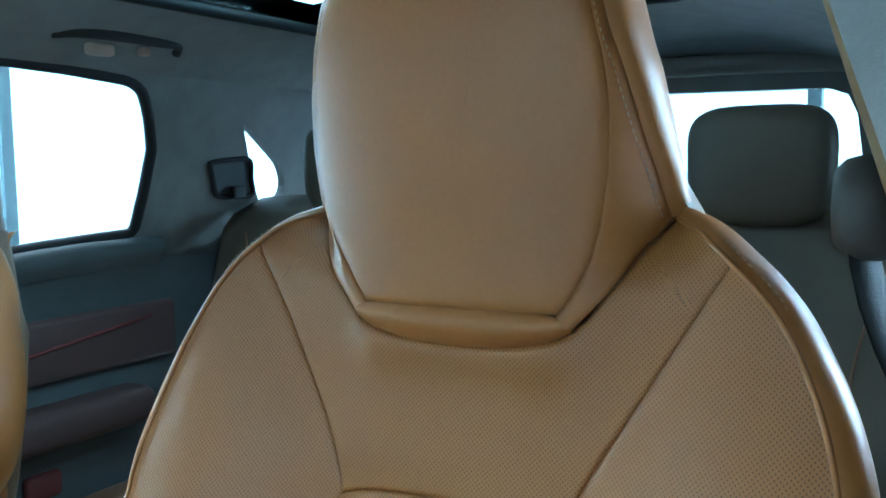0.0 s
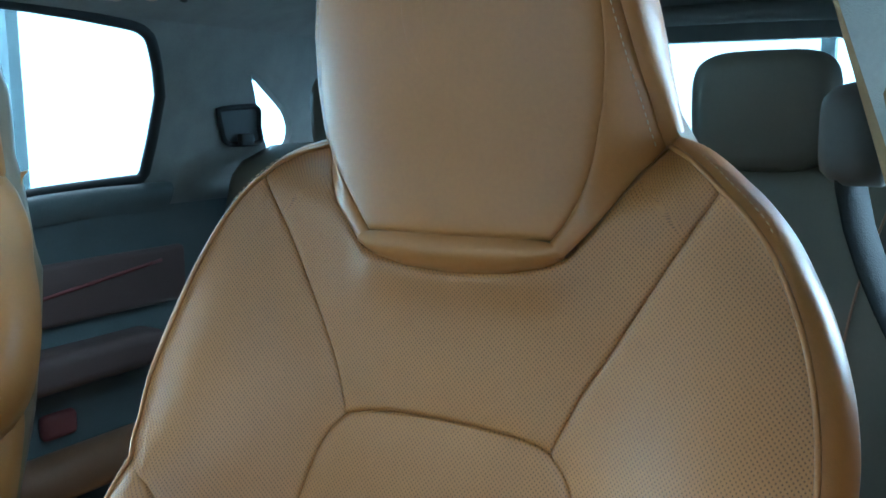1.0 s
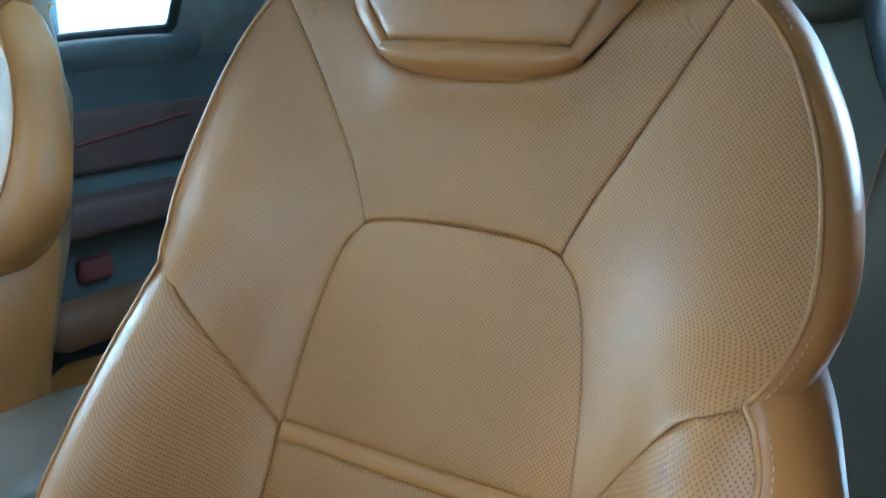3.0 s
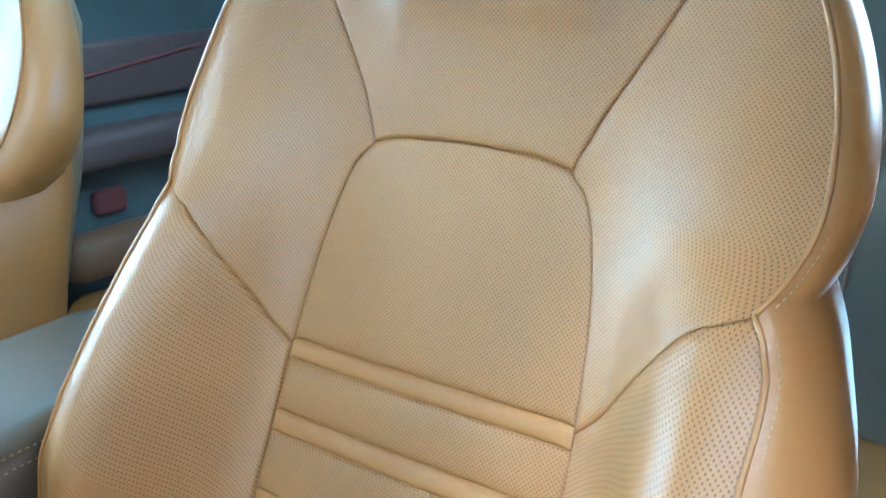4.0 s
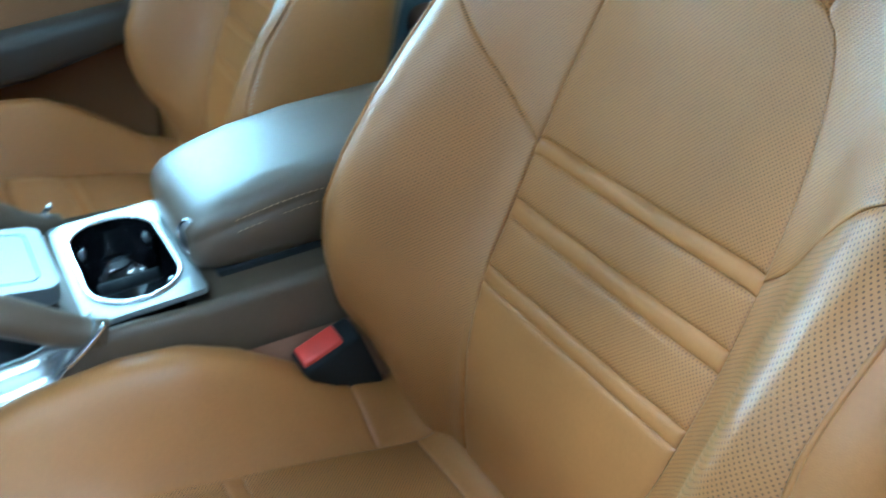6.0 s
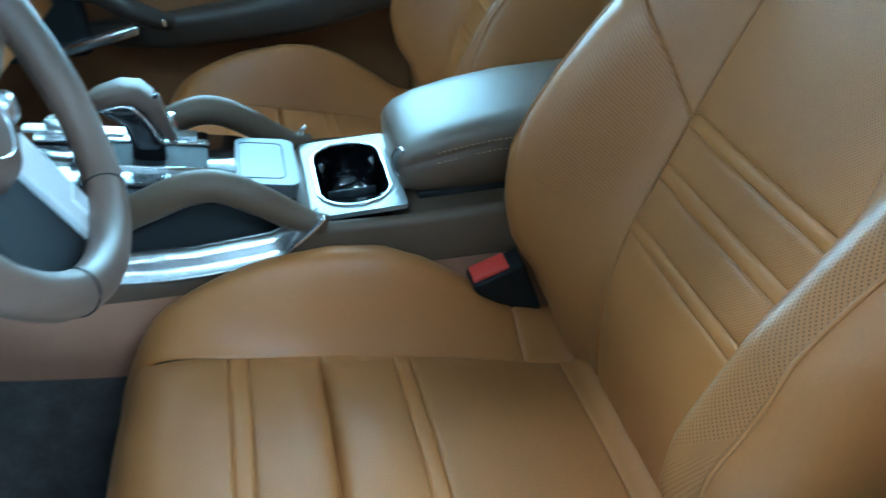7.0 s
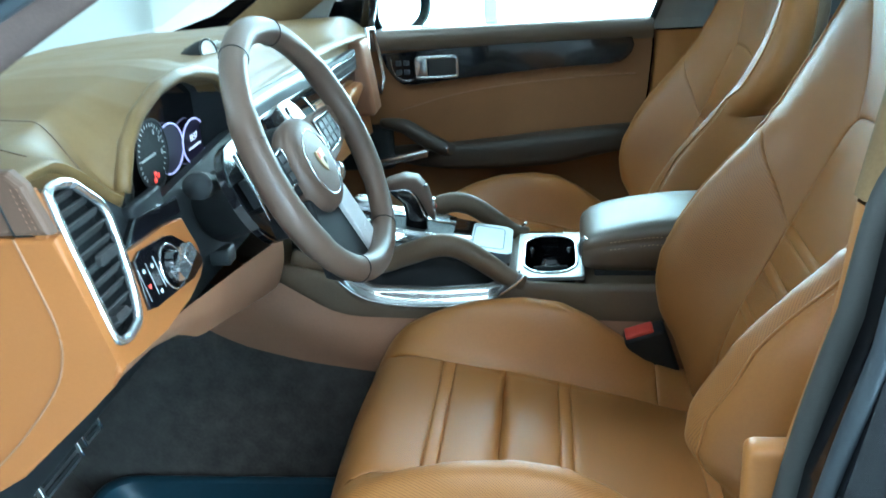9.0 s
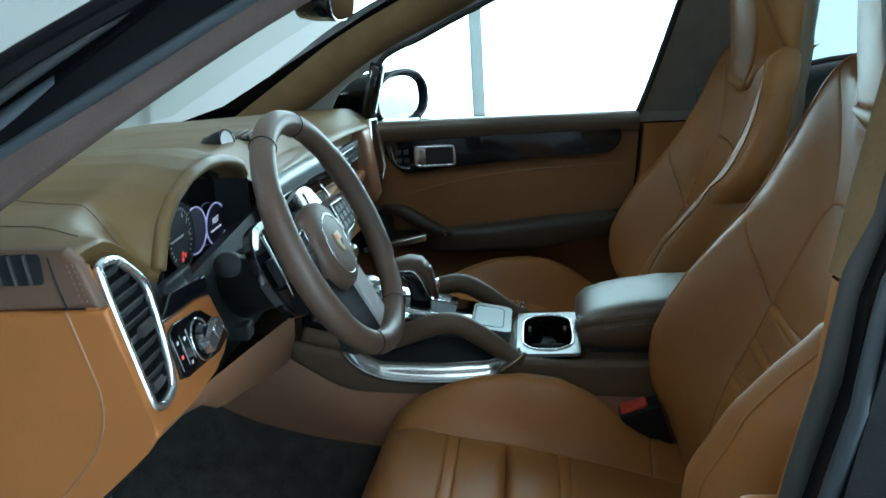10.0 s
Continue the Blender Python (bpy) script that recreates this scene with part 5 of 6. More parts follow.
for sign in (-1, 1):
    y0 = CM + sign * 0.1245
    edge_top = smooth_curve([(-1.25, 0.98), (-0.98, 0.965), (-0.90, 0.940), (-0.80, 0.905), (-0.735, 0.868), (-0.69, 0.838), (-0.62, 0.797), (-0.535, 0.787), (-0.44, 0.784), (-0.25, 0.779), (-0.08, 0.773), (0.15, 0.765)], 60)
    edge_low = smooth_curve([(-1.25, 0.86), (-0.98, 0.835), (-0.891, 0.782), (-0.847, 0.754), (-0.797, 0.729), (-0.746, 0.713), (-0.68, 0.696), (-0.56, 0.676), (-0.45, 0.660), (-0.25, 0.64), (-0.08, 0.62), (0.15, 0.60)], 60)
    rows = []
    for a, b in zip(edge_top, edge_low):
        rows.append([(a[0] + (b[0] - a[0]) * t, y0 + sign * (0.012 * math.sin(math.pi * min(t * 1.1, 1)) + 0.002), a[1] + (b[1] - a[1]) * t) for t in np.linspace(0, 1, 10)])
    sheet("side_panel", rows, MOCHA, con, "mocha leather side panel")
    rows = [[(b[0], y0 + sign * 0.002, b[1] + 0.015), (b[0], y0 + sign * 0.006, b[1] - 0.1), (b[0], y0 + sign * 0.03, 0.378)] for b in edge_low]
    sheet("carpet_side", rows, CARPET, con, "dark footwell carpet")
    # satin channel under the handle
    rows = []
    for x, z0 in smooth_curve([(-0.622, 0.866), (-0.60, 0.840), (-0.57, 0.822), (-0.53, 0.812), (-0.46, 0.807), (-CM, 0.811), (-0.35, 0.824), (-0.33, 0.838), (-0.312, 0.856)], 50):
        z1 = max(z0 + 0.003, float(np.interp(x, [-0.62, -0.56, -0.46, -0.37, -0.31], [0.868, 0.838, 0.832, 0.836, 0.859])))
        rows.append([(x, CM + sign * d, z0 + (z1 - z0) * h) for d, h in ((0.1235, -0.10), (0.1275, -0.06), (0.1285, 0.0), (0.1265, 0.06), (0.121, 0.10), (0.115, 0.5), (0.106, 0.95), (0.100, 1.0))])
    sheet("satin_channel", rows, SILVER, con, "satin aluminium channel")
    sheet("channel_back", [[(r[7][0], r[7][1], r[7][2]), (r[7][0], CM + sign * 0.092, r[7][2] - 0.004), (r[7][0], CM + sign * 0.088, min(max(r[7][2] + 0.02, top_z(r[7][0]) - 0.01), float(np.interp(r[7][0], [-0.40, -0.345], [0.95, 0.838]))))] for r in rows if r[7][0] < -0.345], PLASTIC, con)
    # grab handle
    y1 = CM + sign * 0.105
    tube("grab_handle", [(-0.305, y1 - sign * -0.006, 0.838), (-0.335, y1, 0.850), (-0.38, y1, 0.884), (-0.415, y1, 0.905), (-0.45, y1, 0.908), (-0.50, y1 - sign * 0.004, 0.892), (-0.56, y1 - sign * 0.01, 0.872), (-0.64, y1 - sign * 0.014, 0.872), (-0.70, y1 - sign * 0.016, 0.885)],
         [0.014, 0.017, 0.0185, 0.019, 0.019, 0.018, 0.017, 0.016, 0.016], TAUPE, con, "padded truffle leather grab handle", sides=16, count=60)
    tube("trim_tip", [(-0.345, CM + sign * 0.1275, 0.829), (-0.325, CM + sign * 0.127, 0.842), (-0.306, CM + sign * 0.125, 0.858)], 0.003, CHROME, con, sides=8, count=12)
# raised centre strip
rings = []
for x in np.linspace(-0.70, -0.335, 18):
    z = top_z(x) - 0.020 * float(eased((x + 0.395) / 0.05))
    rings.append([(x, CM - 0.088, z - 0.055), (x, CM - 0.084, z - 0.006), (x, CM - 0.079, z), (x, CM + 0.079, z), (x, CM + 0.084, z - 0.006), (x, CM + 0.088, z - 0.055)])
loft("centre_strip", rings, GLOSS, con, "gloss black centre strip")
CE, CB = Vector((1, 0, -0.2)).normalized(), Vector((0, 1, 0))


def on_top(x, y, up=0.0):
    return Vector((x, y, top_z(x) + up))


plate("control_pad", round_rect(-0.035, -0.066, 0.037, 0.060, 0.012), on_top(-0.368, CM, -0.012), CE, CB, 0.018, PADGREY, con, "satin grey storage lid", r=0.0015)
tube("pad_groove", [on_top(-0.368, CM, 0.0062) + CE * a + CB * b for a, b in round_rect(-0.028, -0.050, 0.026, 0.046, 0.010, 4)], 0.0009, PLASTIC, con, sides=6, closed=True)
for k, y in enumerate((-0.066, -0.045, 0.045, 0.066)):
    plate("console_trim", round_rect(-0.10, -0.010, 0.10, 0.010, 0.004), on_top(-0.53, CM + y, 0.001), CE, CB, 0.003, SILVER if k in (1, 2) else GLOSS, con, r=0.001)
for i in range(5):
    for sign in (-1, 1):
        plate("rocker", round_rect(-0.016, -0.010, 0.016, 0.010, 0.003), on_top(-0.46 - i * 0.042, CM + sign * 0.064, 0.003), CE, CB, 0.004, SILVER, con, r=0.0015)
plate("shift_gate", round_rect(-0.075, -0.030, 0.075, 0.030, 0.010), on_top(-0.505, CM, 0.003), CE, CB, 0.003, PLASTIC, con, r=0.001)
for sign in (-1, 1):
    tube("gate_rail", [on_top(-0.58, CM + sign * 0.034, 0.006), on_top(-0.43, CM + sign * 0.034, 0.006)], 0.003, SILVER, con, sides=8)
dialc = on_top(-0.60, 0.44, 0.004)
loft("rotary_knob", [[dialc + CE * r * math.cos(t) + CB * r * math.sin(t) + Vector((0, 0, c)) for t in np.linspace(0, 2 * math.pi, 30, endpoint=False)] for c, r in ((0, 0.020), (0.010, 0.019), (0.013, 0.016))], SILVER, con)
# gear lever
lever = thing("gear_lever", on_top(-0.50, CM, 0.004), "black gear lever with leather cap and chrome edges", "gear lever")
rings = []
for (x, z), a, b in (((-0.497, 0.892), 0.021, 0.016), ((-0.494, 0.925), 0.019, 0.014), ((-0.496, 0.950), 0.021, 0.015), ((-0.503, 0.966), 0.032, 0.018), ((-0.508, 0.982), 0.036, 0.018)):
    rings.append([(x + a * math.copysign(abs(math.cos(t)) ** 0.6, math.cos(t)), CM + b * math.copysign(abs(math.sin(t)) ** 0.6, math.sin(t)), z) for t in np.linspace(0, 2 * math.pi, 24, endpoint=False)])
loft("stem", rings, GLOSS, lever)
rings = []
for x, z, wide, tall, lean in ((-0.556, 0.974, 0.007, 0.004, -20), (-0.552, 0.978, 0.014, 0.008, -15), (-0.536, 0.984, 0.020, 0.011, -8), (-0.510, 0.988, 0.023, 0.013, 0), (-0.494, 0.985, 0.022, 0.013, 30), (-0.482, 0.971, 0.020, 0.012, 60), (-0.473, 0.948, 0.016, 0.009, 74), (-0.467, 0.926, 0.011, 0.006, 78), (-0.465, 0.916, 0.005, 0.003, 78)):
    ux, uz = math.sin(radians(lean)), math.cos(radians(lean))
    rings.append([(x + tall * math.copysign(abs(math.sin(t)) ** 0.7, math.sin(t)) * ux, CM + wide * math.copysign(abs(math.cos(t)) ** 0.6, math.cos(t)), z + tall * math.copysign(abs(math.sin(t)) ** 0.7, math.sin(t)) * uz) for t in np.linspace(0, 2 * math.pi, 24, endpoint=False)])
loft("cap", rings, WHEELSKIN, lever, "brown leather cap")
for side in (-1, 1):
    tube("cap_edge", [(-0.550, CM + side * 0.0135, 0.971), (-0.530, CM + side * 0.0215, 0.977), (-0.508, CM + side * 0.0235, 0.979), (-0.498, CM + side * 0.0228, 0.974), (-0.488, CM + side * 0.0205, 0.958), (-0.480, CM + side * 0.0160, 0.934), (-0.474, CM + side * 0.0100, 0.918)], 0.0017, CHROME, lever, "chrome edge strip", sides=8, count=24)
rounded("release_key", (-0.466, CM - 0.007, 0.933), (-0.459, CM + 0.007, 0.955), CHROME, lever, "chrome release key", r=0.002)
rounded("key_mark", (-0.4595, CM - 0.003, 0.938), (-0.4585, CM + 0.003, 0.944), RED, lever, r=0)
# cup holder, level between the strip and the lid


def on_cup(a, b, up=0.0):
    return Vector((-0.263 + a, CM + b, 0.847 + up))


CUP = round_rect(-0.045, -0.088, 0.045, 0.078, 0.042, 10)
holed("cup_plate", round_rect(-0.056, -0.1035, 0.057, 0.095, 0.007), [CUP], lambda a, b, d: tuple(on_cup(a, b, d - 0.006)), 0.006, PALEMETAL, con, "satin grey cup holder plate")
tube("cup_rim", [on_cup(a, b, 0.0005) for a, b in CUP], 0.0024, CHROME, con, "chrome rim", sides=10, closed=True)
loft("cup_well", [[on_cup(a * k, b * k, c) for a, b in CUP] for c, k in ((-0.001, 0.985), (-0.03, 0.95), (-0.066, 0.90), (-0.067, 0.02))], GLOSS, con, "black double cup well", caps=False)
for sa in (-1, 1):
    for dy in (-0.056, 0.046):
        loft("cup_spring", [[on_cup(sa * 0.034 + r * math.cos(t) * 0.6, dy + r * math.sin(t), c) for t in np.linspace(0, 2 * math.pi, 16, endpoint=False)] for c, r in ((-0.050, 0.013), (-0.016, 0.013), (-0.010, 0.010), (-0.008, 0.004))], GLOSS, con)
tube("cup_bridge", [on_cup(-0.030, -0.006, -0.030), on_cup(0.030, -0.006, -0.030)], 0.007, PLASTIC, con, sides=10)
# armrest lid
lid = thing("armrest_lid", (-0.02, CM, 0.84), "padded armrest lid in truffle leather with a push button", "armrest")
rings = []
for x, half, top, low in ((-0.210, 0.058, 0.880, 0.860), (-0.209, 0.070, 0.889, 0.851), (-0.204, 0.077, 0.897, 0.846), (-0.190, 0.083, 0.907, 0.843), (-0.165, 0.086, 0.915, 0.841), (-0.12, 0.0875, 0.924, 0.839), (-0.05, 0.0875, 0.931, 0.838), (0.08, 0.087, 0.932, 0.837), (0.15, 0.083, 0.920, 0.838), (0.17, 0.07, 0.895, 0.845)):
    h = top - low
    side = [(0.80, 0.0), (0.93, 0.08), (0.985, 0.25), (1.0, 0.48), (0.995, 0.66), (0.975, 0.69), (0.985, 0.72), (0.975, 0.84), (0.935, 0.93), (0.86, 0.98), (0.6, 1.005), (0.3, 1.015)]
    rings.append([(x, CM - half * a, low + h * b) for a, b in side] + [(x, CM + half * a, low + h * b) for a, b in side[::-1]])
loft("cushion", rings, LIDSKIN, lid)
for o in (0, 0.005):
    dashes("stitching", [(x, CM - 0.0878 + 0.0015 * (x < -0.12), 0.9065 - 2.6 * o - 0.010 * max(0, (-0.10 - x) / 0.08)) for x in np.linspace(-0.165, 0.10, 60)], (0, -1, 0.2), THREAD, lid, pitch=0.0065)
rounded("hinge_base", (-0.19, 0.29, 0.822), (0.15, 0.45, 0.846), PLASTIC, lid, r=0.004)
bn = Vector((-0.80, -0.58, 0.12)).normalized()
bs = bn.cross(Vector((0, 0, 1))).normalized()
bu = bs.cross(bn)
bc = Vector((-0.203, CM - 0.060, 0.879))
loft("push_button", [[bc + bn * c + bs * 0.75 * r * math.cos(t) + bu * r * math.sin(t) for t in np.linspace(0, 2 * math.pi, 28, endpoint=False)] for c, r in ((-0.008, 0.018), (0.003, 0.018), (0.006, 0.015), (0.006, 0.004))], STEEL, lid, "oval satin push button")
tube("button_ring", [bc + bn * 0.003 + bs * 0.0140 * math.cos(t) + bu * 0.0190 * math.sin(t) for t in np.linspace(0, 2 * math.pi, 32, endpoint=False)], 0.0020, CHROME, lid, sides=8, closed=True, up=tuple(bn))
# belt buckle
buckle = thing("belt_buckle", (-0.10, 0.225, 0.70), "black seat belt buckle with a red release button", "buckle")
bx = Matrix.Translation((-0.108, 0.226, 0.735)) @ Matrix.Rotation(radians(-18), 4, "Y") @ Matrix.Rotation(radians(8), 4, "X")
shell = rounded("housing", (-0.030, -0.018, -0.085), (0.038, 0.018, 0.036), PLASTIC, buckle, r=0.006)
shell.matrix_basis = bx
press = rounded("release_button", (-0.026, -0.013, 0.022), (0.020, 0.013, 0.0415), RED, buckle, "red release button", r=0.003)
press.matrix_basis = bx


# ---------------------------------------------------------------- car body
body = thing("car_body", (0.4, 0.39, 0.0), "black car body around the cabin, its driver's door opening free", "car")
MID = 0.39


def side_y(z, half=0.76):
    """Half width of the cabin at a height: upright below the waist, leaning in above."""
    return half - 0.35 * max(0.0, z - 1.12) - 0.10 * max(0.0, 0.6 - z)


slab("floor_pan", (-1.35, -0.36, 0.33), (1.2, 1.14, 0.372), CARPET, "", "", 0.0, body)
# bulkhead and toe board
rows = [[(x, y, z) for x, z in ((-0.80, 0.374), (-1.02, 0.378), (-1.12, 0.41), (-1.25, 0.60), (-1.30, 0.95))] for y in np.linspace(-0.36, 1.14, 12)]
sheet("toe_board", rows, CARPET, body, "dark grey-brown carpet")


def side_wall(name, sign, holes, mat, outer=None, thick=0.03, label="", half=0.76, parent=None):
    def place(x, z, depth):
        return (x, MID + sign * (side_y(z, half) + depth), z)
    outer = outer or [(-1.25, 0.40), (1.95, 0.40), (1.95, 1.60), (-0.20, 1.62), (-0.30, 1.57), (-1.25, 1.12)]
    return holed(name, outer, holes, place, thick, mat, parent or body, label)


def bowed(pts, count):
    return [tuple(p) for p in smooth_curve(list(pts) + [pts[0]], count)[:-1]]


# passenger's side of the shell: pillars and frames with three openings
front_hole = [(-0.700, 1.128), (-0.36, 1.129), (-0.012, 1.126), (0.020, 1.22), (0.062, 1.36), (0.085, 1.44), (0.080, 1.475), (0.04, 1.488), (-0.10, 1.494), (-0.22, 1.485), (-0.40, 1.414), (-0.55, 1.345), (-0.66, 1.287)]
rear_hole = [(0.24, 1.20), (0.45, 1.235), (0.604, 1.249), (0.72, 1.255), (0.812, 1.259), (0.823, 1.262), (0.828, 1.272), (0.832, 1.341), (0.831, 1.423), (0.812, 1.475), (0.792, 1.514), (0.778, 1.531), (0.760, 1.541), (0.735, 1.547), (0.612, 1.556), (0.488, 1.561), (0.30, 1.556), (0.22, 1.54), (0.20, 1.50)]
sail_hole = [(-0.812, 1.132), (-0.722, 1.132), (-0.674, 1.272), (-0.705, 1.262), (-0.75, 1.236), (-0.785, 1.205), (-0.804, 1.172)]
quarter_hole = bowed([(1.061, 1.477), (1.10, 1.459), (1.150, 1.430), (1.210, 1.392), (1.240, 1.355), (1.244, 1.325), (1.222, 1.306), (1.178, 1.301), (1.120, 1.38)], 40)
side_wall("pillar_trim", 1, [front_hole, rear_hole, quarter_hole, sail_hole], LINER, [(-1.10, 1.100), (1.95, 1.100), (1.95, 1.62), (-0.20, 1.62), (-0.32, 1.56), (-0.715, 1.315), (-1.10, 1.13)], 0.02, "dark cloth pillar trim")
rear_wide = [(x + (0.06 if x > 0.7 else 0.0), z) for x, z in rear_hole]
quarter_wide = [(1.15 + (x - 1.15) * 1.45 + 0.03, 1.385 + (z - 1.385) * 1.2) for x, z in quarter_hole]
side_wall("outer_panel", 1, [front_hole, rear_wide, quarter_wide, sail_hole], PAINT, [(-1.30, 0.45), (1.98, 0.45), (1.98, 1.66), (-0.20, 1.66), (-0.32, 1.60), (-1.10, 1.19), (-1.30, 1.13)], 0.03, "black body side", half=0.783)
# driver's side: the front door opening is free
door_gap = [(-1.02, 0.47), (-0.125, 0.45), (-0.082, 0.70), (-0.046, 0.984), (0.005, 1.193), (0.031, 1.25), (0.080, 1.386), (0.104, 1.50), (0.08, 1.568), (-0.06, 1.592), (-0.26, 1.585), (-0.45, 1.518), (-0.66, 1.411), (-0.772, 1.352), (-0.98, 1.23), (-1.06, 0.80)]
side_wall("body_side", -1, [door_gap, rear_hole, quarter_hole], PAINT, [(-1.30, 0.40), (1.98, 0.40), (1.98, 1.68), (-0.18, 1.68), (-0.34, 1.645), (-0.66, 1.475), (-1.10, 1.235), (-1.30, 1.14)], 0.09, "gloss black body side with door opening", half=0.815)
gap3 = [(x, MID - (side_y(z, 0.815) + 0.02), z) for x, z in smooth_curve(door_gap + door_gap[:1], 120)[:-1]]
seal_in = [(x, MID - (side_y(z, 0.815) - 0.004), z) for x, z in smooth_curve(door_gap + door_gap[:1], 140)[:-1]]
tube("door_seal", seal_in, 0.014, SEAL, body, "grey rubber door seal", sides=10, closed=True, up=(0, 1, 0))
tube("door_seal", [(x, y - 0.045, z) for x, y, z in gap3], 0.010, BLUESEAL, body, "blue-grey rubber outer seal", sides=8, closed=True, up=(0, 1, 0))
side_wall("pillar_trim", -1, [rear_hole, quarter_hole], LINER, [(0.06, 1.126), (1.95, 1.126), (1.95, 1.62), (0.10, 1.62), (0.055, 1.50)], 0.04, "dark cloth pillar trim", half=0.765)

# driver's B-pillar: cognac cover below, suede above, belt guide on it
rows = []
for z in np.linspace(0.46, 1.20, 26):
    x0 = float(np.interp(z, [0.46, 0.93, 0.984, 1.20], [-0.07, -0.062, -0.056, -0.008]))
    y = MID - side_y(z, 0.775)
    rows.append([(x0 + dx, y + dy, z) for dx, dy in ((0.012, -0.045), (0.003, -0.035), (0.0, -0.018), (0.010, 0.004), (0.05, 0.016), (0.12, 0.020), (0.20, 0.012), (0.26, -0.01))])
sheet("pillar_cover_lower", rows, LEATHER, body, "cognac leather pillar cover")
rows = []
for z in np.linspace(1.2045, 1.60, 20):
    x0 = float(np.interp(z, [1.20, 1.282, 1.386, 1.50, 1.60], [-0.012, 0.013, 0.048, 0.084, 0.105]))
    y = MID - side_y(z, 0.775)
    rows.append([(x0 + dx, y + dy, z) for dx, dy in ((0.016, -0.045), (0.003, -0.035), (0.0, -0.018), (0.010, 0.004), (0.05, 0.018), (0.12, 0.022), (0.18, 0.012), (0.22, -0.01))])
sheet("pillar_cover_upper", rows, LITSUEDE, body, "brown suede pillar cover")
rounded("pillar_step", (-0.088, -0.412, 0.86), (-0.02, -0.380, 0.980), LEATHER, body, "moulded cognac catch cover", r=0.010)

# passenger's B-pillar: cognac cover below the dark cloth
rows = []
for z in np.linspace(0.46, 1.099, 20):
    x0 = -0.004 - 0.105 * max(0.0, 1.06 - z)
    rows.append([(x0 + dx, MID + side_y(z) + dy, z) for dx, dy in ((0.0, 0.02), (0.002, -0.004), (0.008, -0.012), (0.05, -0.018), (0.11, -0.016), (0.15, -0.004))])
sheet("pillar_cover_lower", rows, LEATHER, body, "cognac leather pillar cover")
belt = thing("seat_belt", (0.17, -0.255, 1.39), "grey seat belt hanging from its pillar guide", "seat belt")
rounded("guide_anchor", (0.205, -0.300, 1.345), (0.245, -0.262, 1.385), PLASTIC, belt, r=0.012, seg=4)
loft("guide_cover", [[(0.226 + 0.040 * k * math.copysign(abs(math.cos(t)) ** 0.7, math.cos(t)), -0.258 + c, 1.360 + 0.033 * k * math.copysign(abs(math.sin(t)) ** 0.7, math.sin(t))) for t in np.linspace(0, 2 * math.pi, 28, endpoint=False)] for c, k in ((-0.020, 1.0), (0.0, 1.0), (0.010, 0.92), (0.016, 0.75), (0.018, 0.4))], GUIDEGREY, belt, "dark grey belt guide cover")
strap = []
for t in np.linspace(0, 1, 30):
    z = 1.352 - 0.76 * t
    strap.append([(0.200 + 0.08 * t + w, -0.250 - 0.012 * (w / 0.05) - 0.125 * float(eased(t * 2.2)) - (0.0018 if k else 0), z) for k, w in ((0, 0.0), (0, 0.025), (0, 0.05), (1, 0.05), (1, 0.025), (1, 0.0), (0, 0.0))])
sheet("webbing", strap, WEBBING, belt, "grey woven webbing")

# A-pillars with suede covers, windscreen and roof
for sign, name in ((-1, "driver"), (1, "passenger")):
    rows, outer = [], []
    if sign < 0:
        spine = smooth_curve([(-1.16, -0.435, 1.075), (-0.98, -0.425, 1.178), (-0.772, -0.405, 1.302), (-0.648, -0.372, 1.378), (-0.50, -0.320, 1.462), (-0.33, -0.262, 1.536), (-0.10, -0.235, 1.575), (0.05, -0.225, 1.585)], 50)
    else:
        spine = smooth_curve([(-1.16, 1.20, 0.985), (-0.98, 1.160, 1.10), (-0.83, 1.125, 1.195), (-0.664, 1.098, 1.296), (-0.40, 1.055, 1.42), (-0.24, 1.03, 1.50), (-0.05, 1.01, 1.545), (0.10, 1.005, 1.56)], 50)
    for x, y, z in spine:
        rows.append([(x - dx, y - sign * dy, z + dz) for dx, dy, dz in (((0.034, -0.020, 0.060), (0.022, -0.014, 0.040), (0.004, -0.006, 0.008), (0.0, 0.002, 0.0), (0.006, 0.014, 0.006), (0.022, 0.026, 0.026), (0.066, 0.022, 0.076)) if sign < 0 else ((0.0, -0.022, -0.004), (0.0, -0.006, -0.002), (0.006, 0.012, 0.006), (0.022, 0.026, 0.026), (0.044, 0.030, 0.052), (0.066, 0.022, 0.076)))])
        drop = 0.10 * max(0.0, min(x + 0.68, 0.2))
        outer.append([(x - dx, y - sign * dy, z + dz) for dx, dy, dz in (((0.034, -0.018, 0.058), (0.036, -0.040, 0.062 - drop), (0.042, -0.060, 0.070 - drop), (0.052, -0.062, 0.082 - drop), (0.066, -0.02, 0.087 - drop), (0.066, 0.022, 0.076)) if sign < 0 else ((0.0, -0.022, -0.004), (0.004, -0.05, 0.004), (0.016, -0.066, 0.030), (0.036, -0.070, 0.062), (0.062, -0.056, 0.098), (0.075, -0.02, 0.106), (0.066, 0.022, 0.076)))])
    # driver's side takes the shade-coloured suede, passenger's side the lit copy
    sheet("windscreen_pillar_trim", rows, SHADESUEDE if sign < 0 else LITSUEDE, body, "brown suede windscreen pillar")
    sheet("windscreen_pillar", outer, PAINT, body, "gloss black windscreen pillar")
    if sign < 0:
        for (dx, dy, dz), r, mat in (((0.030, -0.024, 0.050), 0.009, BLUESEAL), ((0.038, -0.044, 0.062), 0.006, RUBBER)):
            tube("pillar_seal", [(x - dx, y - sign * dy, z + dz) for x, y, z in spine], r, mat, body, "rubber pillar seal", sides=8)
rows = []
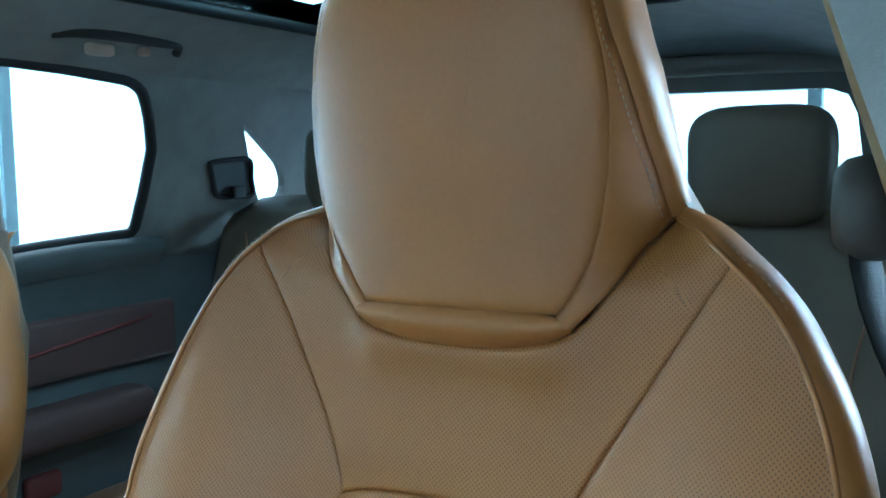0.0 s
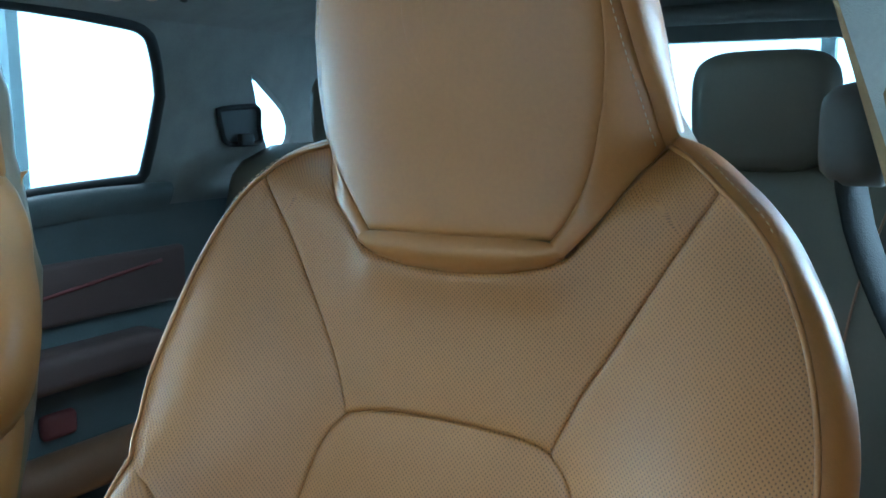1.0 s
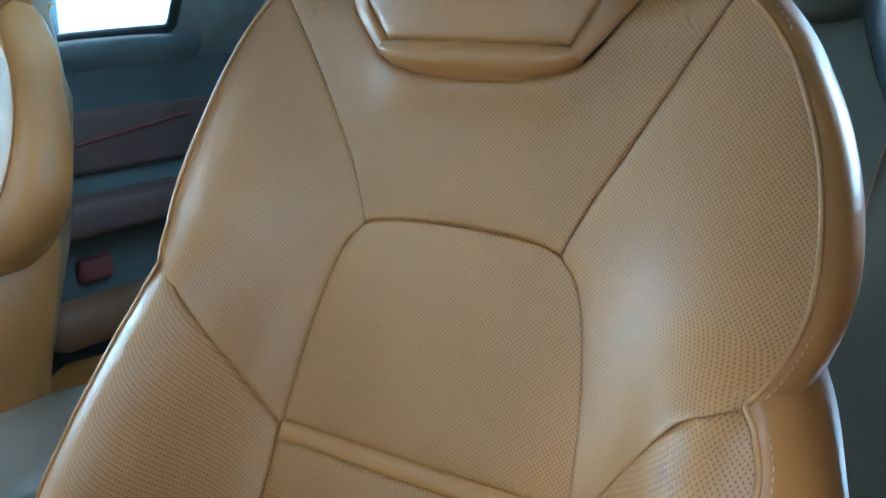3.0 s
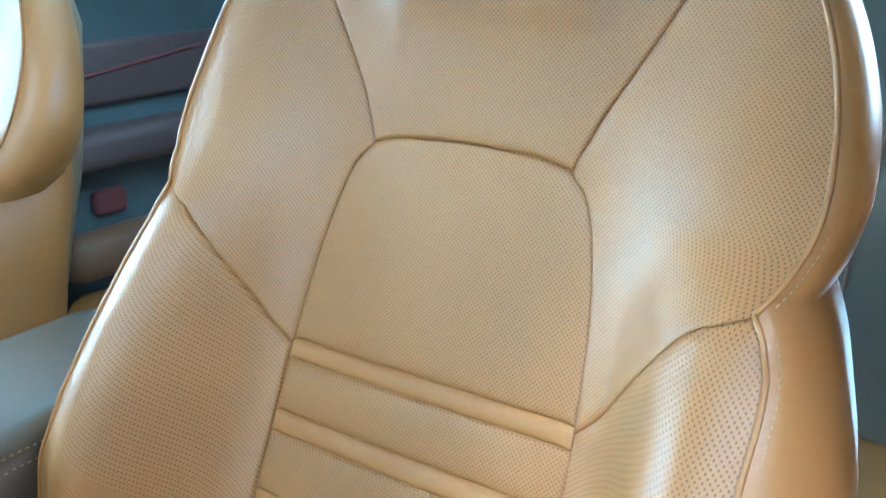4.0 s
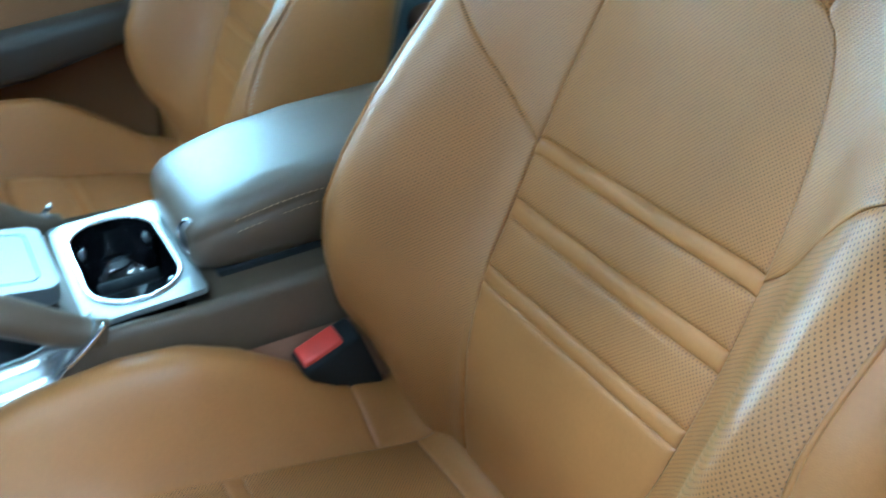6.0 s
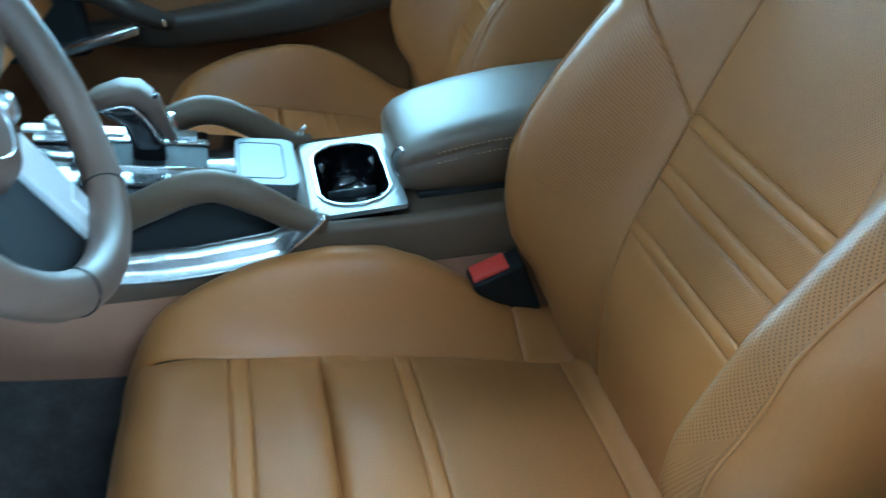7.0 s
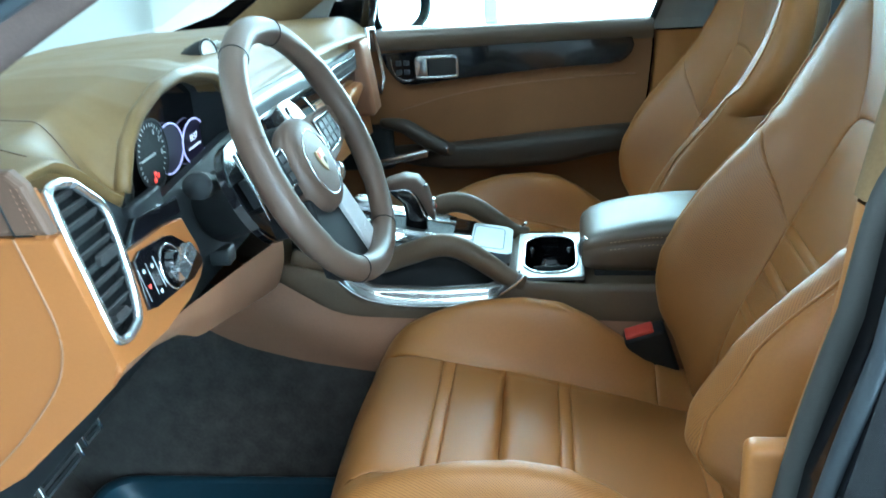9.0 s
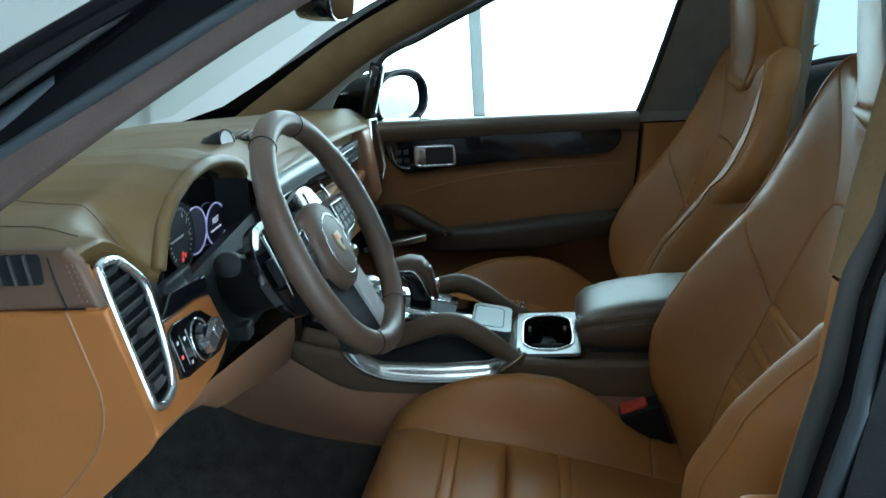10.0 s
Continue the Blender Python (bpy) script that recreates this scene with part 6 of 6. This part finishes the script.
for t in np.linspace(0, 1, 20):
    half = 0.80 - 0.17 * t
    rows.append([(-1.26 + 0.90 * t - 0.10 * (1 - q * q) * (1 - 0.4 * t), MID + q * half, 1.165 + 0.435 * t + 0.02 * math.sin(math.pi * t)) for q in np.linspace(-1, 1, 20)])
shield = sheet("windscreen", rows, SCREENGLASS, body, "clear windscreen")
rows = [[(x, MID + q * half, z + 0.012 * (1 - q * q)) for q in np.linspace(-1, 1, 16)] for x, z, half in ((-0.40, 1.585, 0.64), (-0.30, 1.60, 0.635), (-0.12, 1.625, 0.63), (-0.06, 1.634, 0.63))]
sheet("roof_header", rows, LINER, body)


def roof(x, y, depth):
    return (x, y, 1.648 - 0.05 * max(0.0, abs(x - 0.6) - 0.5) ** 2 - 0.085 * (abs(y - MID) / 0.6) ** 4 + depth)


nx, ny = 46, 33
xs, yr = np.linspace(-0.10, 1.95, nx), np.linspace(MID - 0.62, MID + 0.62, ny)
faces = [f for f in grid_faces(nx, ny) if not (0.0 < xs[f[0] // ny] and xs[f[2] // ny] < 0.99 and abs(yr[f[0] % ny] - MID) < 0.35 and abs(yr[f[1] % ny] - MID) < 0.35)]
part("headliner", [roof(x, y, 0.0) for x in xs for y in yr], faces, LINER, body, "dark cloth headliner")
part("roof_skin", [roof(x, y, 0.045) for x in xs for y in yr], faces, PAINT, body, "black roof")
tube("sunroof_frame", [roof(x, y, -0.006) for x, y in round_rect(0.0, MID - 0.34, 0.99, MID + 0.34, 0.06)], 0.010, PLASTIC, body, sides=8, closed=True)
holed("sunroof_glass", round_rect(-0.05, MID - 0.40, 1.04, MID + 0.40, 0.06), [], lambda x, y, d: roof(x, y, 0.03 + d), 0.005, TINTED, body, "tinted panoramic roof glass")
# tail: rear window in its frame
rear_out = [(-0.72, 0.45), (0.72, 0.45), (0.72, 1.20), (0.64, 1.68), (-0.64, 1.68), (-0.72, 1.20)]
rear_win = [(-0.50, 1.300), (0.50, 1.300), (0.485, 1.40), (0.475, 1.49), (0.455, 1.535), (0.41, 1.552), (0.0, 1.558), (-0.41, 1.552), (-0.455, 1.535), (-0.475, 1.49), (-0.485, 1.40)]
holed("tailgate_trim", rear_out, [rear_win], lambda a, z, d: (1.98 - 0.22 * max(0.0, z - 1.2) + d, MID + a, z), 0.05, LINER, body, "dark tailgate trim")
tail = holed("rear_window", rear_win, [], lambda a, z, d: (2.0 - 0.22 * max(0.0, z - 1.2) + d, MID + a, z), 0.004, PRIVACY, body, "privacy-tinted rear window")
tail.visible_shadow = False
tube("rear_header", [(1.74, MID - 0.56, 1.570), (1.74, MID - 0.45, 1.598), (1.74, MID, 1.606), (1.74, MID + 0.45, 1.598), (1.74, MID + 0.56, 1.570)], 0.030, PALETRIM, body, "pale grey tailgate header trim", sides=12, count=40, flatten=0.8)
rounded("luggage_cover", (1.28, MID - 0.58, 1.255), (1.95, MID + 0.58, 1.275), PLASTIC, body, r=0.004)
# grab handles and lamps over the doors
for sign, xs in ((1, 0.69), (-1, 0.69)):
    yy = MID + sign * (side_y(1.60) - 0.012)
    yy = MID + sign * 0.535
    tube("ceiling_grab_handle", [(xs - 0.16, yy, 1.600), (xs - 0.125, yy - sign * 0.020, 1.606), (xs - 0.06, yy - sign * 0.028, 1.608), (xs + 0.04, yy - sign * 0.026, 1.604), (xs + 0.085, yy - sign * 0.016, 1.604), (xs + 0.095, yy, 1.590)], [0.010, 0.014, 0.014, 0.012, 0.010, 0.008], GREYPLASTIC, body, "dark grey folding grab handle", sides=10, count=28)
    for x0, x1, z0, z1 in ((xs - 0.095, xs - 0.045, 1.572, 1.592), (xs + 0.012, xs + 0.032, 1.580, 1.596)):
        rounded("reading_lamp", (x0, yy - 0.010, z0), (x1, yy + 0.010, z1), LENS, body, "reading lamp lens with its warm glow painted on", r=0.006)
# C-pillar belt outlet
bezel = bowed([(0.985, 1.396), (1.05, 1.402), (1.104, 1.400), (1.122, 1.36), (1.136, 1.326), (1.08, 1.322), (1.030, 1.327), (1.005, 1.36)], 40)
tube("belt_outlet", [(x, MID + side_y(z) - 0.003, z) for x, z in bezel], 0.006, GREYPLASTIC, body, "grey belt outlet bezel", sides=8, closed=True, up=(0, 1, 0))
part("outlet_recess", [(x, MID + side_y(z) - 0.001, z) for x, z in bezel], [tuple(range(len(bezel)))], REARTRIM, body, flat=True)
rounded("belt_tongue", (1.06, MID + side_y(1.33) - 0.02, 1.318), (1.10, MID + side_y(1.33) - 0.004, 1.345), GREYPLASTIC, body, r=0.004)

# sill and scuff plate on the driver's side
rounded("door_sill", (-1.05, -0.46, 0.33), (-0.08, -0.335, 0.452), PLASTIC, body, "black sill cover", r=0.02)

# side glass of the passenger's side
for hole, name in ((front_hole, "side_glass"), (rear_wide, "side_glass"), (quarter_wide, "quarter_glass"), (sail_hole, "sail_glass")):
    g = holed(name, hole, [], lambda x, z, d: (x, MID + side_y(z, 0.795) + d, z), 0.004, PRIVACY if hole is rear_wide or hole is quarter_wide else GLASS, body, "privacy-tinted rear side glass" if hole is rear_wide or hole is quarter_wide else "clear side glass")
    g.visible_shadow = False
tube("window_seal", [(x, MID + side_y(z) + 0.006, z) for x, z in even(np.array(rear_hole + rear_hole[:1]), 120)[:-1]], 0.011, RUBBER, body, "black rubber window seal", sides=8, closed=True, up=(0, 1, 0))
tube("window_seal", [(x, MID + side_y(z) - 0.001, z) for x, z in smooth_curve(front_hole[2:] + front_hole[:1], 90)], 0.008, RUBBER, body, sides=8)
# mirror sail and post of the passenger's window
tube("window_post", [(-0.714, MID + side_y(1.13) - 0.004, 1.13), (-0.664, MID + side_y(1.285) - 0.004, 1.285)], 0.019, GLOSS, body, "gloss black window post", sides=10)

# ---------------------------------------------------------------- passenger's door
door = thing("passenger_door", (-0.35, 1.15, 0.45), "closed passenger door in cognac leather with gloss black trim", "car door")
YD = 1.142


def card(x, z, out=0.0):
    bulge = 0.012 * math.sin(math.pi * min(max((z - 0.45) / 0.66, 0), 1))
    return (x, YD - bulge - out, z)


rows = [[card(x - 0.105 * max(0.0, (1.06 - z)) * max(0.0, (x + 0.25) / 0.25) if x > -0.25 else x, z) for z in np.linspace(0.44, 1.085, 30)] for x in np.linspace(-0.98, -0.012, 40)]
sheet("door_card", rows, DOORSKIN, door, "cognac leather door card")
rows = [[(x, YD + dy, z) for dy, z in ((0.02, 1.130), (0.004, 1.131), (-0.012, 1.127), (-0.018, 1.114), (-0.016, 1.098), (-0.008, 1.082))] for x in np.linspace(-0.98, -0.010, 30)]
sheet("waist_rail", rows, LIDSKIN, door, "truffle leather waist rail")
trim = smooth_curve([(-0.676, 1.077), (-0.50, 1.083), (-0.30, 1.087), (-0.10, 1.088), (-0.058, 1.086), (-0.060, 1.055), (-0.075, 1.038), (-0.098, 1.029), (-0.25, 1.023), (-0.45, 1.010), (-0.60, 0.996), (-0.635, 1.004), (-0.660, 1.034), (-0.676, 1.077)], 70)[:-1]
plate("trim_inlay", [(x, z) for x, z in trim], (0, YD - 0.012, 0), (1, 0, 0), (0, 0, 1), 0.010, GLOSS, door, "gloss black trim inlay", r=0.004, seg=3)
tube("door_opener", [(x, YD - 0.025, z) for x, z in round_rect(-0.588, 1.014, -0.486, 1.064, 0.010, 4)], 0.0042, SILVER, door, "satin metal door opener surround", sides=8, closed=True, up=(0, 1, 0))
rounded("opener_lever", (-0.588, YD - 0.029, 1.016), (-0.560, YD - 0.021, 1.062), SILVER, door, r=0.004)
rounded("opener_cup", (-0.558, YD - 0.0245, 1.020), (-0.490, YD - 0.0215, 1.058), GREYPLASTIC, door, r=0.001)
for k in range(4):
    rounded("memory_key", (-0.640 + (k % 2) * 0.020, YD - 0.026, 1.046 - 0.022 * (k // 2)), (-0.626 + (k % 2) * 0.020, YD - 0.021, 1.058 - 0.022 * (k // 2)), BUTTON, door, r=0.002)
tube("key_outline", [(x, YD - 0.0235, z) for x, z in ((-0.652, 1.066), (-0.645, 1.03), (-0.625, 1.010), (-0.600, 1.010))], 0.0012, SILVER, door, sides=6, count=16)
tube("lock_pin", [(-0.045, YD + 0.0, 1.128), (-0.045, YD, 1.134)], 0.007, GREYPLASTIC, door, sides=12)
tube("card_crease", [card(x, z, 0.0005) for x, z in smooth_curve([(-0.64, 0.93), (-0.50, 0.965), (-0.35, 0.985), (-0.18, 0.995), (-0.05, 0.998)], 40)], 0.0014, MOCHA, door, sides=6)
# armrest and pull
rings = []
for x, top, low, out in ((-0.66, 0.840, 0.800, 0.02), (-0.60, 0.845, 0.790, 0.04), (-0.52, 0.848, 0.785, 0.065), (-0.40, 0.858, 0.785, 0.075), (-0.25, 0.872, 0.790, 0.075), (-0.12, 0.880, 0.815, 0.07), (-0.05, 0.882, 0.825, 0.06)):
    ring = []
    for t in np.linspace(0, 2 * math.pi, 24, endpoint=False):
        c, s = math.cos(t), math.sin(t)
        ring.append((x, YD - 0.012 - out / 2 + out / 2 * math.copysign(abs(c) ** 0.6, c) * 1.0, (top + low) / 2 + (top - low) / 2 * math.copysign(abs(s) ** 0.6, s)))
    rings.append(ring)
loft("armrest", rings, DARKTAUPE, door, "dark truffle leather armrest")
tube("pull_handle", [(-0.685, YD - 0.035, 0.905), (-0.655, YD - 0.050, 0.905), (-0.62, YD - 0.06, 0.898), (-0.57, YD - 0.068, 0.866), (-0.525, YD - 0.066, 0.842), (-0.50, YD - 0.06, 0.832)], [0.012, 0.017, 0.020, 0.021, 0.020, 0.016], DARKTAUPE, door, "dark truffle leather pull handle", sides=14, count=30)
rounded("pull_clip", (-0.522, YD - 0.092, 0.838), (-0.514, YD - 0.084, 0.852), CHROME, door, r=0.002)
rounded("satin_pull", (-0.735, YD - 0.092, 0.798), (-0.565, YD - 0.062, 0.817), SILVER, door, "polished metal pull bar", r=0.005, shape=lambda c: (c[0], c[1], c[2] + 0.19 * (c[0] + 0.72)))
rounded("pull_recess", (-0.86, YD - 0.045, 0.78), (-0.66, YD - 0.005, 0.90), PLASTIC, door, r=0.02)
rounded("door_pocket", (-0.92, YD - 0.075, 0.46), (-0.16, YD - 0.004, 0.60), LEATHER, door, "moulded cognac door pocket", r=0.02)

# wing mirror outside the passenger's window
wing = thing("wing_mirror", (-0.72, 1.26, 1.10), "gloss black wing mirror outside the passenger window", "mirror")
mn = Vector((0.84, -0.54, 0.03)).normalized()
ms = Vector((0.54, 0.84, 0.0)).normalized()
mc = Vector((-0.655, 1.318, 1.168))


def on_mirror(k, out, t):
    return mc + mn * out + ms * (0.45 * min(out, 0.0)) + ms * 0.098 * k * math.copysign(abs(math.cos(t)) ** 0.85, math.cos(t)) + Vector((0, 0, 1)) * 0.070 * k * math.copysign(abs(math.sin(t)) ** 0.85, math.sin(t))


turns = np.linspace(0, 2 * math.pi, 40, endpoint=False)
loft("housing", [[on_mirror(k, c, t) for t in turns] for c, k in ((-0.20, 0.30), (-0.19, 0.60), (-0.155, 0.86), (-0.10, 1.02), (-0.05, 1.11), (0.0, 1.16), (0.016, 1.17), (0.024, 1.10), (0.020, 1.0), (0.006, 0.86))], PAINT, wing, caps=False)
part("glass", [on_mirror(0.87, 0.006, t) for t in turns], [tuple(range(40))], MIRROR, wing, "mirror glass", flat=True)
tube("foot", [(-0.76, 1.165, 1.128), (-0.77, 1.22, 1.118), (-0.72, 1.32, 1.13)], [0.03, 0.022, 0.03], PAINT, wing, sides=12, count=12)
inside = thing("rear_view_mirror", (-0.62, 0.39, 1.50), "black-backed rear view mirror under the roof header", "mirror")


def on_inside(c, t, k):
    """c out of the glass, t round its outline; the mirror faces straight back."""
    across, up = 0.135 * k * math.copysign(abs(math.cos(t)) ** 0.6, math.cos(t)), 0.040 * k * math.copysign(abs(math.sin(t)) ** 0.7, math.sin(t))
    return (-0.592 + c * 0.99 - across * 0.04, 0.372 + across * 0.99 + c * 0.04, 1.464 + up - 0.04 * c)


ring_turns = np.linspace(0, 2 * math.pi, 40, endpoint=False)
loft("housing", [[on_inside(c, t, k) for t in ring_turns] for c, k in ((-0.066, 0.70), (-0.060, 0.90), (-0.036, 0.98), (-0.008, 1.0), (0.0, 0.98), (-0.001, 0.92))], GLOSS, inside)
part("glass", [on_inside(0.0005, t, 0.90) for t in ring_turns], [tuple(range(40))], MIRROR, inside, "mirror glass", flat=True)
tube("arm", [(-0.65, 0.40, 1.478), (-0.69, 0.39, 1.50), (-0.70, 0.39, 1.515)], 0.012, PLASTIC, inside, sides=10, count=10)

# ---------------------------------------------------------------- rear of the cabin
rear_door = thing("rear_door", (0.55, 1.15, 0.45), "closed rear passenger door, dark in the shade", "car door")
rows = [[(x, MID + side_y(z) - 0.02 - 0.01 * math.sin(math.pi * (z - 0.45) / 0.78), z) for z in np.linspace(0.45, 1.205 - float(np.interp(x, [0.12, 0.24, 0.45, 0.60, 0.72], [0.07, 0.05, 0.018, 0.005, 0.0])), 20)] for x in np.linspace(0.12, 1.14, 28)]
sheet("door_card", rows, REARTRIM, rear_door, "near-black door card, its colour lifted for haze")
rows = [[(x, MID + side_y(z) + dy, z) for dy, z in ((0.0, 1.252), (-0.020, 1.250), (-0.032, 1.238), (-0.030, 1.215), (-0.022, 1.195))] for x in np.linspace(0.12, 0.88, 30)]
rows = [[(x, y, z - float(np.interp(x, [0.12, 0.24, 0.45, 0.60, 0.72], [0.07, 0.05, 0.018, 0.005, 0.0]))) for x, y, z in row] for row in rows]
sheet("waist_rail", rows, REARTRIM, rear_door)
rounded("upper_band", (0.25, MID + 0.715, 1.000), (0.93, MID + 0.740, 1.118), RUSSET, rear_door, "dark russet upper band", r=0.012)
tube("band_crease", [(x, MID + 0.7145, 1.036 + 0.052 * (x - 0.4) / 0.43) for x in np.linspace(0.40, 0.86, 12)], 0.004, DIMRED, rear_door, "dull red crease", sides=6)
rounded("armrest", (0.25, MID + 0.655, 0.895), (0.82, MID + 0.742, 0.965), RUSSET, rear_door, "russet leather armrest", r=0.022, seg=4)
rounded("pull_pad", (0.46, MID + 0.645, 0.690), (0.84, MID + 0.738, 0.775), MOCHA, rear_door, "tan leather pull pad", r=0.035, seg=4)
rounded("door_reflector", (0.565, MID + 0.712, 0.792), (0.640, MID + 0.736, 0.842), DIMRED, rear_door, "small red reflector", r=0.012)
rounded("door_pocket", (0.2, MID + 0.68, 0.48), (0.85, MID + 0.745, 0.62), REARTRIM, rear_door, r=0.02)
bench = thing("rear_bench", (0.85, 0.39, 0.372), "three-place rear bench, dark leather backrests over cognac cushions", "car seat")
for y0, y1, name in ((-0.30, 0.235, "outer_backrest"), (0.245, 0.535, "middle_backrest"), (0.545, 1.08, "outer_backrest")):
    rows = []
    for z in np.linspace(0.62, 1.325, 26):
        row = []
        for q in np.linspace(-1, 1, 18):
            y = (y0 + y1) / 2 + q * (y1 - y0) / 2
            bol = (0.035 if name[0] == "o" else 0.0) * abs(q) ** 3
            x = 0.86 + 0.30 * (z - 0.62) - bol + 0.03 * (abs(q) > 0.97) + 0.10 * max(0.0, (z - 1.27) / 0.055) ** 2
            row.append((x, y, z - 0.012 * abs(q) ** 4 * (z > 1.25)))
        rows.append(row)
    sheet(name, rows, REARSKIN, bench)
    for off in (0.12, -0.12):
        if name[0] == "o":
            tube("seam", [(0.857 + 0.30 * (z - 0.62) - 0.035 * (abs(off + w) / 0.2675) ** 3, (y0 + y1) / 2 + off + w, z) for z, w in smooth_curve([(0.70, 0.0), (0.90, 0.01 * np.sign(off)), (1.10, 0.03 * np.sign(off)), (1.25, 0.07 * np.sign(off))], 30)], 0.0022, MOCHA, bench, sides=6)
    rows = []
    for x in np.linspace(0.42, 0.92, 20):
        row = []
        for q in np.linspace(-1, 1, 16):
            y = (y0 + y1) / 2 + q * (y1 - y0) / 2
            z = 0.64 - 0.08 * (x - 0.42) - 0.10 * max(0.0, (0.50 - x) / 0.08) ** 2 + 0.03 * abs(q) ** 4 * (name[0] == "o")
            row.append((x, y, z))
        rows.append(row)
    sheet("seat_cushion", rows, LEATHER, bench, "cognac leather seat cushion")
rounded("bench_base", (0.43, -0.29, 0.374), (0.95, 1.07, 0.55), PLASTIC, bench, r=0.02)
rounded("bench_back", (1.10, -0.31, 0.40), (1.26, 1.09, 1.25), PLASTIC, bench, r=0.02)
for cy, w in ((-0.029, 0.113), (0.39, 0.09), (0.765, 0.105)):
    rest = None
    rings = []
    for dx, k in ((-0.055, 0.72), (-0.047, 0.88), (-0.032, 0.97), (-0.01, 1.0), (0.02, 0.96), (0.04, 0.82)):
        rings.append([(1.10 + dx, cy + w * k * math.copysign(abs(math.cos(t)) ** 0.5, math.cos(t)) * (1 + 0.06 * math.sin(t)), 1.378 + 0.096 * k * math.copysign(abs(math.sin(t)) ** 0.55, math.sin(t))) for t in np.linspace(0, 2 * math.pi, 44, endpoint=False)])
    loft("headrest", rings, REARSKIN, bench, "rounded leather headrest")
    for o in (-0.04, 0.04):
        tube("headrest_post", [(1.10, cy + o, 1.25), (1.10, cy + o, 1.33)], 0.006, CHROME, bench, sides=8)

# ---------------------------------------------------------------- footwell
mat_ob = thing("floor_mat", (-0.80, 0.0, 0.374), "blue-black moulded rubber floor mat with raised rim", "mat")



rows = []
for k, shrink in enumerate((0.0, 0.008, 0.020, 0.034, 0.044, 0.060, 0.16)):
    z = (0.482, 0.487, 0.483, 0.440, 0.405, 0.388, 0.386)[k]
    loop = even(np.array(round_rect(-1.09 + shrink, -0.315 + shrink, -0.50 - shrink, 0.212 - shrink, 0.05) + round_rect(-1.09 + shrink, -0.315 + shrink, -0.50 - shrink, 0.212 - shrink, 0.05)[:1]), 121)[:-1]
    rows.append([(x, y, z) for x, y in loop])
rows.append([(-0.80 + (x + 0.80) * 0.05, -0.05 + (y + 0.05) * 0.05, 0.386) for x, y, _ in rows[-1]])
loft("tray", rows[::-1], MATRUBBER, mat_ob)
for k in range(8):
    rounded("mat_rib", (-0.98 + k * 0.055, -0.22, 0.384), (-0.965 + k * 0.055, 0.12, 0.392), MATRUBBER, mat_ob, r=0.002, seg=1)


def pedal(name, y0, y1, z0, z1, x, label):
    p = thing(name, (x - 0.04, (y0 + y1) / 2, z0 - 0.03), label, "pedal")
    lean = lambda c: (c[0] - 0.25 * (c[2] - z0), c[1], c[2])
    rounded("pad", (x - 0.012, y0, z0), (x, y1, z1), STEEL, p, "brushed steel pedal pad", r=0.004, shape=lean)
    for y in (y0, y1):
        tube("bright_edge", [lean((x + 0.002, y, z)) for z in np.linspace(z0 + 0.004, z1 - 0.004, 4)], 0.0028, CHROME, p, "polished pad edge", sides=8, count=8)
    n = max(3, int((z1 - z0) / 0.015))
    for k in range(n):
        z = z0 + 0.008 + k * (z1 - z0 - 0.012) / n
        rounded("rubber_stud", (x - 0.002, y0 + 0.008, z), (x + 0.003, y1 - 0.008, z + 0.0075), RUBBER, p, r=0.001, seg=1, shape=lean)
    tube("arm", [(x - 0.02 - 0.3 * (z1 - z0), (y0 + y1) / 2, (z0 + z1) / 2), (x - 0.10, (y0 + y1) / 2, z1 + 0.10), (x - 0.18, (y0 + y1) / 2, z1 + 0.2)], 0.010, PLASTIC, p, sides=8, count=12)
    return p


pedal("brake_pedal", -0.058, 0.062, 0.628, 0.700, -1.03, "brushed steel brake pedal with rubber studs")
pedal("accelerator_pedal", 0.076, 0.132, 0.636, 0.76, -1.03, "brushed steel accelerator pedal with rubber studs")

# ---------------------------------------------------------------- glazing bars of the showroom
for x in (-1.75, -0.72, 1.4, 2.35, 3.88, 6.2):
    slab("window_post", (x - 0.05, 6.0, 0), (x + 0.05, 6.12, 4.2), POST, "grey aluminium glazing post", "window post")
for y in (-5.5, -2.6, -0.9, 0.72, 2.6, 4.6):
    slab("window_post", (7.0, y - 0.05, 0), (7.12, y + 0.05, 4.2), POST, "grey aluminium glazing post", "window post")
slab("wall_pier", (-3.4, 5.9, 0), (-1.78, 6.1, 4.2), WALLPAINT, "white wall pier between glazing", "wall")
slab("window_sill", (-7.2, 5.95, 0), (7.2, 6.15, 0.25), WALLPAINT, "white plinth below the glazing", "sill")
slab("window_sill", (6.95, -7.2, 0), (7.15, 6.2, 0.25), WALLPAINT, "white plinth below the glazing", "sill")
